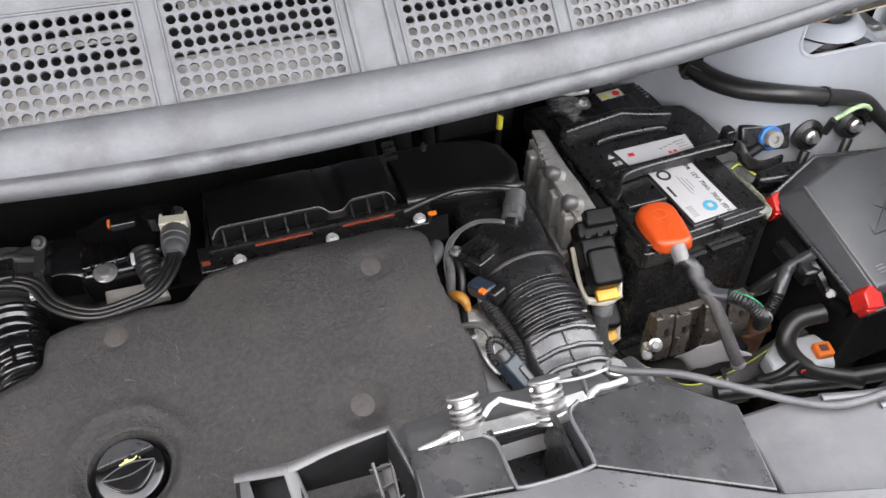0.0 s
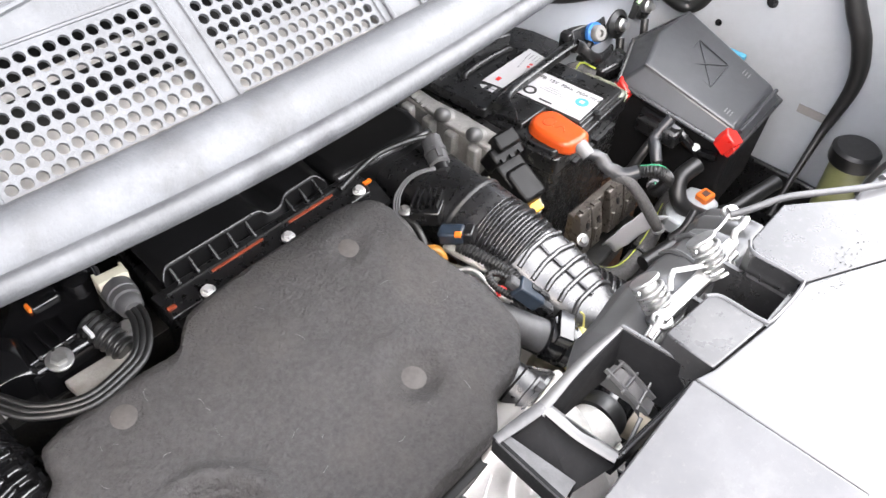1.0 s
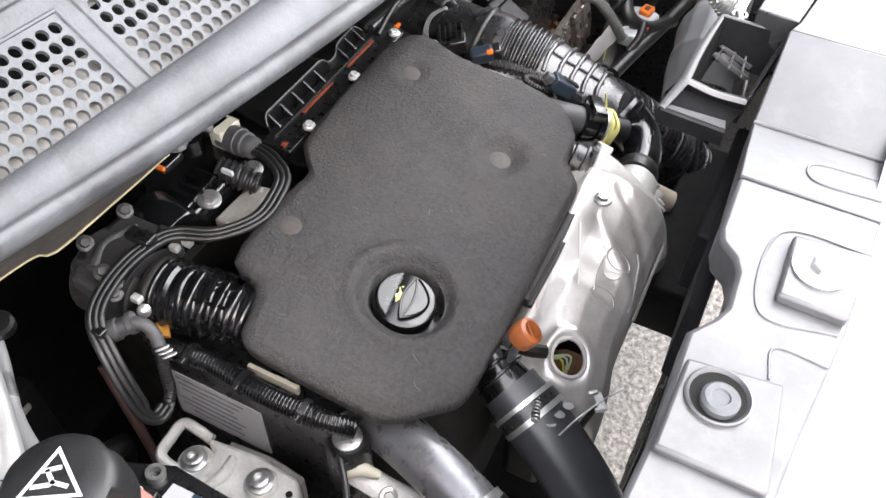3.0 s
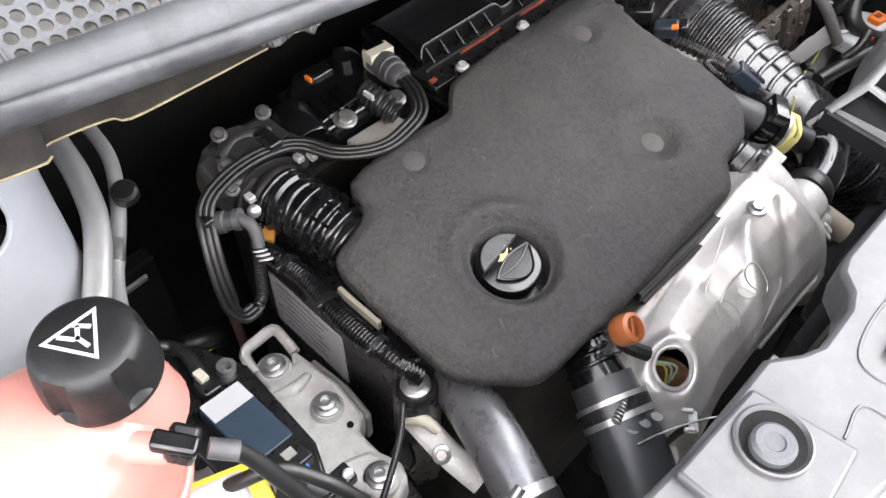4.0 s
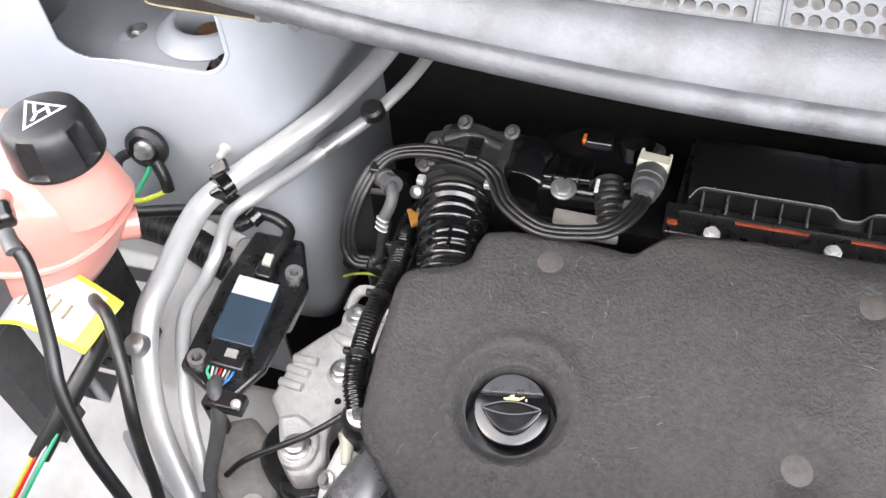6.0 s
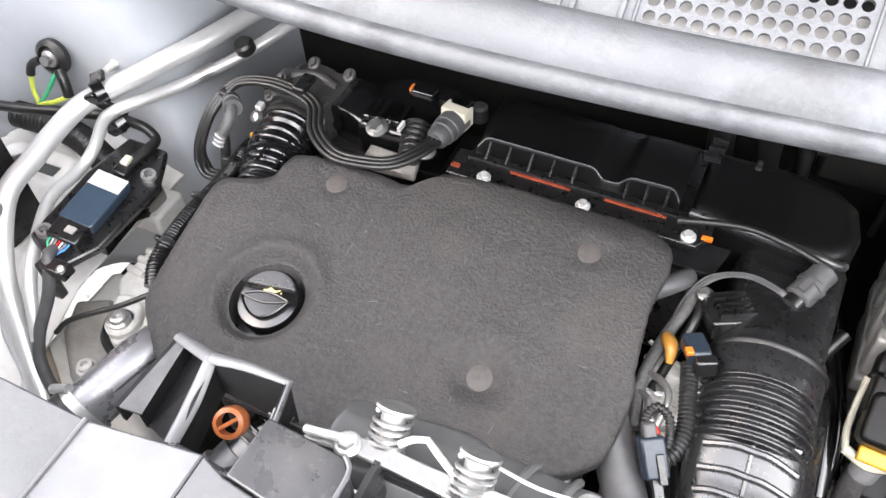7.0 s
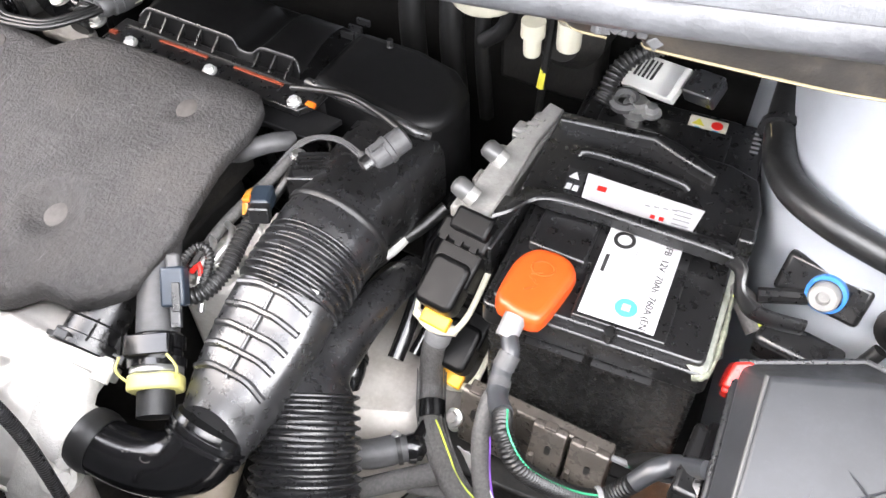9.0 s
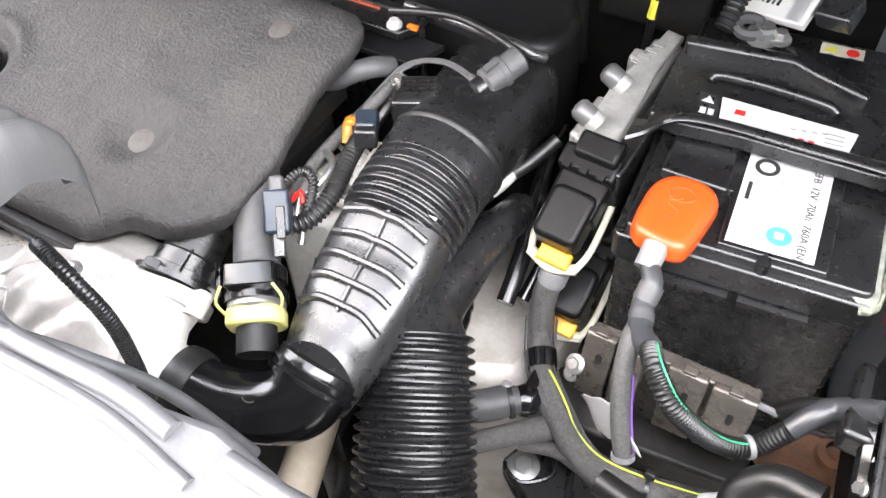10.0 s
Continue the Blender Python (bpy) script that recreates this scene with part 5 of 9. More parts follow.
def build_turbo():
    tb = thing("turbocharger_outlet", (0.18, 0.30, 0.62), "pale cast aluminium turbocharger outlet with black valve", "turbocharger")
    up = Vector((-0.10, 0.95, 0.30)).normalized()
    base = Vector((0.157, 0.322, 0.727))
    m = toward(base, up, 20)
    part("pipe", Geo().tube([base + up * 0.002, base - up * 0.018, (0.161, 0.290, 0.711), (0.163, 0.272, 0.696), (0.158, 0.256, 0.672), (0.150, 0.246, 0.640)], [0.0275, 0.0235, 0.0240, 0.0275, 0.0300, 0.0300], 36, 0.005), cast, tb)
    # two-eared flange plate
    ears = [(0.0345 * math.cos(a) * (1.0 + 0.16 * math.cos(3 * a)), 0.0285 * math.sin(a) * (1.0 + 0.10 * math.cos(3 * a))) for a in np.linspace(0, 2 * math.pi, 48, endpoint=False)]
    part("flange", Geo().prism(ears, -0.007, 0.005, m), cast, tb, bevel=0.002)
    for a in (20, 140, 262):
        part("flange_lug", Geo().lathe([(0.0075, -0.011), (0.0075, 0.006), (0.0055, 0.008)], m @ pose(0.0325 * math.cos(radians(a)), 0.0300 * math.sin(radians(a)), 0), 18), cast, tb)
    part("web", Geo().tube([(0.146, 0.305, 0.712), (0.140, 0.285, 0.695), (0.138, 0.265, 0.668)], [0.009, 0.011, 0.014], 16, 0.005), cast, tb)
    part("port", Geo().tube([(0.166, 0.277, 0.699), (0.184, 0.2775, 0.7005), (0.194, 0.2775, 0.7005)], [0.0250, 0.0255, 0.0250], 28, 0.004), cast, tb)
    for dy in (0.0, 0.012):
        part("spigot", Geo().tube([(0.183, 0.262 - dy * 0.6, 0.700 - dy), (0.197, 0.255 - dy * 0.6, 0.706 - dy)], [0.0060, 0.0055], 16, 0.004), cast, tb)
    part("scroll", Geo().tube([(0.118, 0.276, 0.640), (0.138, 0.258, 0.650), (0.160, 0.246, 0.640), (0.172, 0.240, 0.61)], [0.022, 0.028, 0.028, 0.024], 28, 0.006), dirtcast, tb)
    bolt(tb, (0.188, 0.2475, 0.686), (0.55, -0.45, 0.62), r=0.0085, h=0.006, material=cast)
    m2 = toward(base + up * 0.008, up, 20)
    part("valve_body", Geo().lathe([(0.0245, -0.002), (0.0275, 0.000), (0.0275, 0.008), (0.0240, 0.009), (0.0240, 0.020), (0.0215, 0.022), (0.0200, 0.050)], m2, 32), plastic, tb, "black plastic valve")
    for k in range(7):
        part("fin", Geo().add([(0.0225, -0.0009, 0.009), (0.0225, 0.0009, 0.009), (0.0325, 0.0009, 0.004), (0.0325, -0.0009, 0.004), (0.0215, -0.0009, 0.024), (0.0215, 0.0009, 0.024)], [(0, 1, 2, 3), (0, 3, 4), (1, 5, 2), (0, 4, 5, 1), (3, 2, 5, 4)], m2 @ pose(0, 0, 0, 0, 0, 100 + 28 * k)), plastic, tb)
    part("clip_ring", Geo().lathe([(0.0275, -0.0016), (0.0325, -0.0016), (0.0325, 0.0024), (0.0275, 0.0024), (0.0275, -0.0016)], m2, 36, caps=False), plastic, tb)
    for a in (-25, 65, 155, 245):
        part("clip_bar", Geo().box((0.0320 * math.cos(radians(a)), 0.0320 * math.sin(radians(a)), 0.002), (0.010, 0.006, 0.007), m2 @ pose(0, 0, 0)), greyrub, tb, bevel=0.001)
    # brown gasket seat and shaft between shield and outlet
    part("gasket_seat", Geo().prism([(0.112, 0.318), (0.134, 0.314), (0.138, 0.285), (0.124, 0.268), (0.108, 0.284)], 0.60, 0.706, inset=0.04), rustbrown, tb, "dark brown gasket seat", bevel=0.004)
    part("stud_collar", Geo().tube([(0.128, 0.272, 0.712), (0.126, 0.258, 0.706)], [0.010, 0.012, 0.012, 0.009], 18, 0.003), dirtcast, tb)
    wire("shielded_lead", [(0.195, 0.246, 0.880), (0.215, 0.2400, 0.890), (0.237, 0.2355, 0.885), (0.246, 0.2365, 0.860), (0.246, 0.236, 0.820), (0.247, 0.230, 0.76), (0.250, 0.222, 0.70)], 0.0042, ribbed, "glossy black ribbed lead hanging before the turbocharger", "lead", wave=(0.0024, 0.0002), seg=14)
    # heat shield
    sh = thing("heat_shield", (0.04, 0.26, 0.55), "shiny pressed aluminium heat shield over the exhaust", "heat shield")
    def surf(u, v):
        x = -0.098 + 0.262 * u
        k = 0.748 + 0.44 * (min(x, 0.10) - 0.099) - 0.10 * max(0, x - 0.12)
        prof = [(0.350, -0.012), (0.330, -0.002), (0.308, 0.003), (0.290, 0.004), (0.268, -0.002), (0.246, -0.014), (0.232, -0.030), (0.224, -0.050), (0.223, -0.078), (0.230, -0.105), (0.245, -0.125)]
        t = v * (len(prof) - 1)
        i = min(int(t), len(prof) - 2)
        s = t - i
        y, dz = (prof[i][c] + (prof[i + 1][c] - prof[i][c]) * s for c in (0, 1))
        y -= 0.018 * (0.5 - 0.5 * math.tanh((x + 0.03) / 0.02)) * 0.6
        z = k + dz
        z += 0.009 * math.exp(-((x - 0.055 - 0.6 * (y - 0.26)) / 0.011) ** 2) * (1 / (1 + math.exp((y - 0.292) / 0.004)))
        z -= 0.005 * math.exp(-((x - 0.105 - 0.9 * (y - 0.26)) / 0.010) ** 2) * (1 / (1 + math.exp((y - 0.285) / 0.004)))
        z += 0.004 * math.exp(-((y - 0.318) / 0.006) ** 2)
        z -= 0.004 * math.exp(-((x - 0.020) / 0.006) ** 2 - ((y - 0.27) / 0.03) ** 2)
        r = math.hypot(x + 0.053, (y - 0.262))
        z += 0.005 * math.exp(-((r - 0.023) / 0.006) ** 2)
        z += 0.0012 * noise.noise((x * 22, y * 22, 1))
        e = max(0.0, (u - 0.88) / 0.12, (0.07 - u) / 0.07)
        z -= 0.030 * e ** 2.5
        y += (0.275 - y) * 0.28 * e ** 2.5
        return (x, y, z)
    nu, nv = 140, 110
    v = [surf(i / (nu - 1), j / (nv - 1)) for j in range(nv) for i in range(nu)]
    f = []
    for j in range(nv - 1):
        for i in range(nu - 1):
            q = v[j * nu + i]
            if math.hypot(q[0] + 0.053, q[1] - 0.262) < 0.0160:
                continue
            f.append((j * nu + i, j * nu + i + 1, (j + 1) * nu + i + 1, (j + 1) * nu + i))
    part("sheet", Geo().add(v, f), shieldm, sh, angle=70)
    g = Geo().tube([(-0.053 + 0.0168 * math.cos(a), 0.262 + 0.0168 * math.sin(a), 0.002 + min((surf((-0.053 + 0.0168 * math.cos(a) + 0.098) / 0.262, vv) for vv in np.linspace(0.3, 0.75, 46)), key=lambda q: abs(q[1] - 0.262 - 0.0168 * math.sin(a)))[2]) for a in np.linspace(0, 2 * math.pi, 33)], 0.0022, 8, 0.003)
    part("rolled_rim", g, shieldm, sh)
    g = Geo().lathe([(0.028, 0.60), (0.026, 0.66), (0.022, 0.664), (0.017, 0.655), (0.010, 0.640)], Matrix.Translation((-0.053, 0.262, 0)), 24)
    part("sensor_boss", g, rust, sh, "brown sensor boss in the hole")
    for k in range(3):
        part("sensor_wire", Geo().tube([(-0.050 + 0.005 * k, 0.262, 0.645), (-0.047 + 0.004 * k, 0.270 - 0.003 * k, 0.667), (-0.062, 0.282 + 0.003 * k, 0.676)], 0.0012, 6), (lime, paper, palegreen)[k], sh)
    # pressed marks in the sheet
    for u0, v0 in ((0.57, 0.47), (0.44, 0.46)):
        part("pressed_ring", Geo().tube([Vector(surf(u0 + 0.030 * math.cos(a), v0 + 0.065 * math.sin(a))) + Vector((0, -0.0003, 0.0002)) for a in np.linspace(0, 6.283, 25)], 0.0009, 6, 0.003), shieldm, sh)
    g = Geo()
    for k in range(5):
        for c in range(3):
            g.tube([Vector(surf(0.29 + 0.026 * k, 0.15 + 0.022 * c)) + Vector((0, 0, 0.0003)), Vector(surf(0.306 + 0.026 * k, 0.152 + 0.022 * c)) + Vector((0, 0, 0.0003))], 0.0007, 6)
    part("pressed_print", g, shieldm, sh)
    for line in ([(0.64, 0.22), (0.54, 0.28), (0.43, 0.34)], [(0.56, 0.40), (0.50, 0.39), (0.45, 0.41)], [(0.66, 0.54), (0.63, 0.58), (0.55, 0.62), (0.48, 0.65)]):
        part("pressed_crease", Geo().tube([Vector(surf(*q)) + Vector((0, -0.0002, 0)) for q in line], 0.0013, 6, 0.004), shieldm, sh)
    bolt(sh, (0.099, 0.292, surf(0.752, 0.33)[2] + 0.001), (0, 0, 1), r=0.006)
    g = Geo()
    g.lathe([(0.009, 0), (0.0088, 0.001), (0.007, 0.0012)], Matrix.Translation((0.040, 0.255, surf(0.527, 0.5)[2] + 0.001)), 20)
    part("pressed_disc", g, shieldm, sh)
    part("front_edge", Geo().tube([surf(u, 0.80) for u in np.linspace(0.55, 0.98, 9)], 0.003, 8), shieldm, sh)
    # manifold under the shield
    g = Geo().box((0.03, 0.285, 0.52), (0.18, 0.05, 0.22))
    single("exhaust_manifold", g, darkmetal, "dark exhaust manifold hidden under the shield", "manifold", bevel=0.01)

    # moulded wall of the cooling fan in front of the engine
    F = thing("fan_shroud", (0.18, 0.17, 0.40), "black moulded plastic fan shroud behind the front panel", "fan shroud")
    part("wall", Geo().box((0.17, 0.163, 0.50), (0.52, 0.012, 0.30)), plastic, F, bevel=0.004)
    # ledge and duct are added black fillers for the dark gap here
    part("ledge", Geo().prism([(0.143, 0.170), (0.146, 0.232), (0.25, 0.245), (0.42, 0.24), (0.42, 0.170)], 0.585, 0.600), void, F, bevel=0.003)
    part("duct", Geo().box((0.345, 0.205, 0.47), (0.15, 0.07, 0.22)), void, F, bevel=0.006)
    for k in range(5):
        part("rib", Geo().box((-0.05 + 0.045 * k, 0.170, 0.50), (0.005, 0.004, 0.26)), plastic, F)
    # oil dipstick
    d = thing("oil_dipstick", (-0.095, 0.297, 0.62), "brown-orange looped dipstick handle beside the shield", "dipstick")
    m = toward((-0.095, 0.297, 0.752), (0.2, -0.5, 0.75))
    part("handle", Geo().lathe([(0.0115, -0.010), (0.0130, -0.008), (0.0135, 0.002), (0.0125, 0.008), (0.009, 0.010), (0.0085, 0.004), (0.0095, -0.006)], m, 28, caps=False), copper, d)
    part("handle_web", Geo().box((0, 0, 0.001), (0.021, 0.003, 0.012), m @ pose(0, 0, 0, 0, 0, 30)), copper, d)
    part("stick", Geo().tube([(-0.095, 0.300, 0.745), (-0.092, 0.308, 0.70), (-0.088, 0.315, 0.62)], 0.004, 8), zinc, d)


def build_side_sensors():
    # grey hose with black coupling and yellow clip
    c = thing("charge_air_hose", (0.205, 0.36, 0.68), "grey hose with black coupling and yellow clip", "hose")
    a, b = Vector((0.178, 0.408, 0.768)), Vector((0.232, 0.328, 0.732))
    d = (b - a).normalized()
    part("hose", Geo().tube([a - d * 0.03, a, a + d * 0.067], 0.0165, 24, 0.004), greyrub, c)
    m = toward(a + d * 0.062, d)
    part("coupling", Geo().lathe([(0.019, 0), (0.021, 0.002), (0.021, 0.012), (0.019, 0.013), (0.019, 0.018), (0.022, 0.019), (0.022, 0.026)], m, 28), gloss, c)
    part("collar", Geo().lathe([(0.0185, 0.024), (0.0200, 0.026), (0.0200, 0.030), (0.0180, 0.032)], m, 28), zinc, c, "bright steel collar")
    part("clip", Geo().prism(rrect(0.040, 0.036, 0.012, 5), 0.031, 0.043, m), palegold, c, "pale yellow locking clip", bevel=0.002)
    for sx in (-1, 1):
        part("clip_leg", Geo().tube([m @ Vector((sx * 0.018, 0.012, 0.036)), m @ Vector((sx * 0.022, 0.024, 0.030)), m @ Vector((sx * 0.017, 0.032, 0.022))], 0.0011, 8, 0.004), palegold, c, "thin yellow clip leg")
    part("name_plate", Geo().prism(rrect(0.034, 0.014, 0.002, 2, 0.0, 0.020), 0.004, 0.020, m), gloss, c, bevel=0.001)
    g = Geo()
    for k in range(3):
        g.box((0.0205 * math.cos(1.2), 0.0205 * math.sin(1.2), 0.004 + 0.003 * k), (0.008, 0.004, 0.0012), m)
    part("moulded_mark", g, paper, c)
    part("spigot", Geo().lathe([(0.014, 0.038), (0.014, 0.062)], m, 20), dull, c)

    # blue connector with orange lock, on the pressure sensor
    s = thing("pressure_sensor", (0.232, 0.51, 0.75), "black finned pressure sensor with dark blue plug", "sensor")
    m = pose(0.236, 0.533, 0.778, -12, 0, 28)
    part("body", Geo().box((0, 0, 0), (0.032, 0.034, 0.018), m), plastic, s, bevel=0.002)
    for k in range(5):
        part("fin", Geo().box((0.004, -0.013 + 0.0065 * k, 0.011), (0.028, 0.0018, 0.008), m), plastic, s)
    bolt(s, tuple(m @ Vector((-0.012, 0.020, 0.008))), r=0.0045)
    m = pose(0.222, 0.488, 0.784, -14, 0, 28)
    part("plug", Geo().box((0, 0, 0), (0.018, 0.026, 0.015), m), navy, s, bevel=0.003)
    part("plug_lock", Geo().box((-0.009, -0.010, 0.008), (0.006, 0.007, 0.004), m), orange, s, "orange locking tab", bevel=0.0008)
    part("plug_boot", Geo().box((0.002, -0.018, -0.001), (0.017, 0.010, 0.015), m), plastic, s, bevel=0.002)
    wire("sensor_conduit", [(0.221, 0.478, 0.776), (0.226, 0.455, 0.775), (0.232, 0.425, 0.77), (0.228, 0.402, 0.765), (0.214, 0.392, 0.762), (0.200, 0.398, 0.760)], 0.0065, rubber, "black corrugated conduit beside the intake hose", wave=(0.0036, 0.0008), seg=12)
    # slim connector hanging near the cover edge
    k = thing("injector_plug", (0.222, 0.375, 0.75), "slim dark blue injector plug on a wire", "plug")
    m = toward((0.212, 0.394, 0.787), (0.40, -0.62, -0.55))
    part("housing", Geo().box((0, 0, 0.010), (0.018, 0.016, 0.030), m), navy, k, bevel=0.002)
    part("boot", Geo().box((0, 0, -0.008), (0.010, 0.010, 0.014), m), greyrub, k, bevel=0.002)
    part("latch", Geo().box((0.003, 0.008, 0.018), (0.006, 0.003, 0.022), m), plastic, k, bevel=0.0006)
    part("tongue", Geo().box((0, 0, 0.032), (0.008, 0.006, 0.018), m), fuseplastic, k, bevel=0.001)
    wire("looped_lead", [(0.208, 0.398, 0.774), (0.203, 0.415, 0.779), (0.208, 0.428, 0.781), (0.219, 0.424, 0.778), (0.224, 0.408, 0.77), (0.222, 0.395, 0.76)], 0.0035, rubber, "black corrugated lead bent in a loop", wave=(0.003, 0.0005))
    wire("red_lead", [(0.206, 0.412, 0.765), (0.211, 0.418, 0.771), (0.216, 0.412, 0.766)], 0.0022, red, "short red wire inside the loop")
    wire("breather_hose", [(0.150, 0.532, 0.768), (0.165, 0.530, 0.776), (0.180, 0.534, 0.786), (0.192, 0.546, 0.787), (0.198, 0.560, 0.780)], 0.0085, greyrub, "short grey breather hose from under the cover", "hose", seg=16)
    wire("injector_loom", [(0.205, 0.558, 0.775), (0.205, 0.535, 0.772), (0.195, 0.50, 0.762), (0.190, 0.46, 0.755), (0.196, 0.42, 0.752)], 0.0052, braid, "woven black injector loom along the cover edge", "loom", seg=12)
    wire("injector_loom", [(0.212, 0.555, 0.772), (0.215, 0.53, 0.770), (0.207, 0.50, 0.752), (0.199, 0.465, 0.742)], 0.0042, rubber, "grey sleeved loom beside the cover", "loom", seg=12)
    g = Geo().tube([(0.196, 0.512, 0.755), (0.199, 0.500, 0.768), (0.204, 0.490, 0.772), (0.206, 0.480, 0.765)], [0.003, 0.006, 0.006, 0.003], 10, 0.003)
    single("plastic_tag", g, amber, "amber plastic tag beside the sensor", "tag")
    BR = thing("sensor_bracket", (0.236, 0.47, 0.74), "pale cast bracket bolted beside the intake hose", "bracket")
    part("strip", Geo().prism([(0.222, 0.500), (0.236, 0.502), (0.250, 0.446), (0.240, 0.432), (0.206, 0.426), (0.200, 0.436), (0.228, 0.446)], 0.752, 0.759), cast, BR, bevel=0.002)
    for x, y in ((0.233, 0.442), (0.209, 0.433)):
        bolt(BR, (x, y, 0.759), r=0.0048, h=0.004, flange=1.5)
    wire("fuel_pipe", [(0.192, 0.470, 0.758), (0.206, 0.462, 0.764), (0.214, 0.448, 0.766), (0.212, 0.420, 0.758), (0.222, 0.395, 0.742)], 0.0030, zinc, "thin steel fuel pipe beside the cover", "pipe")
    wire("fuel_pipe", [(0.190, 0.452, 0.756), (0.200, 0.444, 0.760), (0.203, 0.425, 0.757), (0.214, 0.400, 0.744)], 0.0030, zinc, "thin steel fuel pipe beside the cover", "pipe")
    g = Geo().box((0.214, 0.547, 0.781), (0.006, 0.010, 0.004))
    single("cable_marker", g, lime, "yellow-green marker round a cable", "marker", bevel=0.001)
    # dark clutter below
    for k, (p, r) in enumerate((([(0.20, 0.44, 0.70), (0.23, 0.40, 0.69), (0.245, 0.36, 0.68)], 0.008), ([(0.22, 0.46, 0.71), (0.24, 0.42, 0.70), (0.25, 0.37, 0.69)], 0.006))):
        wire("fuel_line", p, r, rubber, "black fuel line low beside the engine", "hose")
    # breather with a white tip beside the collar
    w = thing("vent_hose", (0.308, 0.55, 0.68), "black vent hose with a white end", "hose")
    part("tube", Geo().tube([(0.335, 0.59, 0.735), (0.322, 0.57, 0.722), (0.312, 0.557, 0.715)], 0.006, 12), rubber, w)
    part("tip", Geo().tube([(0.313, 0.560, 0.717), (0.306, 0.547, 0.709), (0.300, 0.536, 0.703)], [0.0055, 0.006, 0.006, 0.005], 12, 0.003), white, w, "white plastic tip")
    part("lower_tube", Geo().tube([(0.301, 0.538, 0.704), (0.292, 0.525, 0.697), (0.284, 0.515, 0.69)], 0.006, 12), rubber, w)


# ---------------------------------------------------------------- battery corner
BYAW = 5.5
BM = pose(0.417, 0.499, 0.577, 0, 0, BYAW)       # front corner of the battery: x across, y along, z up


def bat(x, y, z):
    return tuple(BM @ Vector((x, y, z)))


def label_text(text, x, y, z, size, material, parent, turn=0.0, name="lettering"):
    return lettering(text, BM @ pose(x, y, z, 0, 0, turn), size, material, parent, name)


def build_battery():
    W, Ln, H = 0.175, 0.278, 0.187
    B = thing("car_battery", bat(W / 2, Ln / 2, 0), "black twelve-volt car battery with white labels", "battery")
    g = Geo().prism(rrect(W - 0.008, Ln - 0.008, 0.005, 3, W / 2, Ln / 2), 0.0, H - 0.028, BM)
    part("case", g, wetblack, B)
    part("lid_rim", Geo().prism(rrect(W, Ln, 0.006, 3, W / 2, Ln / 2), H - 0.032, H - 0.008, BM), plastic, B, bevel=0.002)
    part("lid", Geo().prism(rrect(W - 0.012, Ln - 0.012, 0.006, 3, W / 2, Ln / 2), H - 0.010, H - 0.002, BM), plastic, B, bevel=0.002)
    part("lid_step", Geo().prism([(0.068, 0.010), (W - 0.036, 0.010), (W - 0.036, Ln - 0.03), (0.022, Ln - 0.03), (0.022, 0.062), (0.068, 0.062)], H - 0.004, H + 0.0015, BM), plastic, B, bevel=0.0015)
    part("cell_cover", Geo().prism([(0.016, 0.060), (0.064, 0.056), (0.064, 0.120), (0.018, 0.122)], H - 0.003, H + 0.006, BM), plastic, B, bevel=0.002)
    for x0 in (0.045, 0.098):
        for k in range(4):
            part("lug", Geo().box((x0 + 0.011 * k, -0.002, H - 0.036), (0.009, 0.006, 0.005), BM), plastic, B)
        part("lug_rail", Geo().box((x0 + 0.017, -0.0025, H - 0.033), (0.046, 0.007, 0.002), BM), plastic, B)
    # vent knob and whitish corrosion along one edge
    part("vent_plug", Geo().lathe([(0.005, H - 0.010), (0.005, H + 0.0015), (0.003, H + 0.002)], BM @ pose(0.100, 0.006, 0), 14), plastic, B)
    g = Geo()
    rnd = random.Random(2)
    edge = [(W - 0.003 - (0.010 + 0.004 * math.sin(9 * k / 40 * 6.28)) * (1 - (k / 40) ** 3) * rnd.uniform(0.6, 1.1), 0.002 + 0.15 * k / 40) for k in range(41)]
    for k in range(40):
        a, b = edge[k], edge[k + 1]
        g.add([bat(a[0], a[1], H - 0.0078), bat(W - 0.0015, a[1], H - 0.0078), bat(W - 0.0015, b[1], H - 0.0078), bat(b[0], b[1], H - 0.0078), bat(a[0] + 0.002, a[1], H - 0.0068), bat(W - 0.003, a[1], H - 0.0064), bat(W - 0.003, b[1], H - 0.0064), bat(b[0] + 0.002, b[1], H - 0.0068)],
              [(0, 1, 2, 3), (4, 5, 6, 7), (0, 4, 7, 3), (1, 5, 6, 2)])
    tagged(part("corrosion", g, pale, B, "pale greenish corrosion deposit"), kind="stuff")
    # large label
    part("main_label", Geo().prism([(0.072, 0.014), (0.1295, 0.014), (0.130, 0.135), (0.0715, 0.135)], H + 0.0015, H + 0.0021, BM), paper, B, "white label with rating text")
    z = H + 0.0023
    label_text("EFB  12V  70Ah  760A (EN)", 0.1175, 0.103, z, 0.0080, ink, B, -90)
    g = Geo()
    for k in range(3):
        g.box((0.098 + 0.0040 * k, 0.070, z), (0.0007, 0.034 - 0.009 * k, 0.0003), BM)
    part("small_print", g, grit, B)
    g = Geo().box((0.0775, 0.066, z), (0.0030, 0.018, 0.0003), BM)
    part("logo_bar", g, ink, B, "dark brand mark drawn as a bar")
    g = Geo()
    for k in range(6):
        g.box((0.080, 0.022 + 0.0030 * k, z), (0.008, 0.0012, 0.0003), BM)
    part("barcode", g, grit, B)
    part("round_logo", Geo().lathe([(0.0085, z), (0.0085, z + 0.0003)], BM @ pose(0.1045, 0.030, 0), 28), teal, B)
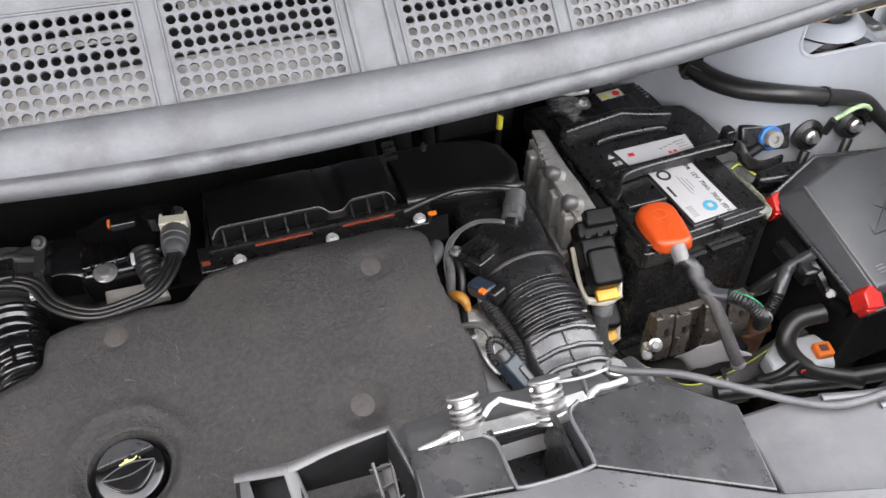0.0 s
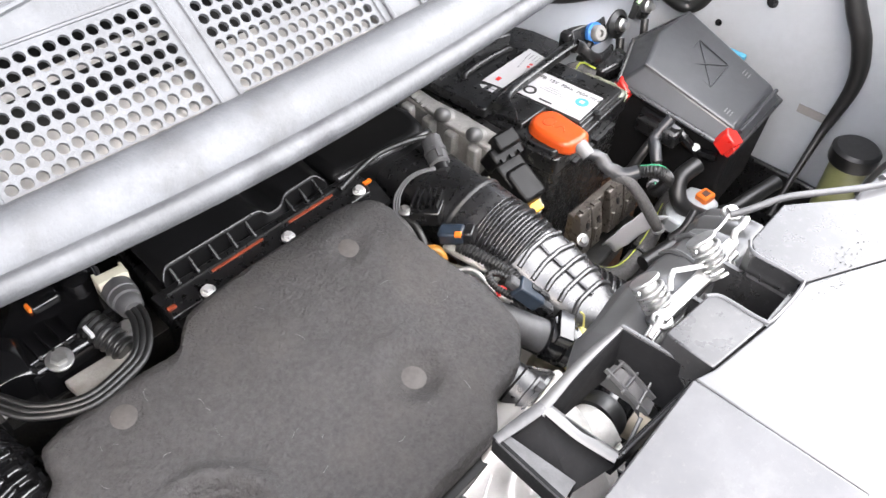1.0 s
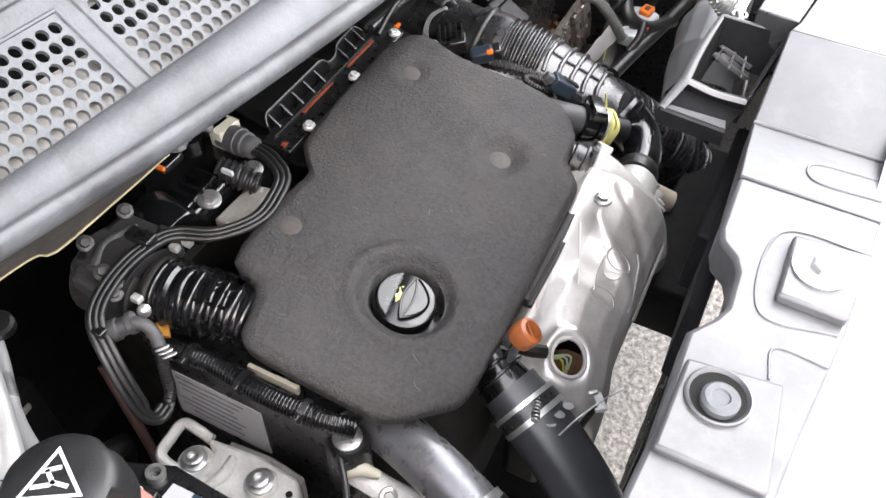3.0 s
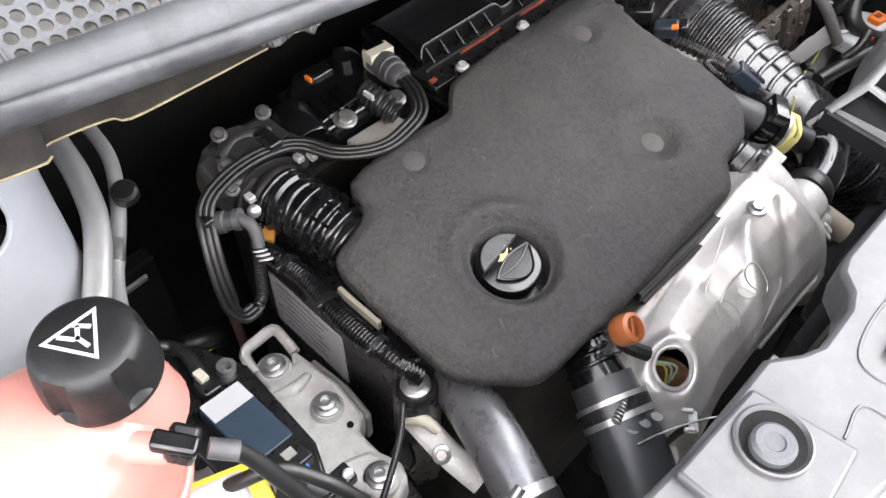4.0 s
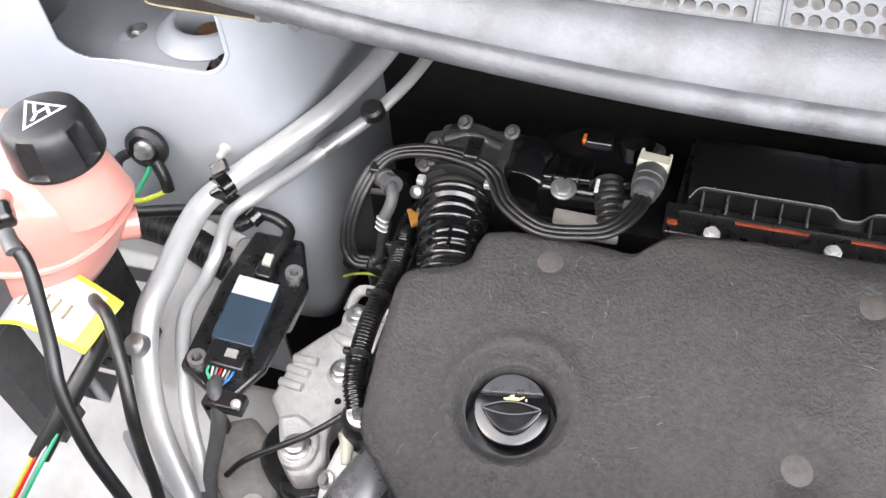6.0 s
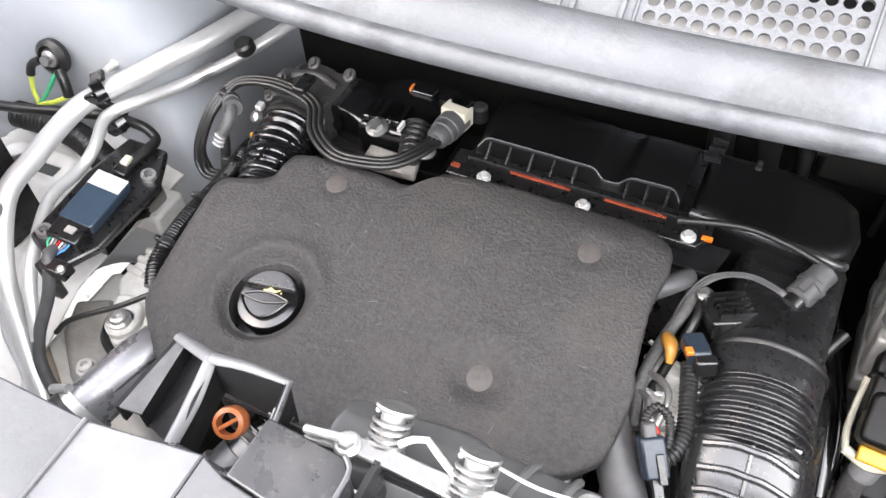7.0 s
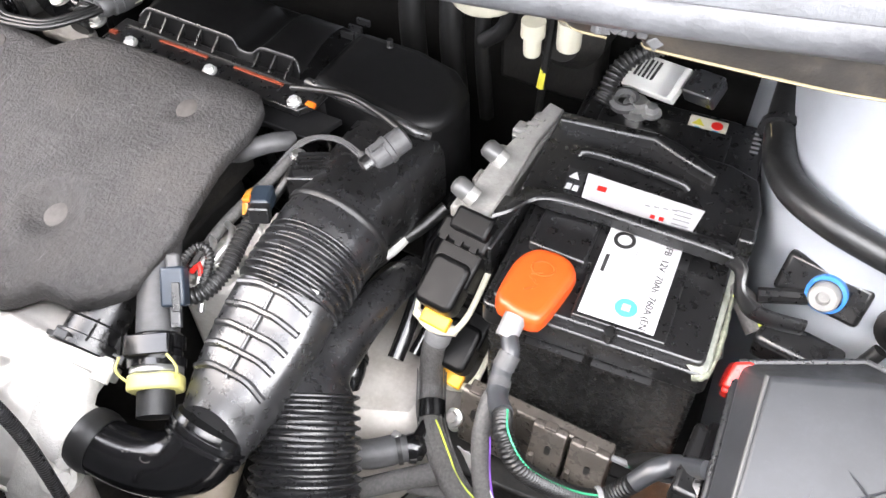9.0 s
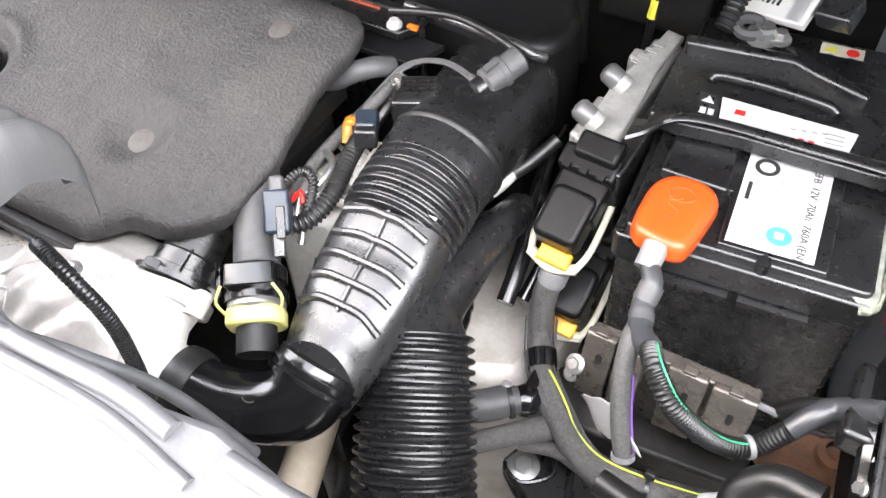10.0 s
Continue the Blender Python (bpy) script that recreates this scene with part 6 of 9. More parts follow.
    part("round_logo_square", Geo().box((0.1045, 0.030, z + 0.0005), (0.006, 0.006, 0.0003), BM), paper, B)
    g = Geo().lathe([(0.0056, z), (0.0056, z + 0.0004), (0.0088, z + 0.0004), (0.0088, z)], BM @ pose(0.0855, 0.0935, 0), 28, caps=False)
    part("black_ring", g, ink, B)
    # warning sticker at the back
    part("warning_sticker", Geo().box((0.116, 0.246, H + 0.0002), (0.034, 0.036, 0.0006), BM), cream, B, "warning sticker with small coloured symbols")
    tri = Geo().prism([(0.102, 0.252), (0.113, 0.252), (0.1075, 0.261)], H + 0.0006, H + 0.001, BM)
    part("warning_symbol", tri, yellow, B)
    for x, y, mm in ((0.124, 0.256, red), (0.1075, 0.244, teal), (0.124, 0.244, teal), (0.124, 0.233, red)):
        part("warning_symbol", Geo().lathe([(0.0052, H + 0.0006), (0.0052, H + 0.001)], BM @ pose(x, y, 0), 16), mm, B)
    g = Geo()
    for k in range(5):
        g.box((0.160, 0.235 + 0.006 * k, H + 0.0002), (0.007, 0.0022, 0.0006), BM)
    part("embossed_code", g, grit, B)

    rnd = random.Random(3)
    path = smooth_path([bat(W - 0.012, -0.001, H - 0.012), bat(W - 0.002, 0.004, H - 0.010), bat(W + 0.001, 0.03, H - 0.009), bat(W + 0.001, 0.06, H - 0.010), bat(W, 0.085, H - 0.012)], 0.003)
    part("corrosion", Geo().tube([tuple(p) for p in path], [rnd.uniform(0.0018, 0.0042) for _ in path], 10, flat=(0.7, 1.5), up=(0, 0, 1)), crust, B, "crusty pale green corrosion")
    # red terminal cover
    R = thing("terminal_cover", bat(0.047, 0.045, H), "orange-red plastic cover on the positive terminal", "terminal cover")
    o = [(0.016, -0.008), (0.030, -0.013), (0.046, -0.014), (0.054, -0.006), (0.062, 0.030), (0.062, 0.046), (0.052, 0.057), (0.034, 0.060), (0.020, 0.054), (0.012, 0.038), (0.010, 0.004)]
    o = [(q[0], q[1]) for q in smooth_path([(x, y, 0) for x, y in o + o[:1]], 0.004)[:-1]]
    part("shell", Geo().prism(o, H - 0.008, H + 0.010, BM, inset=0.08), redorange, R, bevel=0.006, bseg=4)
    g = Geo()
    for k in range(3):
        g.tube([bat(0.030 + 0.008 * (k % 2), 0.012 + 0.008 * k, H + 0.010), bat(0.038 - 0.008 * (k % 2), 0.018 + 0.007 * k, H + 0.0102)], 0.0009, 6, 0.002)
    g.tube([bat(0.037 + 0.009 * math.cos(a), 0.036 + 0.007 * math.sin(a), H + 0.010) for a in np.linspace(0, 6.28, 20)], 0.0009, 6, 0.003)
    part("moulded_mark", g, redorange, R)
    part("spout", Geo().tube([bat(0.032, -0.008, H + 0.002), bat(0.030, -0.024, H - 0.006)], [0.009, 0.0085], 16), grit, R)

    # hold-down bracket over the battery
    K = thing("battery_clamp", bat(W / 2, 0.13, H), "black plastic hold-down frame across the battery", "battery clamp")
    g = Geo().prism([(-0.006, 0.100), (0.018, 0.096), (0.060, 0.098), (0.168, 0.092), (0.178, 0.098), (0.178, 0.150), (0.170, 0.180), (0.146, 0.190), (0.012, 0.200), (-0.004, 0.185)], 0.194, 0.2075, BM)
    part("plate", g, plastic, K, bevel=0.002)
    bar = smooth_path([(-0.012, 0.052, 0.2205), (0.000, 0.062, 0.222), (0.010, 0.076, 0.223), (0.022, 0.0835, 0.2235), (0.045, 0.0855, 0.224), (0.10, 0.0835, 0.224), (0.150, 0.0805, 0.224), (0.167, 0.0790, 0.223)], 0.004)
    rows = []
    for p in bar:
        y1 = 0.100 if p[0] > 0.0 else 0.085
        rows.append([bat(p[0], p[1] + 0.001, p[2] - 0.005), bat(p[0], p[1] - 0.001, p[2] - 0.002), bat(p[0], p[1] + 0.001, p[2]), bat(p[0], p[1] + 0.006, p[2]), bat(p[0], max(p[1] + 0.0085, y1 - 0.004), p[2] - 0.006), bat(p[0], max(p[1] + 0.010, y1 + 0.002), 0.205)])
    part("front_bar", Geo().loft(rows, closed=False), plastic, K, angle=50)
    part("side_arm", Geo().tube([bat(0.165, 0.080, 0.219), bat(0.174, 0.076, 0.214), bat(0.178, 0.064, 0.204), bat(0.188, 0.057, 0.198), bat(0.204, 0.055, 0.196), bat(0.226, 0.058, 0.194)], 0.0060, 10, 0.005, flat=(0.7, 1.4), up=(0, 0, 1)), plastic, K)
    part("rear_bar", Geo().prism([(0.000, 0.178), (0.020, 0.180), (0.081, 0.184), (0.100, 0.174), (0.137, 0.158), (0.139, 0.164), (0.106, 0.186), (0.083, 0.194), (-0.002, 0.190)], 0.204, 0.219, BM), plastic, K, bevel=0.003)
    g = Geo().tube([bat(0.026, 0.152, 0.2085), bat(0.032, 0.156, 0.2115), bat(0.07, 0.155, 0.2120), bat(0.112, 0.150, 0.2110), bat(0.120, 0.148, 0.2080)], 0.0042, 10, 0.005)
    part("raised_rib", g, plastic, K)
    part("end_post", Geo().box((0.171, 0.098, 0.212), (0.012, 0.014, 0.034), BM), plastic, K, bevel=0.002)
    zl = 0.2076
    part("clamp_label", Geo().prism([(0.043, 0.108), (0.132, 0.102), (0.137, 0.130), (0.040, 0.136)], zl, zl + 0.0005, BM), paper, K, "white label with small red print")
    part("clamp_label_dark", Geo().prism([(0.027, 0.108), (0.0415, 0.108), (0.0385, 0.136), (0.023, 0.137)], zl, zl + 0.0004, BM), fuseplastic, K)
    part("printed_symbol", Geo().prism([(0.0265, 0.126), (0.0355, 0.1255), (0.031, 0.1335)], zl + 0.0004, zl + 0.0008, BM), paper, K)
    for x in (0.0295, 0.0355):
        part("printed_symbol", Geo().box((x, 0.1155, zl + 0.0006), (0.0045, 0.0065, 0.0004), BM), paper, K)
    part("printed_symbol", Geo().box((0.0555, 0.1225, zl + 0.0007), (0.0075, 0.0055, 0.0004), BM @ pose(0, 0, 0, 0, 0, 0)), red, K)
    for x in (0.1005, 0.1075):
        part("printed_symbol", Geo().box((x, 0.1085, zl + 0.0007), (0.0038, 0.0038, 0.0004), BM), red, K)
    g = Geo()
    for k in range(4):
        g.box((0.094 + 0.007 * k, 0.1185 + 0.001 * k, zl + 0.0007), (0.004, 0.0011, 0.0003), BM)
        g.box((0.122, 0.1075 + 0.0050 * k, zl + 0.0007), (0.013, 0.0009, 0.0003), BM)
    part("small_print", g, grit, K)

    # negative terminal clamp with sensor and its cable
    N = thing("negative_clamp", bat(0.045, 0.255, H), "bright metal negative clamp with sensor plate", "battery terminal")
    part("post_clamp", Geo().lathe([(0.013, H - 0.004), (0.013, H + 0.010), (0.009, H + 0.012), (0.008, H + 0.016)], BM @ pose(0.052, 0.247, 0), 20), zinc, N)
    bolt(N, bat(0.066, 0.243, H + 0.008), r=0.006, h=0.008)
    SM = BM @ pose(0.060, 0.280, H + 0.018, 25, -8, -20)
    part("sensor_plate", Geo().box((0, 0, 0), (0.055, 0.036, 0.008), SM), white, N, "pale sensor with a printed label", bevel=0.001)
    for k in range(5):
        part("printed_bar", Geo().box((-0.020 + 0.0045 * k, 0.004, 0.0043), (0.0016 if k % 2 else 0.0026, 0.020, 0.0006), SM), ink, N)
    part("silver_strip", Geo().box((0.016, 0, 0.0043), (0.012, 0.034, 0.0006), SM), alu, N)
    part("ring_terminal", Geo().lathe([(0.014, 0), (0.014, 0.005), (0.010, 0.007), (0.006, 0.005), (0.006, 0)], BM @ pose(0.040, 0.246, H + 0.010, 12, 0, 0), 24, caps=False), shroudgrey, N)
    part("sensor_plug", Geo().box((0.046, 0.006, 0.0), (0.03, 0.026, 0.018), BM @ pose(0.060, 0.280, H + 0.018, 25, -8, -20)), fuseplastic, N, bevel=0.002)
    wire("earth_cable", [bat(0.02, 0.238, H + 0.010), bat(0.03, 0.265, H + 0.035), bat(0.06, 0.285, H + 0.050), bat(0.10, 0.295, H + 0.045)], 0.008, rubber, "black corrugated earth cable over the battery", wave=(0.005, 0.0008), seg=14)

    # tray brackets in front
    T = thing("battery_tray", bat(W / 2, 0.1, -0.05), "dark steel battery tray with clipped brackets", "battery tray")
    part("base", Geo().box((W / 2, Ln / 2, -0.012), (W + 0.03, Ln + 0.03, 0.02), BM), darkmetal, T, bevel=0.004)
    part("rail", Geo().box((0.486, 0.4700, 0.640), (0.124, 0.012, 0.090)), traymetal, T, bevel=0.002)
    # pressed boxes hooked over the rail, with slots and lugs
    for x0, x1, zt in ((0.4225, 0.4450, 0.692), (0.4475, 0.4680, 0.688), (0.4850, 0.5130, 0.691), (0.5165, 0.5480, 0.689)):
        prof = [(0.4660, zt - 0.002), (0.4630, zt), (0.4590, zt), (0.4570, zt - 0.002), (0.4490, 0.655), (0.4470, 0.628), (0.4660, 0.622)]
        br = part("bracket", Geo().loft([[(x, y, z) for y, z in prof] for x in (x0, x1)]), traymetal, T, bevel=0.0012)
        mh = toward(((x0 + x1) / 2 + 0.002, 0.4520, zt - 0.020), (0, -0.97, 0.24))
        part("bracket_hole", Geo().prism(rrect(0.0046, 0.0090, 0.0022, 4), -0.001, 0.0008, mh), void, br)
        part("bracket_lug", Geo().box((x0 + 0.004, 0.4485, 0.651), (0.0045, 0.0040, 0.020), pose(0, 0, 0)), traymetal, br, bevel=0.0008)
        part("hook", Geo().box(((x0 + x1) / 2, 0.4615, zt + 0.0015), (0.010, 0.007, 0.003)), traymetal, br, bevel=0.0008)
    part("stay_bar", Geo().tube([(0.545, 0.466, 0.680), (0.585, 0.478, 0.660), (0.612, 0.490, 0.650)], 0.0028, 8), grit, T)
    bolt(T, (0.421, 0.447, 0.662), (-0.3, -0.6, 0.7), r=0.0050)
    bolt(T, (0.418, 0.452, 0.640), (-0.3, -0.6, 0.7), r=0.0042)
    part("foot", Geo().box((0.06, -0.045, 0.012), (0.16, 0.05, 0.03), BM), darkmetal, T, bevel=0.004)
    part("pillar", Geo().box((W / 2, Ln / 2, -0.14), (0.12, 0.2, 0.24), BM), darkmetal, T)

    # positive cable
    P = thing("positive_cable", bat(0.03, -0.02, 0.09), "grey sleeved positive cable with green stripe", "cable")
    path = [bat(0.030, -0.018, H - 0.004), (0.4580, 0.468, 0.757), (0.4570, 0.458, 0.750), (0.4630, 0.437, 0.746), (0.4740, 0.424, 0.752)]
    part("sleeve", Geo().tube(path, [0.0066, 0.0070, 0.0078, 0.0084, 0.0080], 16, 0.004), fuselid, P)
    for p, q in ((path[1], path[2]), ((0.4590, 0.450, 0.7475), (0.4610, 0.443, 0.7465))):
        part("tape", Geo().tube([p, q], 0.0085, 16), greyrub, P, "grey tape wound round the sleeve")
    cond = [path[-1], (0.4840, 0.406, 0.757), (0.5020, 0.399, 0.738), (0.5290, 0.419, 0.690), (0.5520, 0.434, 0.676), (0.5700, 0.446, 0.697)]
    part("conduit", Geo().tube(cond, 0.0067, 18, 0.0008, wave=(0.0032, 0.0007)), rubber, P)
    part("tail", Geo().tube([cond[-1], (0.5800, 0.457, 0.708), (0.5920, 0.466, 0.712), (0.6120, 0.460, 0.736)], [0.0072, 0.0080, 0.0076, 0.0066], 16, 0.004), fuselid, P)
    part("ring_tie", Geo().tube([(0.5500, 0.4325, 0.6765), (0.5530, 0.4350, 0.6765)], 0.0084, 18), grit, P, "pale ring tie")
    part("stripe", Geo().tube([Vector(p) + Vector((0.0030, 0.0010, 0.0066)) for p in cond], 0.0008, 6, 0.003), green, P, "green wire showing through")


def build_engine_computer():
    E = thing("engine_computer", (0.377, 0.62, 0.60), "finned aluminium engine computer standing beside the battery", "control unit")
    m = pose(0.377, 0.632, 0.695, 0, 0, -2)
    part("case", Geo().box((0, 0, 0), (0.026, 0.150, 0.150), m), ecucast, E, bevel=0.003)
    part("top_flange", Geo().prism([(-0.014, -0.075), (0.014, -0.075), (0.013, -0.02), (0.008, 0.03), (0.010, 0.082), (-0.006, 0.085), (-0.010, 0.04), (-0.016, 0.0)], 0.073, 0.079, m), ecucast, E, bevel=0.0015)
    part("carrier", Geo().box((0.024, -0.005, -0.01), (0.012, 0.17, 0.165), m), plastic, E, bevel=0.002)
    for k in range(4):
        part("lug", Geo().box((-0.016, -0.058 + 0.036 * k, 0.048), (0.014, 0.016, 0.050), m), ecucast, E, bevel=0.003)
    part("side_ledge", Geo().box((-0.018, -0.010, 0.012), (0.012, 0.120, 0.020), m), ecucast, E, bevel=0.003)
    for y in (-0.055, -0.005):
        mf = m @ pose(-0.004, y, 0.080, 0, -60, 0)
        fx = part("fixing", Geo().lathe([(0.0085, 0), (0.0085, 0.008), (0.006, 0.010)], mf, 18), ecucast, E)
        part("rubber_cap", Geo().lathe([(0.0085, 0.008), (0.0088, 0.010), (0.0085, 0.019), (0.006, 0.022), (0.002, 0.023)], mf, 18), shroudgrey, fx, "grey rubber cap")
    g = Geo()
    for k in range(4):
        g.box((-0.010 + 0.002 * k, 0.03 + 0.010 * k, 0.0795), (0.010, 0.004, 0.001), m)
    part("cast_mark", g, ecucast, E)
    # plugs with white levers at the front
    for px, yy, z in ((0.378, 0.536, 0.716), (0.390, 0.534, 0.637)):
        mp = pose(px, yy, z, 28, 0, -4)
        pl = part("plug", Geo().box((0, 0.012, 0.010), (0.040, 0.040, 0.048), mp), lidblack, E, "glossy black multi-pin plug", bevel=0.003)
        part("plug_cap", Geo().prism(rrect(0.038, 0.046, 0.008, 5, 0, -0.010), 0.016, 0.038, mp, inset=0.07), lidblack, pl, bevel=0.004, bseg=3)
        part("plug_hood", Geo().box((0, 0.032, 0.030), (0.046, 0.020, 0.026), mp), lidblack, pl, bevel=0.003)
        part("hood_step", Geo().box((0.004, 0.042, 0.044), (0.034, 0.020, 0.016), mp), lidblack, pl, bevel=0.003)
        for sx in (-0.014, 0, 0.014):
            part("hood_tooth", Geo().box((sx, 0.0235, 0.0440), (0.006, 0.005, 0.004), mp), lidblack, pl)
        g = Geo()
        for sx in (-1, 1):
            g.tube([mp @ Vector((sx * 0.0225, 0.022, 0.012)), mp @ Vector((sx * 0.0235, -0.020, 0.008)), mp @ Vector((sx * 0.019, -0.040, 0.006))], 0.0028, 8, 0.004)
        g.tube([mp @ Vector((-0.020, -0.039, 0.006)), mp @ Vector((0, -0.045, 0.006)), mp @ Vector((0.020, -0.039, 0.006))], 0.0045, 8, 0.004)
        part("lever", g, cream, pl, "off-white locking lever")
        part("lever_tab", Geo().box((0.002, -0.038, 0.013), (0.026, 0.013, 0.007), mp), golden, pl, "orange locking tab", bevel=0.0015)
    H = thing("computer_loom", (0.39, 0.46, 0.50), "thick grey woven loom from the engine computer", "loom")
    loom = [(0.3790, 0.500, 0.690), (0.3740, 0.493, 0.664), (0.3780, 0.481, 0.628), (0.3930, 0.454, 0.621), (0.4170, 0.429, 0.620), (0.4420, 0.413, 0.607), (0.4700, 0.405, 0.604), (0.5300, 0.412, 0.606), (0.6000, 0.428, 0.612), (0.6600, 0.430, 0.620)]
    part("loom", Geo().tube(loom, [0.0100, 0.0105, 0.0110, 0.0115, 0.0120, 0.0125, 0.0125, 0.0125], 28, 0.003), braid, H)
    path = smooth_path(loom[1:], 0.004)
    for a in range(0, 360, 24):
        line = [Vector(q) + Vector((0.0118 * math.cos(radians(a)), 0.0050 * math.cos(radians(a)), 0.0118 * math.sin(radians(a)))) for q in path[6:90:3]]
        part("woven_ridge", Geo().tube(line, 0.0006, 5, 0.006), braid, H)
    part("tape", Geo().tube([(0.3850, 0.468, 0.6235), (0.3925, 0.4545, 0.6210)], 0.0128, 24, 0.003), gloss, H, "glossy black tape band")
    part("ferrule", Geo().tube([(0.3790, 0.501, 0.694), (0.3765, 0.497, 0.680)], 0.0116, 18), grit, H)
    part("stripe", Geo().tube([(0.4000, 0.4505, 0.6325), (0.4080, 0.4440, 0.6330), (0.4250, 0.4290, 0.6310), (0.4420, 0.4170, 0.6195), (0.4720, 0.4090, 0.6165), (0.5300, 0.4150, 0.6185), (0.5900, 0.4290, 0.6230)], 0.0008, 6, 0.004), lime, H, "yellow-green wire along the loom")
    tie = part("cable_tie", Geo().tube([(0.4985, 0.4075, 0.605), (0.5020, 0.4080, 0.605)], 0.0142, 20), plastic, H)
    part("tie_lock", Geo().box((0.5000, 0.4130, 0.6210), (0.008, 0.007, 0.007)), plastic, tie, bevel=0.001)
    part("branch", Geo().tube([(0.4260, 0.426, 0.606), (0.4000, 0.406, 0.604), (0.3810, 0.389, 0.604), (0.3600, 0.372, 0.600)], [0.0105, 0.0095, 0.0090, 0.0090], 20, 0.004), braid, H)
    part("branch", Geo().tube([(0.3980, 0.404, 0.590), (0.4280, 0.412, 0.590), (0.4540, 0.408, 0.588), (0.4800, 0.400, 0.585), (0.5300, 0.394, 0.585)], 0.0068, 14, 0.004), braid, H)
    V = thing("spare_loom", (0.465, 0.41, 0.70), "grey woven loom with a violet wire", "loom")
    vl = [(0.4580, 0.446, 0.742), (0.4600, 0.428, 0.744), (0.4640, 0.411, 0.730), (0.4720, 0.396, 0.706), (0.4810, 0.385, 0.684)]
    part("loom", Geo().tube(vl, [0.0060, 0.0066, 0.0070, 0.0070, 0.0066], 18, 0.003), braid, V)
    part("end_ring", Geo().tube([vl[-1], (0.4820, 0.3835, 0.6810)], 0.0080, 18), grit, V, "pale end ring")
    part("stripe", Geo().tube([Vector(p) + Vector((0.0060, 0.0018, 0.0032)) for p in vl[2:]], 0.0010, 6), violet, V, "violet wire")
    def scrap(u, v):
        a, b, c = Vector((0.434, 0.427, 0.658)), Vector((0.472, 0.399, 0.712)), Vector((0.493, 0.381, 0.694))
        d = Vector((0.455, 0.417, 0.642))
        q = (a * (1 - v) + b * v) * (1 - u) + (d * (1 - v) + c * v) * u
        return q + Vector((0, 0, 0.004 * math.sin(5 * u + 3 * v) + 0.0015 * math.sin(17 * v)))
    ob = single("torn_label", Geo().sheet(scrap, 16, 12), paper, "torn white label hanging by the battery", "label")
    ob.modifiers.new("thick", "SOLIDIFY").thickness = 0.0006


def build_fuse_box():
    F = thing("fuse_box", (0.69, 0.46, 0.60), "dark grey plastic fuse box with red clips", "fuse box")
    top = [(0.624, 0.519, 0.782), (0.636, 0.389, 0.746), (0.754, 0.397, 0.748), (0.786, 0.550, 0.782), (0.690, 0.540, 0.792)]
    rim = [(0.606, 0.542, 0.752), (0.624, 0.376, 0.722), (0.772, 0.384, 0.722), (0.806, 0.566, 0.756), (0.682, 0.572, 0.768)]
    foot = [(0.614, 0.535, 0.60), (0.630, 0.384, 0.60), (0.760, 0.392, 0.60), (0.79, 0.556, 0.60), (0.682, 0.562, 0.60)]
    def shell(low, high):
        n = len(low)
        return Geo().add(low + high, [tuple(range(n - 1, -1, -1)), tuple(range(n, 2 * n))] + [(i, (i + 1) % n, n + (i + 1) % n, n + i) for i in range(n)])
    part("base", shell(foot, [(0.69 + (x - 0.69) * 0.97, 0.47 + (y - 0.47) * 0.97, z + 0.002) for x, y, z in rim]), scoopblack, F, bevel=0.004)
    lid = part("lid", shell(rim, top), fuselid, F, bevel=0.004, bseg=3)
    part("lid_ridge", Geo().tube([top[0], top[1]], 0.0016, 8), shroudgrey, lid, "paler ridge along the lid edge")
    part("teal_tab", Geo().box((0.797, 0.470, 0.742), (0.010, 0.026, 0.008)), teal, lid, "teal plastic tab", bevel=0.002)
    g = Geo()
    for k in range(5):
        g.tube([rim[k], rim[(k + 1) % 5]], 0.003, 8)
    part("lid_edge", g, fuseplastic, lid)
    part("lid_step", Geo().tube([(0.646, 0.383, 0.738), (0.760, 0.391, 0.740)], 0.003, 8), fuselid, lid)
    def on_lid(u, v):
        a = Vector(top[1]) * (1 - u) + Vector(top[2]) * u
        b = Vector(top[0]) * (1 - u) + Vector(top[3]) * u
        return a * (1 - v) + b * v + Vector((0, 0, 0.0004))
    g = Geo()
    for q in (((0.3, 0.4), (0.75, 0.75)), ((0.3, 0.75), (0.75, 0.4)), ((0.3, 0.4), (0.75, 0.4)), ((0.3, 0.75), (0.75, 0.75)), ((0.3, 0.4), (0.3, 0.75)), ((0.75, 0.4), (0.75, 0.75))):
        g.tube([on_lid(*q[0]), on_lid(*q[1])], 0.0010, 6)
    part("embossed_mark", g, fuselid, lid)
    g = Geo()
    for k in range(3):
        g.tube([on_lid(0.80, 0.20 + 0.03 * k), on_lid(0.88, 0.20 + 0.03 * k)], 0.0007, 6)
    part("small_print", g, grit, lid)
    g = Geo()
    for k in range(3):
        g.tube([on_lid(0.12, 0.10 + 0.03 * k), on_lid(0.20, 0.10 + 0.03 * k)], 0.0007, 6)
    part("small_print", g, grit, lid)
    for x, y, z in ((0.612, 0.536, 0.742), (0.629, 0.388, 0.730)):
        c = part("red_clip", Geo().prism([(-0.012, -0.011), (0.010, -0.012), (0.012, 0.010), (-0.002, 0.014), (-0.012, 0.008)], -0.012, 0.012, pose(x, y, z, 30, 10, 0)), red, F, "bright red locking clip", bevel=0.002)
        part("clip_tab", Geo().box((0, 0, 0), (0.014, 0.007, 0.018), pose(x - 0.004, y - 0.010, z - 0.006, 20, 0, 0)), red, c, bevel=0.002)
    part("side_socket", Geo().box((0.606, 0.47, 0.716), (0.024, 0.060, 0.022), pose(0, 0, 0)), plastic, F, bevel=0.004)
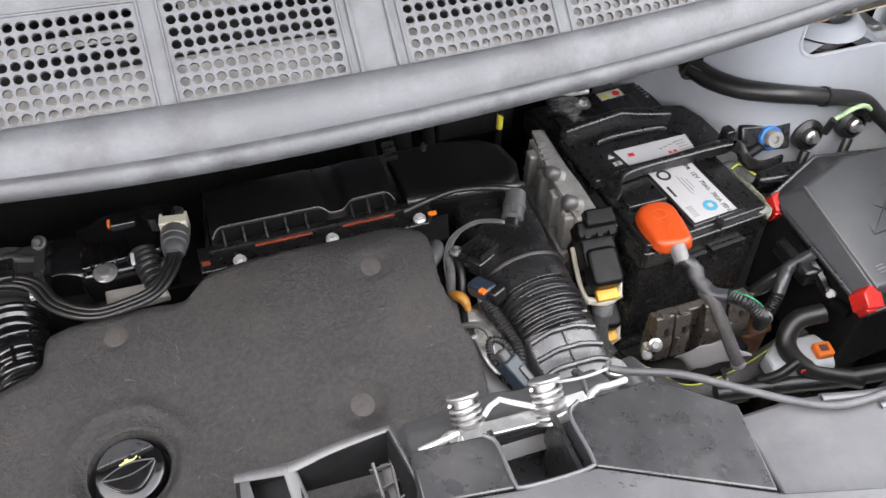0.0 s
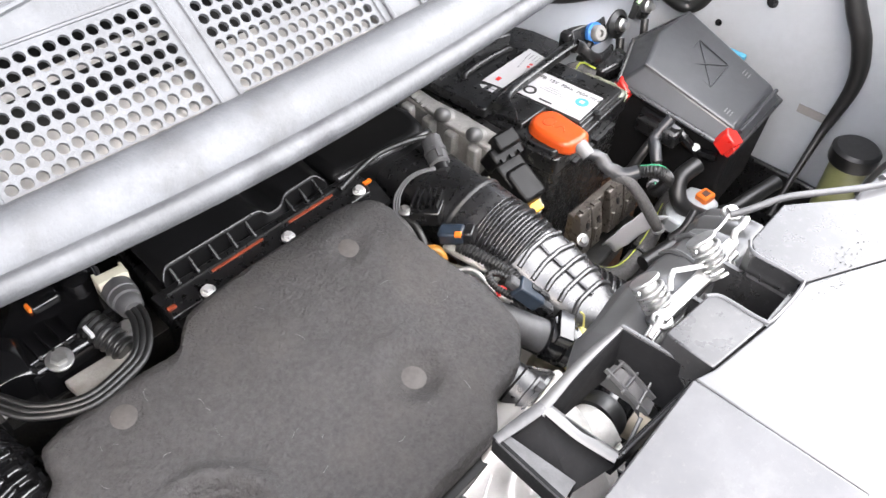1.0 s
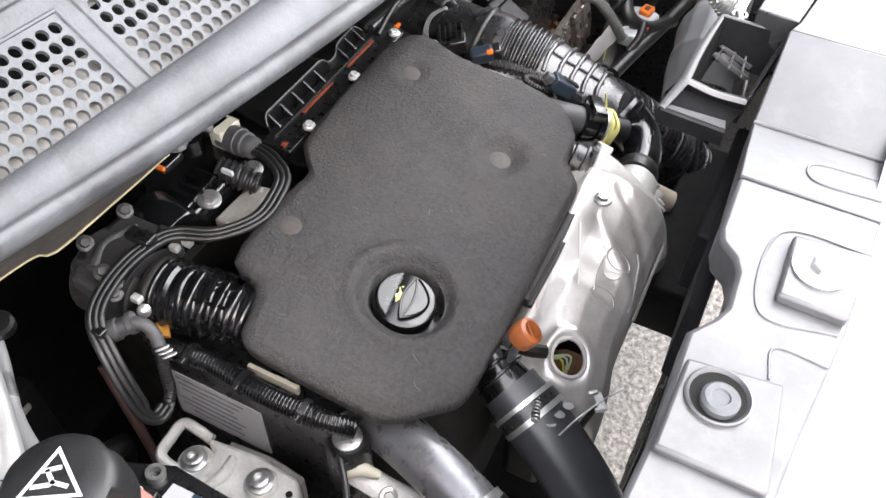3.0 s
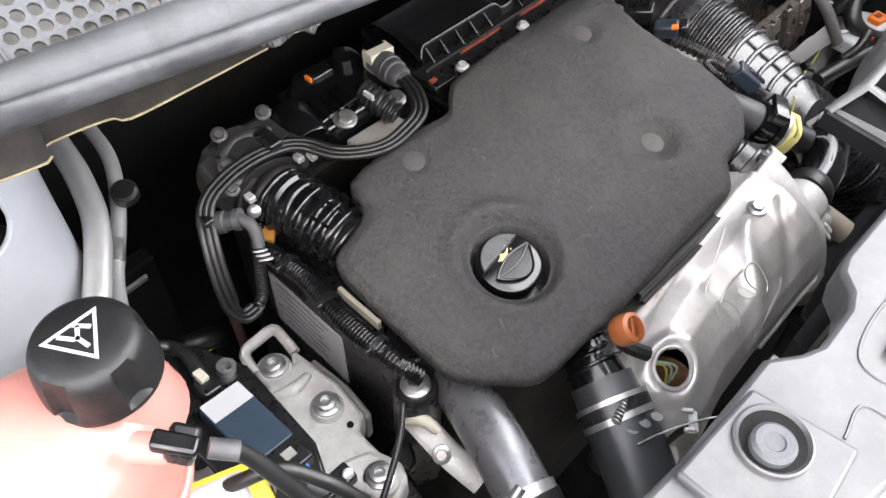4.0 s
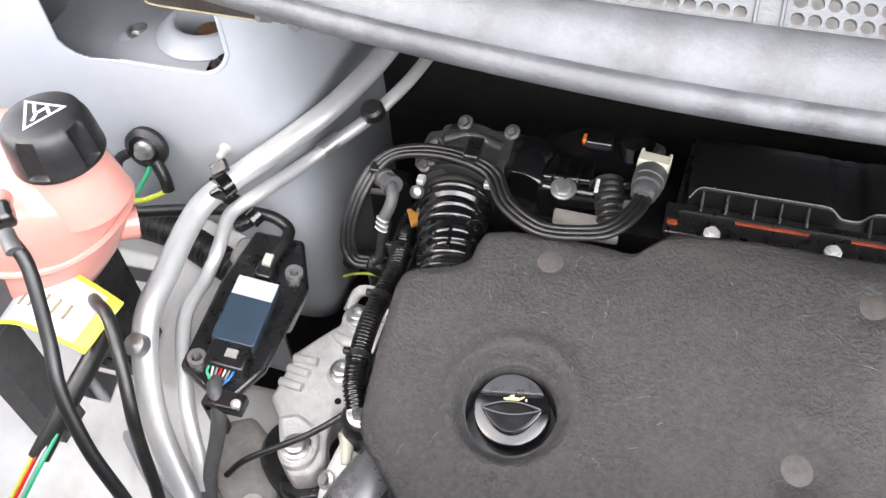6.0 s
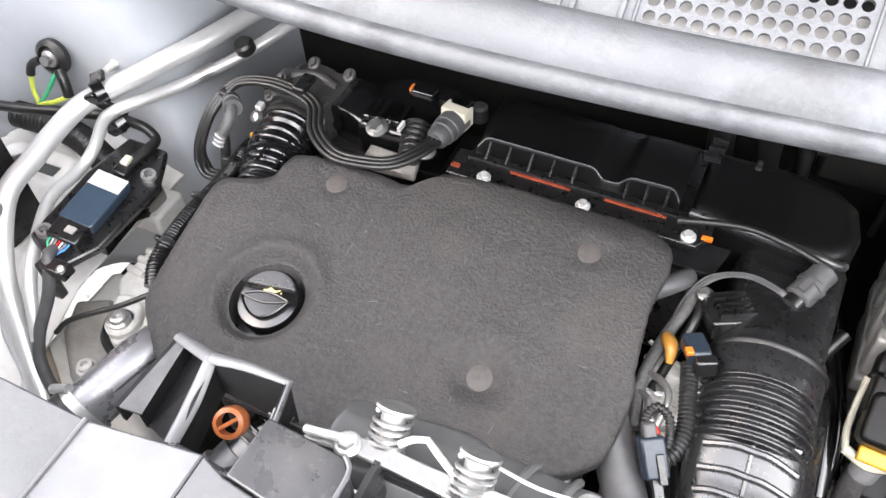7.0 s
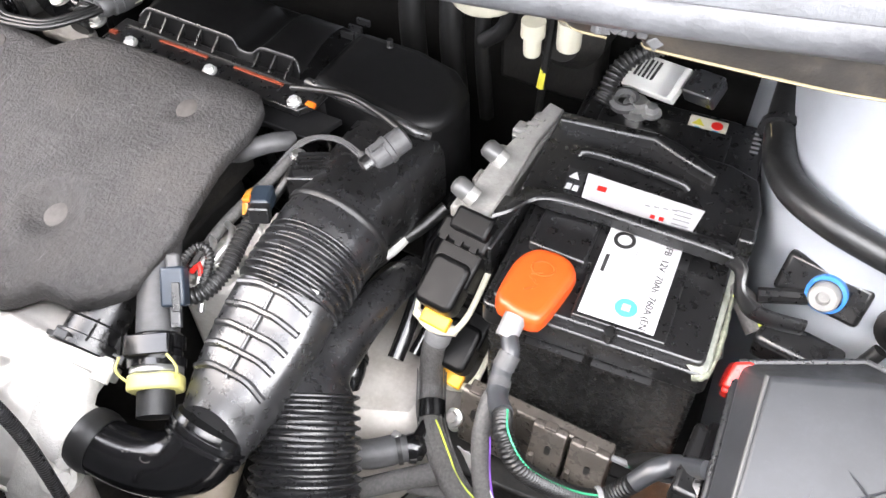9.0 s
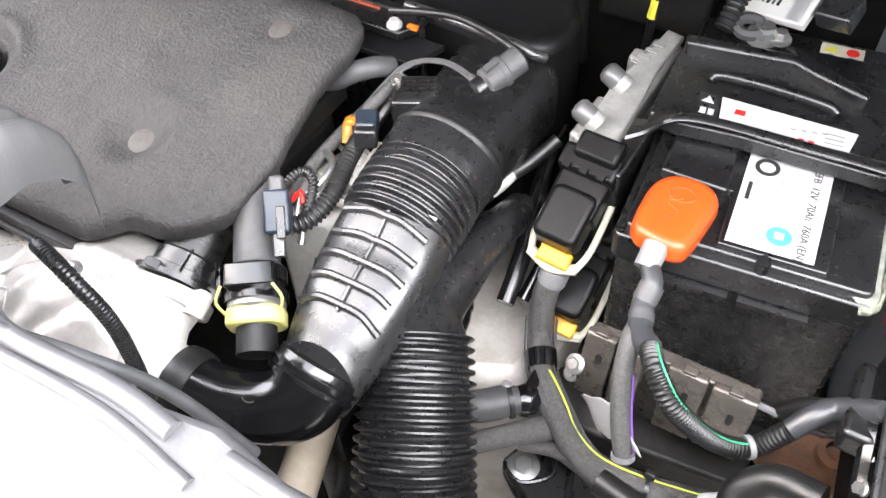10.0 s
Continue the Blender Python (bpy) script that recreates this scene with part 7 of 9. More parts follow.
    part("side_bracket", Geo().tube([(0.610, 0.50, 0.728), (0.612, 0.45, 0.722), (0.618, 0.42, 0.704), (0.622, 0.392, 0.706)], 0.007, 8), gloss, F)
    for p in ((0.613, 0.437, 0.716), (0.616, 0.420, 0.708)):
        bolt(F, p, (-0.8, -0.3, 0.5), r=0.004, h=0.004)
    part("support", Geo().box((0.70, 0.47, 0.50), (0.10, 0.08, 0.22)), plastic, F)
    wire("fuse_box_lead", [(0.612, 0.470, 0.712), (0.592, 0.468, 0.708), (0.575, 0.470, 0.694), (0.562, 0.475, 0.67)], 0.0065, rubber, "black lead dropping from the fuse box side")
    wire("green_lead", [(0.572, 0.468, 0.690), (0.566, 0.470, 0.680), (0.560, 0.472, 0.668)], 0.003, green, "green wire sleeve below the fuse box")


build_engine()
build_air_box()
build_intake_hose()
build_turbo()
build_side_sensors()
build_battery()
build_engine_computer()
build_fuse_box()


# ---------------------------------------------------------------- left side of the bay
def build_throttle():
    A = thing("air_bellows", (-0.208, 0.54, 0.70), "glossy black corrugated air hose with metal clamp", "air hose")
    part("bellows", Geo().tube([(-0.216, 0.590, 0.775), (-0.212, 0.56, 0.776), (-0.206, 0.53, 0.772), (-0.198, 0.49, 0.762)], [0.031, 0.030, 0.0265, 0.0255], 36, 0.0012, wave=(0.0105, 0.0016)), gloss, A)
    for k in range(4):
        t = 0.012 + 0.012 * k
        g = Geo()
        for a in (-70, -35, 0, 35, 70):
            b = radians(90 + a)
            g.box((-0.211 + 0.15 * t + 0.0295 * math.cos(b), 0.570 - t, 0.776 + 0.0295 * math.sin(b)), (0.0030, 0.0085, 0.0016))
        part("moulded_rib", g, gloss, A)
    part("clamp", Geo().tube([(-0.218, 0.598, 0.775), (-0.217, 0.590, 0.775)], [0.033, 0.0345, 0.0345, 0.033], 36, 0.002), darkmetal, A, "dark metal hose clamp")
    part("clamp_screw", Geo().lathe([(0.004, 0), (0.006, 0.002), (0.006, 0.008), (0.003, 0.010)], toward((-0.248, 0.585, 0.790), (-0.3, -0.6, 0.6)), 10), zinc, A)
    B = thing("throttle_body", (-0.215, 0.63, 0.66), "grimy cast aluminium throttle body behind the hose", "throttle body")
    part("housing", Geo().tube([(-0.218, 0.600, 0.775), (-0.218, 0.66, 0.770)], [0.034, 0.038, 0.040, 0.040], 32, 0.006), throttlecast, B)
    part("block", Geo().box((-0.205, 0.640, 0.785), (0.085, 0.050, 0.045), pose(0, 0, 0)), throttlecast, B, bevel=0.008)
    part("arm", Geo().tube([(-0.240, 0.640, 0.806), (-0.215, 0.648, 0.808), (-0.185, 0.640, 0.806)], 0.0055, 10), throttlecast, B)
    part("motor", Geo().lathe([(0.024, 0), (0.026, 0.003), (0.026, 0.040), (0.022, 0.046)], toward((-0.163, 0.612, 0.785), (0.1, 0.95, 0.1)), 28), gloss, B, "black round actuator motor")
    part("motor_flange", Geo().box((-0.182, 0.606, 0.800), (0.008, 0.02, 0.03)), throttlecast, B, bevel=0.002)
    for p in ((-0.250, 0.610, 0.800), (-0.180, 0.655, 0.813), (-0.225, 0.660, 0.812), (-0.243, 0.625, 0.812)):
        bolt(B, p, (-0.2, -0.5, 0.8), r=0.0046, material=throttlecast)
    part("flange_ring", Geo().tube([(-0.217, 0.6055, 0.775), (-0.2175, 0.6010, 0.775)], [0.0360, 0.0385, 0.0385, 0.0360], 40, 0.0015), dull, B, "dull steel flange ring")
    part("gear_cover", Geo().prism([(-0.262, 0.612), (-0.236, 0.602), (-0.214, 0.612), (-0.206, 0.640), (-0.230, 0.662), (-0.258, 0.650)], 0.792, 0.806, inset=0.06), throttlecast, B, bevel=0.003)
    for p in ((-0.256, 0.617, 0.806), (-0.215, 0.616, 0.807), (-0.234, 0.655, 0.806)):
        bolt(B, p, (0, -0.1, 1), r=0.0036, h=0.004, material=dull)
    for x, y in ((-0.188, 0.596), (-0.178, 0.590), (-0.247, 0.588)):
        part("pipe_clip", Geo().box((x, y, 0.803), (0.007, 0.009, 0.006), pose(0, 0, 0)), alu, B, bevel=0.001)
    C = thing("hose_coupling", (-0.269, 0.572, 0.77), "grey quick coupling on a coolant hose", "coupling")
    m = toward((-0.284, 0.588, 0.800), (0.65, -0.65, 0.25))
    part("barrel", Geo().lathe([(0.008, 0), (0.0095, 0.002), (0.0095, 0.010), (0.008, 0.011), (0.008, 0.018), (0.0095, 0.019), (0.0095, 0.024)], m, 20), greyrub, C)
    part("elbow", Geo().tube([(-0.272, 0.576, 0.806), (-0.266, 0.566, 0.806), (-0.266, 0.556, 0.798), (-0.270, 0.550, 0.790)], 0.0054, 14), greyrub, C)
    part("clip", Geo().box((-0.289, 0.590, 0.800), (0.010, 0.014, 0.022)), plastic, C, bevel=0.002)
    g = Geo()
    for k in range(3):
        g.tube([(-0.2705, 0.547 - 0.003 * k, 0.790 - 0.003 * k), (-0.271, 0.5462 - 0.003 * k, 0.789 - 0.003 * k)], 0.0060, 14)
    part("white_band", g, paper, C)
    H = thing("coolant_hose", (-0.2, 0.58, 0.70), "ribbed dark grey coolant hose looping round the throttle", "hose")
    pts = [(-0.057, 0.606, 0.812), (-0.060, 0.585, 0.814), (-0.078, 0.556, 0.815), (-0.105, 0.546, 0.815), (-0.135, 0.545, 0.815), (-0.166, 0.566, 0.815), (-0.186, 0.596, 0.819), (-0.222, 0.604, 0.824), (-0.258, 0.603, 0.822), (-0.284, 0.596, 0.812), (-0.299, 0.573, 0.793), (-0.308, 0.552, 0.762), (-0.307, 0.545, 0.736), (-0.297, 0.543, 0.728), (-0.284, 0.544, 0.732)]
    for dx in (-1, 0, 1):
        p = smooth_path(pts, 0.006)
        d = np.gradient(p, axis=0)
        side = np.stack([-d[:, 1], d[:, 0], 0 * d[:, 0]], 1)
        side /= np.linalg.norm(side, axis=1)[:, None]
        part("strand", Geo().tube([tuple(q + 0.0050 * dx * s) for q, s in zip(p[::2], side[::2])], 0.0030, 10, 0.005), rubber, H)
    part("core", Geo().tube([(x, y, z - 0.0018) for x, y, z in pts], 0.0034, 10, 0.006, flat=(1.6, 0.7), up=(0, 0, 1)), rubber, H)
    part("return", Geo().tube([(-0.286, 0.544, 0.731), (-0.279, 0.546, 0.738), (-0.275, 0.549, 0.758), (-0.271, 0.551, 0.778), (-0.271, 0.552, 0.788)], 0.0050, 12, wave=(0.003, 0.0003)), rubber, H)
    part("holder", Geo().box((-0.205, 0.612, 0.826), (0.014, 0.026, 0.008)), plastic, H, bevel=0.002)
    S = thing("hose_connector", (-0.055, 0.625, 0.79), "grey quick connector with a cream clip", "connector")
    m = toward((-0.057, 0.600, 0.812), (0.12, 0.95, -0.06))
    part("barrel", Geo().lathe([(0.008, 0), (0.011, 0.004), (0.011, 0.012), (0.013, 0.013), (0.013, 0.020), (0.014, 0.021), (0.014, 0.042)], m, 24), greyrub, S)
    part("clip", Geo().box((0, 0.010, 0.038), (0.026, 0.008, 0.012), m).box((-0.012, 0.004, 0.040), (0.003, 0.02, 0.016), m).box((0.012, 0.004, 0.040), (0.003, 0.02, 0.016), m), cream, S, "cream plastic clip", bevel=0.001)

    V = thing("egr_valve", (-0.10, 0.63, 0.70), "black plastic valve unit with an orange lock", "valve")
    part("body", Geo().box((-0.105, 0.645, 0.775), (0.090, 0.075, 0.05)), gloss, V, bevel=0.006)
    part("cover", Geo().prism([(-0.150, 0.615), (-0.062, 0.622), (-0.050, 0.68), (-0.120, 0.69), (-0.150, 0.66)], 0.795, 0.804), gloss, V, bevel=0.003)
    for k in range(4):
        part("rib", Geo().box((-0.135 + 0.011 * k, 0.628, 0.803), (0.0025, 0.028, 0.012)), gloss, V)
    part("stub", Geo().tube([(-0.088, 0.625, 0.800), (-0.083, 0.604, 0.796), (-0.079, 0.586, 0.790)], [0.0125, 0.012, 0.0105], 20, 0.002, wave=(0.006, 0.0014)), rubber, V)
    part("plug", Geo().box((-0.102, 0.671, 0.803), (0.026, 0.017, 0.012)), gloss, V, bevel=0.003)
    part("lock", Geo().box((-0.114, 0.670, 0.802), (0.007, 0.010, 0.012)), orange, V, "bright orange lock", bevel=0.0015)
    part("round_boss", Geo().lathe([(0.012, 0.80), (0.012, 0.812), (0.008, 0.814)], Matrix.Translation((-0.072, 0.668, 0)), 20), gloss, V)
    part("rear_boss", Geo().lathe([(0.0085, 0.768), (0.0085, 0.784), (0.006, 0.787)], Matrix.Translation((-0.051, 0.692, 0)), 18), greyrub, V)
    bolt(V, (-0.124, 0.608, 0.800), (0, -0.2, 1), r=0.007, h=0.007)
    bolt(V, (-0.067, 0.600, 0.795), (0, -0.2, 1), r=0.006, h=0.007)
    part("bracket", Geo().prism([(-0.128, 0.575), (-0.070, 0.578), (-0.075, 0.600), (-0.13, 0.602)], 0.772, 0.782), dirtcast, V, bevel=0.002)
    part("white_tab", Geo().box((-0.0955, 0.606, 0.812), (0.003, 0.012, 0.005), pose(0, 0, 0)), paper, V)
    part("pedestal", Geo().box((-0.13, 0.64, 0.55), (0.20, 0.07, 0.42)), darkmetal, V)
    wire("valve_conduit", [(-0.118, 0.672, 0.797), (-0.150, 0.664, 0.790), (-0.178, 0.668, 0.785), (-0.192, 0.680, 0.780), (-0.200, 0.695, 0.765), (-0.20, 0.705, 0.74)], 0.0058, rubber, "black corrugated conduit to the valve plug", wave=(0.0035, 0.0006), seg=14)
    N = thing("bulkhead_plate", (-0.345, 0.70, 0.66), "small grey stamped plate deep on the bulkhead", "plate")
    part("plate", Geo().box((0, 0, 0), (0.034, 0.004, 0.010), pose(-0.338, 0.700, 0.655, 20, 0, 4)), dirtcast, N, bevel=0.001)
    part("bracket", Geo().box((-0.330, 0.715, 0.60), (0.05, 0.02, 0.14)), void, N, bevel=0.003)
    wire("brown_pipe", [(-0.272, 0.640, 0.70), (-0.284, 0.612, 0.655), (-0.288, 0.60, 0.60), (-0.29, 0.60, 0.52)], 0.0050, rustbrown, "dusty brown pipe behind the timing cover", "pipe")
    wire("lower_loom", [(-0.36, 0.640, 0.60), (-0.335, 0.625, 0.625), (-0.310, 0.620, 0.62), (-0.292, 0.640, 0.58), (-0.285, 0.66, 0.52)], 0.011, rubber, "black loom coiled low behind the tower", "loom", seg=14)
    wire("lime_lead", [(-0.36, 0.615, 0.600), (-0.345, 0.612, 0.612), (-0.325, 0.612, 0.618), (-0.305, 0.620, 0.60)], 0.0016, lime, "thin yellow-green wire low behind the tower")
    g = Geo().prism([(-0.260, 0.578), (-0.246, 0.582), (-0.240, 0.570), (-0.250, 0.560)], 0.768, 0.773)
    single("plastic_tag", g, amber, "amber plastic tag under the coupling", "tag", bevel=0.001)


def build_timing_side():
    T = thing("timing_cover", (-0.225, 0.49, 0.50), "black plastic timing belt cover with soiled label", "timing cover")
    part("cover", Geo().prism([(-0.250, 0.405), (-0.215, 0.390), (-0.195, 0.42), (-0.195, 0.60), (-0.235, 0.61), (-0.250, 0.595)], 0.50, 0.745), plastic, T, bevel=0.004)
    g = Geo().box((-0.2508, 0.530, 0.672), (0.0008, 0.104, 0.076))
    part("label", g, paper, T, "soiled white paper label")
    g = Geo()
    for k in range(7):
        g.box((-0.2514, 0.535 + 0.003 * (k % 3), 0.702 - 0.009 * k), (0.0004, 0.075 - 0.008 * (k % 4), 0.0028))
    part("label_print", g, grit, T)
    part("edge_strip", Geo().box((-0.236, 0.468, 0.752), (0.004, 0.05, 0.010), pose(0, 0, 0)), cream, T, "pale toothed strip")
    C = thing("engine_loom", (-0.253, 0.49, 0.74), "black corrugated loom along the timing cover", "loom")
    part("conduit", Geo().tube([(-0.244, 0.590, 0.772), (-0.256, 0.568, 0.762), (-0.252, 0.517, 0.762), (-0.256, 0.458, 0.761), (-0.252, 0.408, 0.757), (-0.243, 0.385, 0.748)], 0.0084, 16, 0.0008, wave=(0.0032, 0.0008)), gloss, C)
    for p, q in (((-0.254, 0.540, 0.762), (-0.2535, 0.535, 0.762)), ((-0.254, 0.486, 0.7615), (-0.2545, 0.481, 0.7615)), ((-0.254, 0.428, 0.7585), (-0.2535, 0.423, 0.758))):
        tie = part("tie", Geo().tube([p, q], 0.0112, 16), plastic, C)
        part("tie_lock", Geo().box((p[0] - 0.010, p[1] - 0.002, p[2] + 0.005), (0.006, 0.005, 0.006)), plastic, tie, bevel=0.001)
    B = thing("support_boss", (-0.244, 0.393, 0.68), "black boss with a large zinc bolt", "boss")
    part("boss", Geo().lathe([(0.020, 0.66), (0.019, 0.722), (0.016, 0.727)], Matrix.Translation((-0.244, 0.393, 0)), 28), plastic, B)
    bolt(B, (-0.244, 0.393, 0.728), r=0.0085, h=0.008, flange=1.5)
    M = thing("engine_mount", (-0.31, 0.45, 0.55), "pale cast aluminium engine mount bracket with bolts", "engine mount")
    out = [(-0.316, 0.527), (-0.308, 0.537), (-0.293, 0.515), (-0.284, 0.516), (-0.274, 0.530), (-0.272, 0.513), (-0.2675, 0.468), (-0.2715, 0.430), (-0.286, 0.420), (-0.286, 0.394), (-0.279, 0.373), (-0.286, 0.358), (-0.303, 0.352), (-0.317, 0.362), (-0.322, 0.385), (-0.336, 0.404), (-0.351, 0.419), (-0.348, 0.450), (-0.346, 0.472), (-0.332, 0.492), (-0.317, 0.511)]
    part("arm", Geo().prism(out, 0.632, 0.666, inset=0.015), cast, M, bevel=0.004)
    for k, (a, b) in enumerate((((-0.344, 0.464, 0.667), (-0.320, 0.463, 0.669)), ((-0.345, 0.452, 0.667), (-0.323, 0.449, 0.669)), ((-0.347, 0.437, 0.667), (-0.324, 0.434, 0.669)))):
        part("web", Geo().tube([a, b], 0.0042, 10, 0.006), cast, M)
    part("ridge", Geo().tube([(-0.318, 0.500, 0.664), (-0.300, 0.490, 0.670), (-0.282, 0.494, 0.666)], [0.004, 0.006, 0.004], 10), cast, M)
    part("flank", Geo().prism([(-0.272, 0.512), (-0.2665, 0.468), (-0.271, 0.431), (-0.262, 0.432), (-0.258, 0.470), (-0.262, 0.514)], 0.610, 0.650), dirtcast, M, bevel=0.003)
    part("rough_boss", Geo().prism([(-0.336, 0.402), (-0.316, 0.410), (-0.292, 0.400), (-0.284, 0.380), (-0.290, 0.364), (-0.308, 0.358), (-0.321, 0.372)], 0.640, 0.676, inset=0.12), cast, M, bevel=0.005)
    part("collar_boss", Geo().lathe([(0.0165, 0.64), (0.0165, 0.673), (0.0140, 0.676)], Matrix.Translation((-0.304, 0.374, 0)), 28), cast, M)
    part("collar_boss", Geo().lathe([(0.0165, 0.62), (0.0165, 0.666), (0.0140, 0.669)], Matrix.Translation((-0.300, 0.521, 0)), 28), cast, M)
    part("collar_boss", Geo().lathe([(0.0150, 0.64), (0.0150, 0.670), (0.0130, 0.673)], Matrix.Translation((-0.292, 0.456, 0)), 28), cast, M)
    for p in ((-0.300, 0.521, 0.670), (-0.292, 0.456, 0.674), (-0.304, 0.374, 0.677)):
        torx(M, p)
    part("pin_hole", Geo().lathe([(0.0032, 0), (0.0032, 0.0006)], Matrix.Translation((-0.288, 0.430, 0.6664)), 14), void, M)
    part("slotted_ear", Geo().prism([(-0.280, 0.392), (-0.262, 0.398), (-0.256, 0.388), (-0.266, 0.370), (-0.278, 0.368)], 0.640, 0.652), darkmetal, M, bevel=0.003)
    part("black_skirt", Geo().prism([(-0.347, 0.402), (-0.330, 0.378), (-0.316, 0.348), (-0.298, 0.342), (-0.279, 0.350), (-0.274, 0.372), (-0.290, 0.392)], 0.600, 0.640), plastic, M, bevel=0.004)
    # open window at the upper end
    frame_loop = [(-0.314, 0.529, 0.664), (-0.310, 0.551, 0.668), (-0.292, 0.554, 0.669), (-0.275, 0.553, 0.669), (-0.274, 0.536, 0.667), (-0.275, 0.522, 0.664)]
    part("window_frame", Geo().tube(frame_loop, 0.0052, 10, 0.004, flat=(1.0, 1.3), up=(0, 0, 1)), cast, M)
    part("rubber_block", Geo().lathe([(0.034, 0.58), (0.036, 0.60), (0.036, 0.635), (0.030, 0.645)], Matrix.Translation((-0.315, 0.39, 0)), 28), rubber, M)
    part("lower_bracket", Geo().prism([(-0.420, 0.405), (-0.382, 0.425), (-0.345, 0.400), (-0.322, 0.345), (-0.332, 0.322), (-0.352, 0.318), (-0.405, 0.365)], 0.585, 0.615, inset=0.05), dirtcast, M, bevel=0.006)
    torx(M, (-0.343, 0.337, 0.616), r=0.008, material=cast)
    part("base", Geo().box((-0.37, 0.40, 0.50), (0.12, 0.14, 0.18)), chassisgrey, M, bevel=0.01)
    # charge pipe and hoses at the front
    P = thing("charge_pipe", (-0.24, 0.31, 0.62), "satin grey-black charge pipe with clamped hose", "pipe")
    part("pipe", Geo().tube([(-0.195, 0.42, 0.690), (-0.210, 0.375, 0.708), (-0.224, 0.335, 0.715), (-0.240, 0.285, 0.710), (-0.256, 0.245, 0.700)], 0.0235, 32, 0.005), satinpipe, P)
    part("seam", Geo().tube([(-0.196, 0.365, 0.723), (-0.210, 0.32, 0.728), (-0.225, 0.275, 0.722)], 0.0022, 6), ribbed, P)
    part("clamp", Geo().tube([(-0.2435, 0.276, 0.708), (-0.248, 0.264, 0.705)], 0.0265, 32), zinc, P, "bright worm-drive clamp")
    part("clamp_screw", Geo().lathe([(0.0045, -0.012), (0.0045, 0.012)], toward((-0.262, 0.272, 0.729), (0.8, 0.1, 0.4)), 10), zinc, P)
    part("hose", Geo().tube([(-0.246, 0.270, 0.707), (-0.262, 0.225, 0.690), (-0.285, 0.17, 0.66)], 0.0275, 28), rubber, P)
    Q = thing("lower_coolant_hose", (-0.12, 0.28, 0.56), "black coolant hose with a spring clamp", "hose")
    part("spigot", Geo().tube([(-0.085, 0.350, 0.688), (-0.095, 0.325, 0.680), (-0.104, 0.300, 0.670)], [0.022, 0.023, 0.026], 28), gloss, Q)
    part("spigot_neck", Geo().tube([(-0.083, 0.352, 0.690), (-0.087, 0.342, 0.687)], 0.0240, 28), satinpipe, Q)
    for k in range(3):
        part("spigot_ring", Geo().tube([(-0.090 - 0.004 * k, 0.335 - 0.010 * k, 0.684 - 0.003 * k), (-0.091 - 0.004 * k, 0.332 - 0.010 * k, 0.683 - 0.003 * k)], [0.0262, 0.0280, 0.0280, 0.0262], 32, 0.001), gloss, Q)
    part("hose", Geo().tube([(-0.102, 0.302, 0.671), (-0.118, 0.262, 0.655), (-0.140, 0.215, 0.632), (-0.165, 0.17, 0.60)], [0.029, 0.032, 0.032, 0.032], 32), fuselid, Q)
    for p, q in (((-0.1085, 0.285, 0.665), (-0.1102, 0.281, 0.6635)), ((-0.1135, 0.272, 0.660), (-0.1155, 0.267, 0.658))):
        part("clamp_band", Geo().tube([p, q], 0.0336, 32), zinc, Q, "bright clamp band")
    part("clamp_strap", Geo().tube([(-0.1095, 0.282, 0.664), (-0.1150, 0.268, 0.6585)], 0.0330, 32), ribbed, Q)
    g = Geo()
    for k in range(7):
        g.lathe([(0.0042, 0), (0.0042, 0.0016)], toward((-0.136 + 0.0035 * k, 0.264 + 0.001 * k, 0.690), (1, 0.2, 0.1)), 10)
    part("clamp_screw", g, zinc, Q)
    g = Geo()
    for k in range(3):
        g.lathe([(0.0048, 0), (0.0052, 0.0004)], toward((-0.105 - 0.011 * k, 0.243 + 0.004 * k, 0.686 - 0.002 * k), (0.25, 0.1, 0.9)), 14)
    part("printed_mark", g, grit, Q)
    part("neck_bracket", Geo().tube([(-0.075, 0.315, 0.70), (-0.072, 0.298, 0.697), (-0.062, 0.284, 0.690)], 0.007, 8), darkmetal, Q)
    J = thing("wire_clip", (-0.09, 0.218, 0.68), "bright steel clip holding a thin wire", "clip")
    mj = pose(-0.090, 0.218, 0.690, 0, 0, 40)
    part("plate", Geo().box((0, 0, 0), (0.020, 0.009, 0.003), mj), zinc, J, bevel=0.001)
    for x in (-0.009, 0.009):
        part("tongue", Geo().box((x, 0.004, 0.003), (0.004, 0.010, 0.004), mj), zinc, J, bevel=0.001)
    part("wire", Geo().tube([(-0.066, 0.203, 0.690), (-0.088, 0.216, 0.692), (-0.117, 0.231, 0.690), (-0.135, 0.240, 0.682)], 0.0009, 6), zinc, J)
    part("stem", Geo().tube([(-0.092, 0.219, 0.688), (-0.100, 0.226, 0.660), (-0.110, 0.232, 0.630)], 0.003, 8), darkmetal, J)
    wire("thin_lead", [(-0.250, 0.40, 0.725), (-0.285, 0.37, 0.715), (-0.330, 0.345, 0.70), (-0.35, 0.335, 0.68)], 0.0028, rubber, "thin black lead over the mount")
    g = Geo().tube([(-0.262, 0.385, 0.70), (-0.254, 0.375, 0.705), (-0.250, 0.360, 0.70)], [0.004, 0.006, 0.004], 10)
    single("loom_clip", g, cream, "yellowed plastic loom clip", "clip")
    L = thing("support_lever", (-0.25, 0.34, 0.60), "grey cast arm beside the charge pipe", "bracket")
    part("arm", Geo().tube([(-0.252, 0.385, 0.690), (-0.255, 0.345, 0.690), (-0.250, 0.310, 0.680)], 0.012, 12, flat=(1, 0.6)), cast, L)
    bolt(L, (-0.262, 0.345, 0.697), (-0.4, -0.4, 0.8), r=0.005)


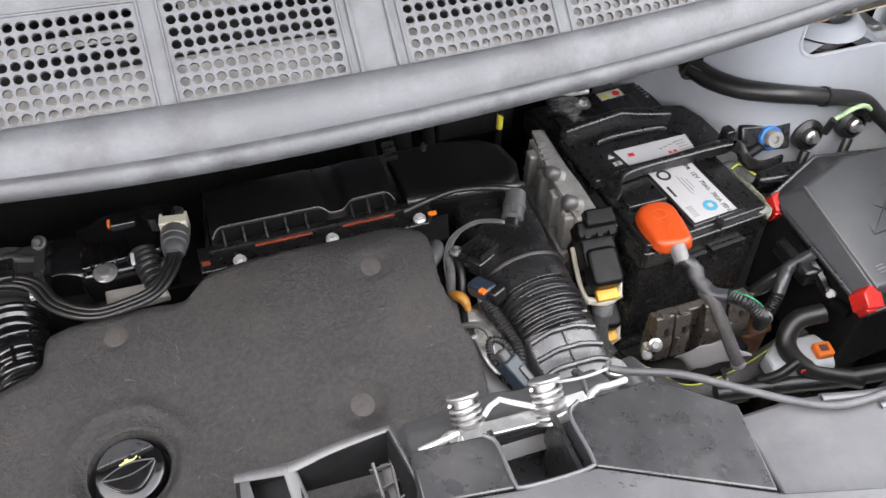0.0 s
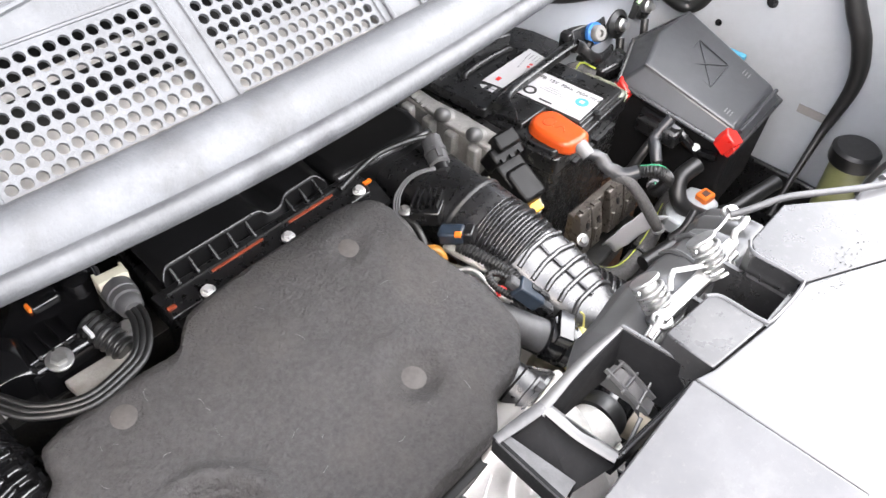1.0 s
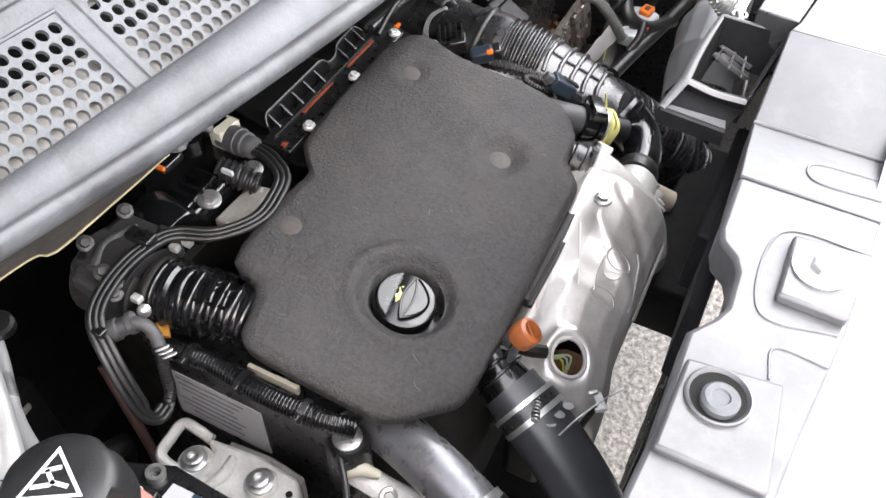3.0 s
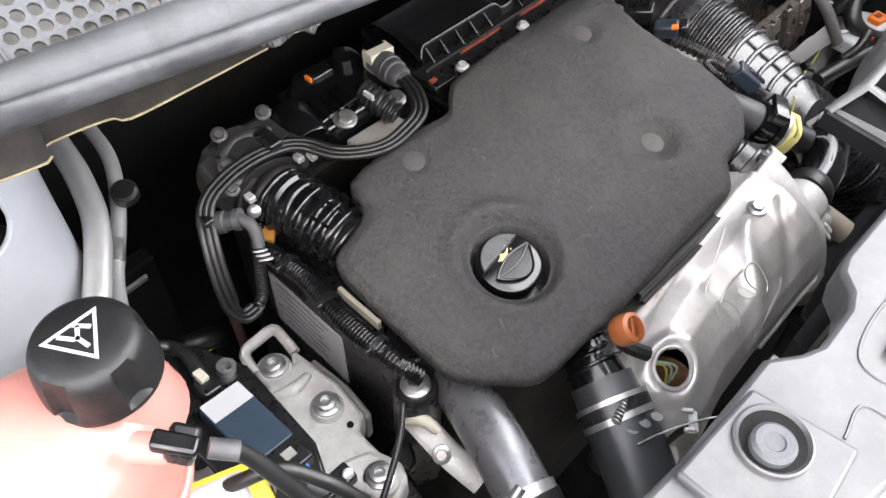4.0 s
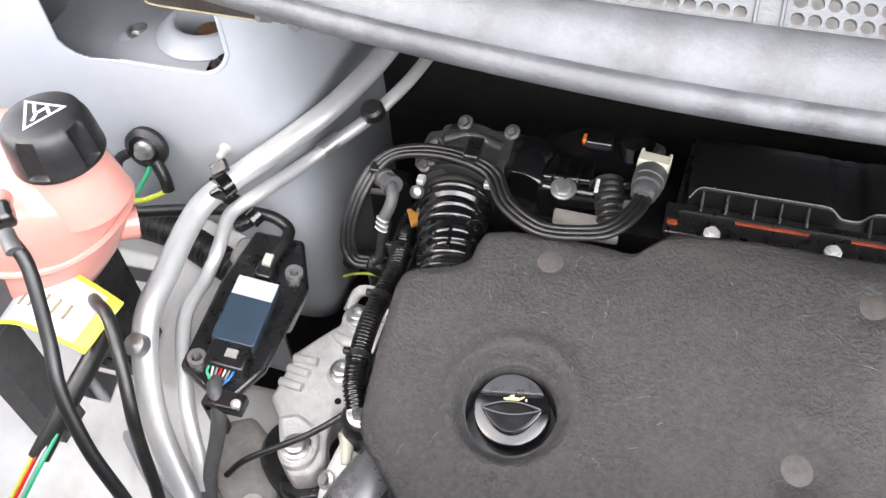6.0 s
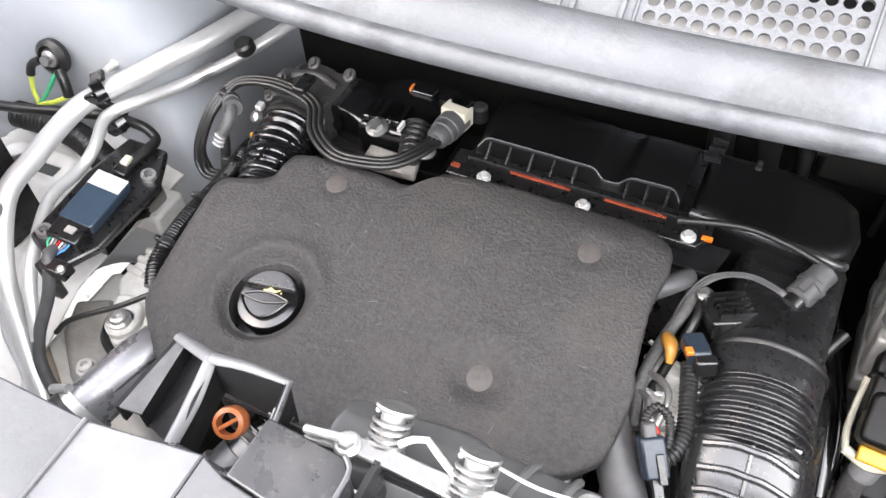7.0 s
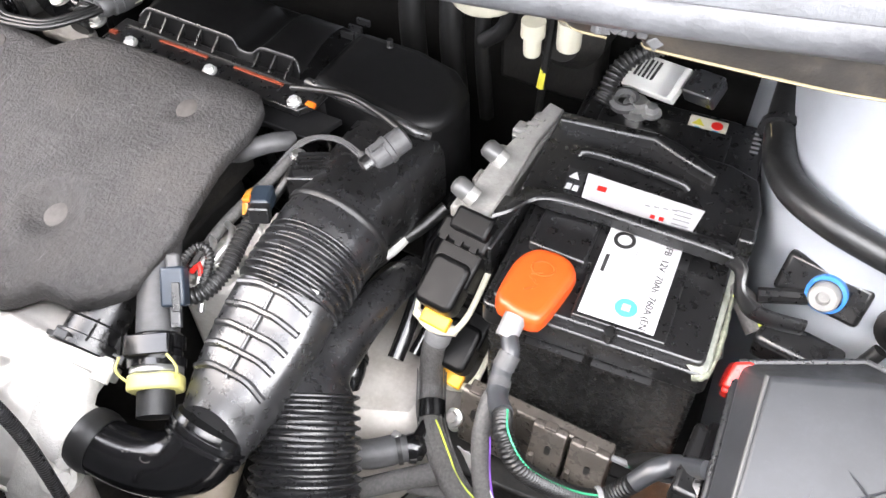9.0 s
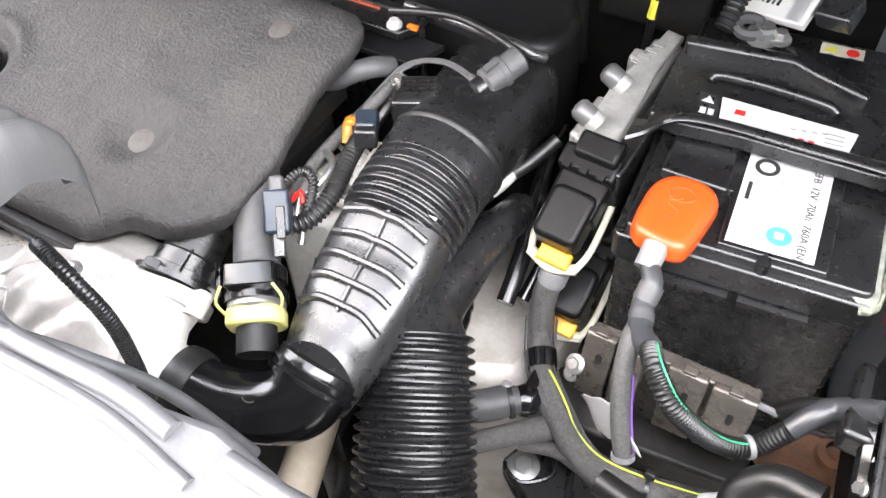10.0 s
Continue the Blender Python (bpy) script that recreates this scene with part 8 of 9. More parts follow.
def build_air_con():
    P = thing("air_con_pipe", (-0.42, 0.54, 0.76), "thick bare aluminium air conditioning pipe", "pipe", "air conditioning pipes")
    part("pipe", Geo().tube([(-0.325, 0.80, 0.81), (-0.333, 0.735, 0.812), (-0.341, 0.692, 0.815), (-0.357, 0.640, 0.815), (-0.392, 0.585, 0.806), (-0.418, 0.552, 0.797), (-0.432, 0.527, 0.793), (-0.436, 0.498, 0.788), (-0.435, 0.455, 0.781), (-0.432, 0.405, 0.770), (-0.415, 0.355, 0.72), (-0.385, 0.320, 0.67), (-0.345, 0.285, 0.63)], 0.0108, 20, 0.006), alu, P)
    part("port_cap", Geo().lathe([(0.009, 0), (0.0095, 0.003), (0.0095, 0.010), (0.006, 0.012)], toward((-0.424, 0.386, 0.772), (-0.2, -0.5, 0.9)), 18), zinc, P)
    Q = thing("air_con_pipe", (-0.39, 0.52, 0.74), "thin bare aluminium air conditioning pipe with capped port", "pipe", "air conditioning pipes")
    part("pipe", Geo().tube([(-0.292, 0.80, 0.79), (-0.303, 0.722, 0.796), (-0.329, 0.668, 0.788), (-0.369, 0.611, 0.778), (-0.392, 0.556, 0.785), (-0.403, 0.539, 0.784), (-0.416, 0.531, 0.772), (-0.424, 0.512, 0.747), (-0.426, 0.484, 0.737), (-0.422, 0.434, 0.738), (-0.385, 0.36, 0.72), (-0.36, 0.32, 0.68)], 0.0066, 16, 0.006), alu, Q)
    m = toward((-0.318, 0.668, 0.796), (-0.1, -0.25, 1))
    part("port_cap", Geo().lathe([(0.009, 0), (0.0115, 0.003), (0.0115, 0.012), (0.009, 0.015), (0.004, 0.015)], m, 20), rubber, Q, "black screw cap")
    part("sleeve", Geo().tube([(-0.348, 0.644, 0.783), (-0.360, 0.626, 0.780)], 0.0080, 14), zinc, Q)
    C = thing("pipe_clamp", (-0.407, 0.54, 0.77), "black plastic strap clamp joining two pipes", "clamp")
    part("collar", Geo().tube([(-0.4165, 0.5495, 0.8005), (-0.4225, 0.539, 0.800)], 0.0124, 20), gloss, C)
    part("strap", Geo().box((0, 0, 0), (0.013, 0.006, 0.052), pose(-0.4145, 0.5425, 0.786, 22, -24, 28)), gloss, C, bevel=0.002)
    part("strap_top", Geo().box((0, 0, 0), (0.016, 0.012, 0.006), pose(-0.424, 0.553, 0.8125, 22, -24, 28)), plastic, C, bevel=0.001)
    part("collar", Geo().tube([(-0.3865, 0.5365, 0.7795), (-0.391, 0.528, 0.777)], 0.0082, 16), gloss, C)
    part("latch", Geo().box((0, 0, 0), (0.018, 0.012, 0.012), pose(-0.404, 0.5355, 0.764, 22, -24, 28)), plastic, C, bevel=0.002)
    part("buckle", Geo().box((0, 0, 0), (0.009, 0.003, 0.014), pose(-0.420, 0.542, 0.801, 22, -24, 28)), zinc, C, bevel=0.001)
    B = thing("bump_stop", (-0.402, 0.535, 0.68), "beige dusty rubber buffer behind the module", "buffer")
    part("block", Geo().prism(rrect(0.040, 0.034, 0.010, 4, -0.404, 0.533), 0.63, 0.727, inset=0.006), tiredpaper, B, bevel=0.004)
    part("foot", Geo().box((-0.404, 0.536, 0.64), (0.058, 0.05, 0.03)), chassisgrey, B, bevel=0.005)
    wire("wiring_duct", [(-0.600, 0.556, 0.705), (-0.557, 0.560, 0.702), (-0.507, 0.556, 0.700), (-0.462, 0.541, 0.698), (-0.415, 0.522, 0.692), (-0.39, 0.50, 0.66)], 0.0155, rubber, "black corrugated wiring duct along the inner wing", "duct", wave=(0.006, 0.0012), seg=18)

    U = thing("glow_plug_module", (-0.368, 0.455, 0.70), "slate blue control module on a black bracket", "control module")
    m = pose(-0.368, 0.452, 0.742, 2, 10, 3)
    part("bracket", Geo().prism([(-0.026, 0.090), (0.020, 0.092), (0.040, 0.045), (0.032, -0.045), (0.012, -0.085), (-0.036, -0.060), (-0.036, 0.03)], -0.010, 0.0, m), plastic, U, bevel=0.003)
    part("module", Geo().prism(rrect(0.038, 0.066, 0.004, 3, 0, -0.002), 0.0, 0.013, m), slate, U, bevel=0.0015)
    part("label", Geo().prism([(-0.018, 0.011), (0.018, 0.011), (0.018, 0.030), (-0.018, 0.030)], 0.013, 0.0136, m), paper, U, "blank white sticker")
    part("plug", Geo().box((0.001, -0.046, 0.006), (0.034, 0.024, 0.014), m), plastic, U, bevel=0.002)
    part("plug_mark", Geo().box((0.004, -0.045, 0.0135), (0.010, 0.008, 0.001), m), tiredpaper, U)
    part("clip", Geo().box((0.0, 0.044, 0.006), (0.016, 0.018, 0.012), m), plastic, U, bevel=0.002)
    part("clip_pin", Geo().box((0.0, 0.052, 0.014), (0.008, 0.012, 0.005), m), cream, U, bevel=0.001)
    for x, y in ((0.024, 0.052), (-0.024, -0.052)):
        part("bush", Geo().lathe([(0.008, -0.004), (0.008, 0.006), (0.0045, 0.006), (0.0045, 0.0)], m @ pose(x, y, 0), 18, caps=False), zinc, U)
    for k, mm in enumerate((green, paper, grit, red, paper, grit, blue)):
        a = m @ Vector((-0.011 + 0.0036 * k, -0.057, 0.008))
        part("lead", Geo().tube([a, a + Vector((0.0, -0.005, -0.001)), m @ Vector((-0.003 + 0.0012 * k, -0.072, 0.006))], 0.0011, 6), mm, U)
    part("tail", Geo().tube([m @ Vector((0.0005, -0.068, 0.006)), (-0.362, 0.376, 0.748), (-0.355, 0.364, 0.738), (-0.356, 0.350, 0.715), (-0.359, 0.324, 0.685), (-0.352, 0.306, 0.660), (-0.325, 0.288, 0.625)], 0.0062, 12), greyrub, U)
    part("arm", Geo().box((0.0, 0.03, -0.035), (0.02, 0.10, 0.05), m), plastic, U)
    part("tail_clip", Geo().box((-0.350, 0.369, 0.742), (0.034, 0.016, 0.012), pose(0, 0, 0)), plastic, U, bevel=0.002)
    part("tail_clip_screw", Geo().lathe([(0.0042, 0), (0.0042, 0.003), (0.002, 0.004)], toward((-0.338, 0.367, 0.747), (0, -0.4, 1)), 12), zinc, U)
    part("lower_tab", Geo().box((-0.362, 0.366, 0.722), (0.012, 0.010, 0.05)), plastic, U, bevel=0.002)
    wire("module_lead", [(-0.368, 0.505, 0.752), (-0.364, 0.530, 0.752), (-0.368, 0.548, 0.749), (-0.380, 0.553, 0.755), (-0.394, 0.552, 0.760), (-0.42, 0.548, 0.764), (-0.456, 0.539, 0.765), (-0.518, 0.521, 0.765), (-0.560, 0.512, 0.765), (-0.63, 0.50, 0.76)], 0.0058, rubber, "black cable running along the inner wing")

    # coolant tank
    K = thing("coolant_tank", (-0.47, 0.42, 0.76), "translucent pink coolant expansion tank with black cap", "coolant tank")
    def tank_ring(t, grow=0.0):
        w = (1 - abs(t) ** 3.2) ** 0.5 if abs(t) < 1 else 0.02
        sag = max(0.0, -t - 0.05)
        ring = []
        for a in np.linspace(0, 2 * math.pi, 40, endpoint=False):
            c, s = math.copysign(abs(math.cos(a)) ** 0.85, math.cos(a)), math.copysign(abs(math.sin(a)) ** 0.85, math.sin(a))
            ring.append((-0.492 - 0.024 * sag + (0.073 * w + grow) * c, 0.420 - 0.024 * sag + ((0.052 if s > 0 else 0.066) * w + grow) * s, 0.888 + 0.072 * t))
        return ring
    part("shell", Geo().loft([tank_ring(t) for t in np.linspace(-1, 1, 28)]), tankm, K, angle=70)
    seam = tank_ring(0.0, 0.0015)
    part("seam", Geo().tube(seam + seam[:1], 0.0028, 8, 0.006), tankm, K)
    part("side_spout", Geo().tube([(-0.440, 0.428, 0.866), (-0.431, 0.435, 0.864), (-0.425, 0.440, 0.862)], [0.013, 0.012, 0.0125], 20), tankm, K)
    part("neck", Geo().lathe([(0.034, 0.91), (0.029, 0.935), (0.0235, 0.953), (0.0235, 0.965)], Matrix.Translation((-0.437, 0.417, 0)), 32), tankm, K)
    def cap_ring(r, z, cut):
        ring = []
        for a in np.linspace(0, 2 * math.pi, 120, endpoint=False):
            d = (math.degrees(a) + 80 + 36) % 72 - 36
            notch = max(0.0, 1 - (d / 13.0) ** 4) if abs(d) < 13 else 0.0
            ring.append((-0.437 + (r - cut * notch) * math.cos(a), 0.417 + (r - cut * notch) * math.sin(a), z))
        return ring
    prof = [(0.0290, 0.951, 0.0), (0.0306, 0.952, 0.0), (0.0306, 0.9550, 0.0), (0.0302, 0.9562, 0.0044), (0.0298, 0.964, 0.0054), (0.0292, 0.970, 0.0052), (0.0285, 0.975, 0.0044), (0.0274, 0.979, 0.0026), (0.0256, 0.983, 0.0002), (0.0220, 0.9853, 0.0), (0.0100, 0.9856, 0.0), (0.0004, 0.9856, 0.0)]
    cap = part("cap", Geo().loft([cap_ring(*q) for q in prof]), dull, K, "black screw cap with a white warning triangle")
    g = Geo()
    tri = [Vector((0.0180 * math.cos(radians(a)), 0.0180 * math.sin(radians(a)), 0)) for a in (270, 30, 150)]
    mt = Matrix.Translation((-0.438, 0.418, 0.9859)) @ Matrix.Rotation(radians(2), 4, "Z")
    for k in range(3):
        a, b = tri[k], tri[(k + 1) % 3]
        g.add([a, b, b * 0.80, a * 0.80], [(0, 1, 2, 3)], mt)
    for k, (x, y, r) in enumerate(((-0.0045, 0.003, 35), (0.001, 0.002, -30), (0.0045, 0.004, 40), (0.0, -0.004, 10))):
        g.box((0, 0, 0), (0.0022, 0.009, 0.0004), mt @ pose(x, y, 0, 0, 0, r))
    part("warning_triangle", g, paper, cap, "white warning triangle")
    part("pipe_stub", Geo().tube([(-0.448, 0.368, 0.955), (-0.438, 0.355, 0.958), (-0.430, 0.348, 0.960)], [0.008, 0.008, 0.007], 14), tankm, K)
    part("foot", Geo().box((-0.50, 0.43, 0.745), (0.05, 0.05, 0.14)), plastic, K)
    T = thing("tank_hose", (-0.40, 0.33, 0.90), "black vent hose clipped onto the tank", "hose")
    part("coupling", Geo().box((0, 0, 0), (0.017, 0.015, 0.014), pose(-0.432, 0.350, 0.962, 15, 0, 40)), plastic, T, bevel=0.003)
    part("coupling_clip", Geo().box((0, 0, 0), (0.010, 0.022, 0.008), pose(-0.435, 0.349, 0.968, 15, 0, 40)), gloss, T, bevel=0.002)
    part("sleeve", Geo().tube([(-0.424, 0.342, 0.958), (-0.414, 0.333, 0.953)], 0.0052, 14), greyrub, T)
    part("hose", Geo().tube([(-0.420, 0.339, 0.956), (-0.410, 0.332, 0.940), (-0.397, 0.307, 0.903), (-0.386, 0.286, 0.880), (-0.370, 0.268, 0.845), (-0.353, 0.256, 0.800), (-0.351, 0.250, 0.750), (-0.365, 0.235, 0.700), (-0.37, 0.22, 0.64)], 0.0046, 14), rubber, T)
    Y = thing("warning_tag", (-0.445, 0.355, 0.84), "pale paper tag with bright yellow edges under the tank", "tag")
    def tag(u, v):
        return (-0.484 + 0.078 * u + 0.010 * v, 0.330 + 0.052 * v * (1 - 0.20 * u) - 0.014 * (u - 0.3) ** 2 + 0.004 * u, 0.863 + 0.008 * v - 0.030 * (u - 0.45) ** 2 + 0.003 * math.sin(6 * u))
    def strip(name, u0, u1, v0, v1, material, lift):
        g = Geo().sheet(lambda u, v: (lambda q: (q[0], q[1], q[2] + lift))(tag(u0 + (u1 - u0) * u, v0 + (v1 - v0) * v)), 16, 8)
        ob = part(name, g, material, Y)
        ob.modifiers.new("thick", "SOLIDIFY").thickness = 0.0005
    strip("paper", 0.0, 1.0, 0.0, 1.0, yellow, 0.0)
    strip("white_field", 0.03, 0.86, 0.06, 0.92, paper, 0.0008)
    for k in range(5):
        strip("printed_bar", 0.20 + 0.11 * k, 0.225 + 0.11 * k, 0.30, 0.55, ochre, 0.0014)
    D = thing("wiring_plug", (-0.49, 0.345, 0.80), "grey ribbed wiring plug beside the tank", "plug")
    part("housing", Geo().box((-0.496, 0.335, 0.868), (0.045, 0.065, 0.035)), greyrub, D, bevel=0.004)
    part("hood", Geo().box((-0.512, 0.362, 0.882), (0.040, 0.020, 0.018)), fuseplastic, D, bevel=0.003)
    for bx in (-0.514, -0.492):
        g = Geo()
        for k in range(3):
            for c in range(5):
                g.box((bx + 0.0055 * k, 0.322 + 0.0065 * c, 0.8862), (0.0016, 0.0022, 0.0014))
        tagged(part("pin_mark", g, grit, D), kind="stuff")
    part("sticker", Geo().box((-0.490, 0.306, 0.8855), (0.026, 0.010, 0.001)), paper, D)
    part("stand", Geo().box((-0.50, 0.335, 0.78), (0.03, 0.03, 0.16)), greyrub, D)
    W = thing("wash_loom", (-0.43, 0.34, 0.76), "black loom with coloured wires by the tank", "loom")
    part("sleeve", Geo().tube([(-0.405, 0.356, 0.850), (-0.412, 0.335, 0.835), (-0.42, 0.305, 0.82), (-0.43, 0.27, 0.80)], 0.0075, 12), rubber, W)
    for k, mm in enumerate((lime, red, paper, green)):
        part("lead", Geo().tube([(-0.428 + 0.003 * k, 0.285, 0.812), (-0.432 + 0.003 * k, 0.262, 0.803), (-0.438 + 0.003 * k, 0.24, 0.79)], 0.0014, 6), mm, W)
    wire("wing_lead", [(-0.430, 0.375, 0.852), (-0.410, 0.360, 0.868), (-0.394, 0.350, 0.874), (-0.383, 0.338, 0.868), (-0.371, 0.320, 0.855), (-0.361, 0.300, 0.832), (-0.362, 0.293, 0.800), (-0.359, 0.281, 0.755), (-0.361, 0.270, 0.715), (-0.368, 0.251, 0.675), (-0.37, 0.23, 0.63)], 0.0046, rubber, "black lead looping out from under the yellow tag")


def build_left_floor():
    # pressed chassis panel under the tank
    def leg(u, v):
        x = -0.64 + 0.245 * u
        y = 0.20 + 0.39 * v
        z = 0.682 - 0.10 * max(0, u - 0.62) - 0.16 * max(0, 0.52 - v)
        r = math.hypot(max(0, abs(x + 0.545) - 0.032), y - 0.513)
        z += 0.007 * math.exp(-((r - 0.022) / 0.008) ** 2)
        z += 0.006 * math.tanh((x + 0.475 + 0.2 * (y - 0.45)) / 0.006)
        return (x, y, z)
    nu, nv = 110, 150
    v = [leg(i / (nu - 1), j / (nv - 1)) for j in range(nv) for i in range(nu)]
    f = []
    for j in range(nv - 1):
        for i in range(nu - 1):
            x, y, _ = v[j * nu + i]
            slot = abs(y - 0.512) < 0.008 and -0.572 < x < -0.515 or math.hypot(x + 0.576, y - 0.509) < 0.012 or math.hypot(x + 0.629, y - 0.540) < 0.008 or math.hypot(x + 0.586, y - 0.457) < 0.006 or abs(x + 0.507) < 0.014 and abs(y - 0.388) < 0.012 or math.hypot(x + 0.516, y - 0.412) < 0.006
            if not slot:
                f.append((j * nu + i, j * nu + i + 1, (j + 1) * nu + i + 1, (j + 1) * nu + i))
    ob = part("chassis_leg", Geo().add(v, f), chassisgrey)
    ob.modifiers.new("thick", "SOLIDIFY").thickness = 0.003
    tagged(ob, "pale silver pressed chassis panel with slots", "chassis", kind="structure")
    for x, y, z in ((-0.441, 0.592, 0.797),):
        g = Geo().lathe([(0.006, 0), (0.004, 0.004), (0.0035, 0.014), (0.002, 0.015)], toward((x, y, z), (0.1, -1, 0.2)), 12)
        single("weld_stud", g, white, "small white stud on the inner wing", "stud")
    R = part("front_rail", Geo().tube([(-0.66, 0.41, 0.628), (-0.566, 0.382, 0.622), (-0.458, 0.350, 0.612), (-0.40, 0.315, 0.600), (-0.33, 0.26, 0.585)], 0.020, 14, flat=(1.0, 0.8), up=(0, 0, 1)), railbeige)
    tagged(R, "dusty beige painted front rail", "chassis rail", kind="structure")
    E = thing("earth_point", (-0.519, 0.578, 0.78), "black earth clamp with green and yellow wires", "earth point")
    m = toward((-0.519, 0.583, 0.793), (0.1, -1, 0.25))
    part("collar", Geo().lathe([(0.021, 0), (0.021, 0.006), (0.015, 0.010), (0.013, 0.006)], m, 24), rubber, E)
    part("stud", Geo().lathe([(0.010, 0.004), (0.010, 0.010), (0.006, 0.012), (0.006, 0.018)], m, 12), zinc, E)
    part("arm", Geo().tube([(-0.534, 0.574, 0.79), (-0.548, 0.570, 0.782), (-0.552, 0.566, 0.770)], 0.005, 10), rubber, E)
    part("arm", Geo().tube([(-0.508, 0.572, 0.785), (-0.500, 0.566, 0.772), (-0.498, 0.562, 0.758)], 0.006, 10), rubber, E)
    part("lead", Geo().tube([(-0.552, 0.566, 0.770), (-0.552, 0.560, 0.752), (-0.545, 0.555, 0.738)], 0.0028, 8), lime, E, "yellow-green wire")
    part("lead", Geo().tube([(-0.498, 0.562, 0.758), (-0.52, 0.555, 0.748), (-0.545, 0.555, 0.738)], 0.0028, 8), lime, E, "yellow-green wire")
    part("lead", Geo().tube([(-0.515, 0.570, 0.778), (-0.530, 0.560, 0.755), (-0.545, 0.555, 0.738)], 0.0024, 8), green, E, "green wire")
    wire("washer_pipe", [(-0.53, 0.40, 0.655), (-0.49, 0.375, 0.650), (-0.455, 0.348, 0.645), (-0.427, 0.326, 0.642), (-0.383, 0.302, 0.640), (-0.367, 0.287, 0.638), (-0.364, 0.266, 0.630), (-0.37, 0.24, 0.60)], 0.0052, paper, "greyish white washer pipe along the chassis panel", "pipe")


# ---------------------------------------------------------------- right wing and bulkhead fittings
def build_right_fittings():
    L = thing("wing_loom", (0.62, 0.62, 0.80), "thick black taped loom along the inner wing", "loom")
    part("loom", Geo().tube([(0.560, 0.800, 0.87), (0.566, 0.745, 0.850), (0.572, 0.690, 0.838), (0.588, 0.638, 0.845), (0.625, 0.606, 0.850), (0.691, 0.602, 0.834), (0.755, 0.603, 0.814), (0.785, 0.594, 0.790), (0.812, 0.576, 0.768), (0.822, 0.560, 0.770), (0.824, 0.546, 0.793), (0.824, 0.552, 0.832), (0.822, 0.560, 0.870)], [0.0132, 0.0132, 0.0122, 0.0108, 0.0098, 0.0090, 0.0090, 0.0090], 18, 0.006), rubber, L)
    part("tie", Geo().tube([(0.688, 0.602, 0.835), (0.694, 0.602, 0.833)], 0.0120, 18), plastic, L)
    part("tie", Geo().tube([(0.571, 0.70, 0.838), (0.571, 0.694, 0.837)], 0.0175, 18), plastic, L)
    part("stripe", Geo().tube([(0.562, 0.69, 0.846), (0.580, 0.640, 0.850), (0.612, 0.606, 0.850)], 0.0006, 6), ochre, L)
    M = thing("blue_ring_mount", (0.645, 0.60, 0.74), "black bracket with blue ring and steel bolt", "mount")
    m = toward((0.645, 0.622, 0.772), (-0.15, -0.85, 0.45))
    part("bracket", Geo().box((-0.004, 0.0, 0.004), (0.065, 0.034, 0.012), m), plastic, M, bevel=0.004)
    part("ring", Geo().lathe([(0.0145, 0.008), (0.0145, 0.016), (0.0120, 0.018), (0.0120, 0.012)], m, 28), blue, M, "bright blue plastic ring")
    part("bolt_head", Geo().lathe([(0.0110, 0.010), (0.0110, 0.024), (0.0095, 0.026), (0.005, 0.026), (0.004, 0.022)], m, 24), ecucast, M)
    part("arm", Geo().tube([(0.600, 0.600, 0.762), (0.620, 0.606, 0.766), (0.645, 0.612, 0.772)], 0.006, 8), plastic, M)
    C = thing("wing_plug", (0.635, 0.565, 0.72), "black wiring plug below the blue ring", "plug")
    part("housing", Geo().box((0, 0, 0), (0.060, 0.026, 0.030), pose(0.640, 0.578, 0.742, 10, 0, -8)), plastic, C, bevel=0.004)
    part("rib", Geo().box((0, -0.013, 0.008), (0.05, 0.003, 0.008), pose(0.640, 0.578, 0.742, 10, 0, -8)), plastic, C)
    part("loom", Geo().tube([(0.610, 0.584, 0.742), (0.590, 0.600, 0.752), (0.575, 0.600, 0.735), (0.585, 0.575, 0.70)], 0.010, 12), braid, C)
    part("stripe", Geo().tube([(0.610, 0.580, 0.753), (0.592, 0.594, 0.763), (0.574, 0.592, 0.744)], 0.0013, 6), lime, C)
    for (x, y, z), lab in (((0.701, 0.600, 0.767), "black ring terminal bolted to the inner wing"), ((0.765, 0.602, 0.770), "black ring terminal with a green wire")):
        T = thing("earth_terminal", (x, y, z - 0.02), lab, "terminal", "earth terminals")
        mm = toward((x, 0.616, z), (-0.1, -1, 0.3))
        part("collar", Geo().lathe([(0.020, 0), (0.020, 0.008), (0.013, 0.012), (0.012, 0.006)], mm, 24), rubber, T)
        part("stud", Geo().lathe([(0.009, 0.004), (0.009, 0.016), (0.006, 0.018), (0.005, 0.024)], mm, 12), zinc, T)
        part("tail", Geo().tube([(x - 0.01, y - 0.004, z - 0.01), (x - 0.018, y - 0.012, z - 0.03), (x - 0.022, y - 0.02, z - 0.055)], 0.006, 10), rubber, T)
        part("upper_tail", Geo().tube([(x + 0.008, y - 0.004, z + 0.014), (x + 0.012, y - 0.006, z + 0.034)], 0.005, 10), rubber, T)
    wire("green_lead", [(0.777, 0.596, 0.795), (0.755, 0.594, 0.812), (0.735, 0.592, 0.815), (0.717, 0.596, 0.80)], 0.003, palegreen, "pale green wire between the terminals")
    # pipes and dark fittings on the bulkhead
    for x, r in ((0.178, 0.014), (0.226, 0.013), (0.262, 0.008)):
        wire("heater_hose", [(x - 0.01, 0.82, 0.86), (x, 0.80, 0.80), (x + 0.004, 0.79, 0.74), (x + 0.01, 0.79, 0.66)], r, rubber, "black heater hose down the bulkhead", "hose", seg=16, group="heater hoses")
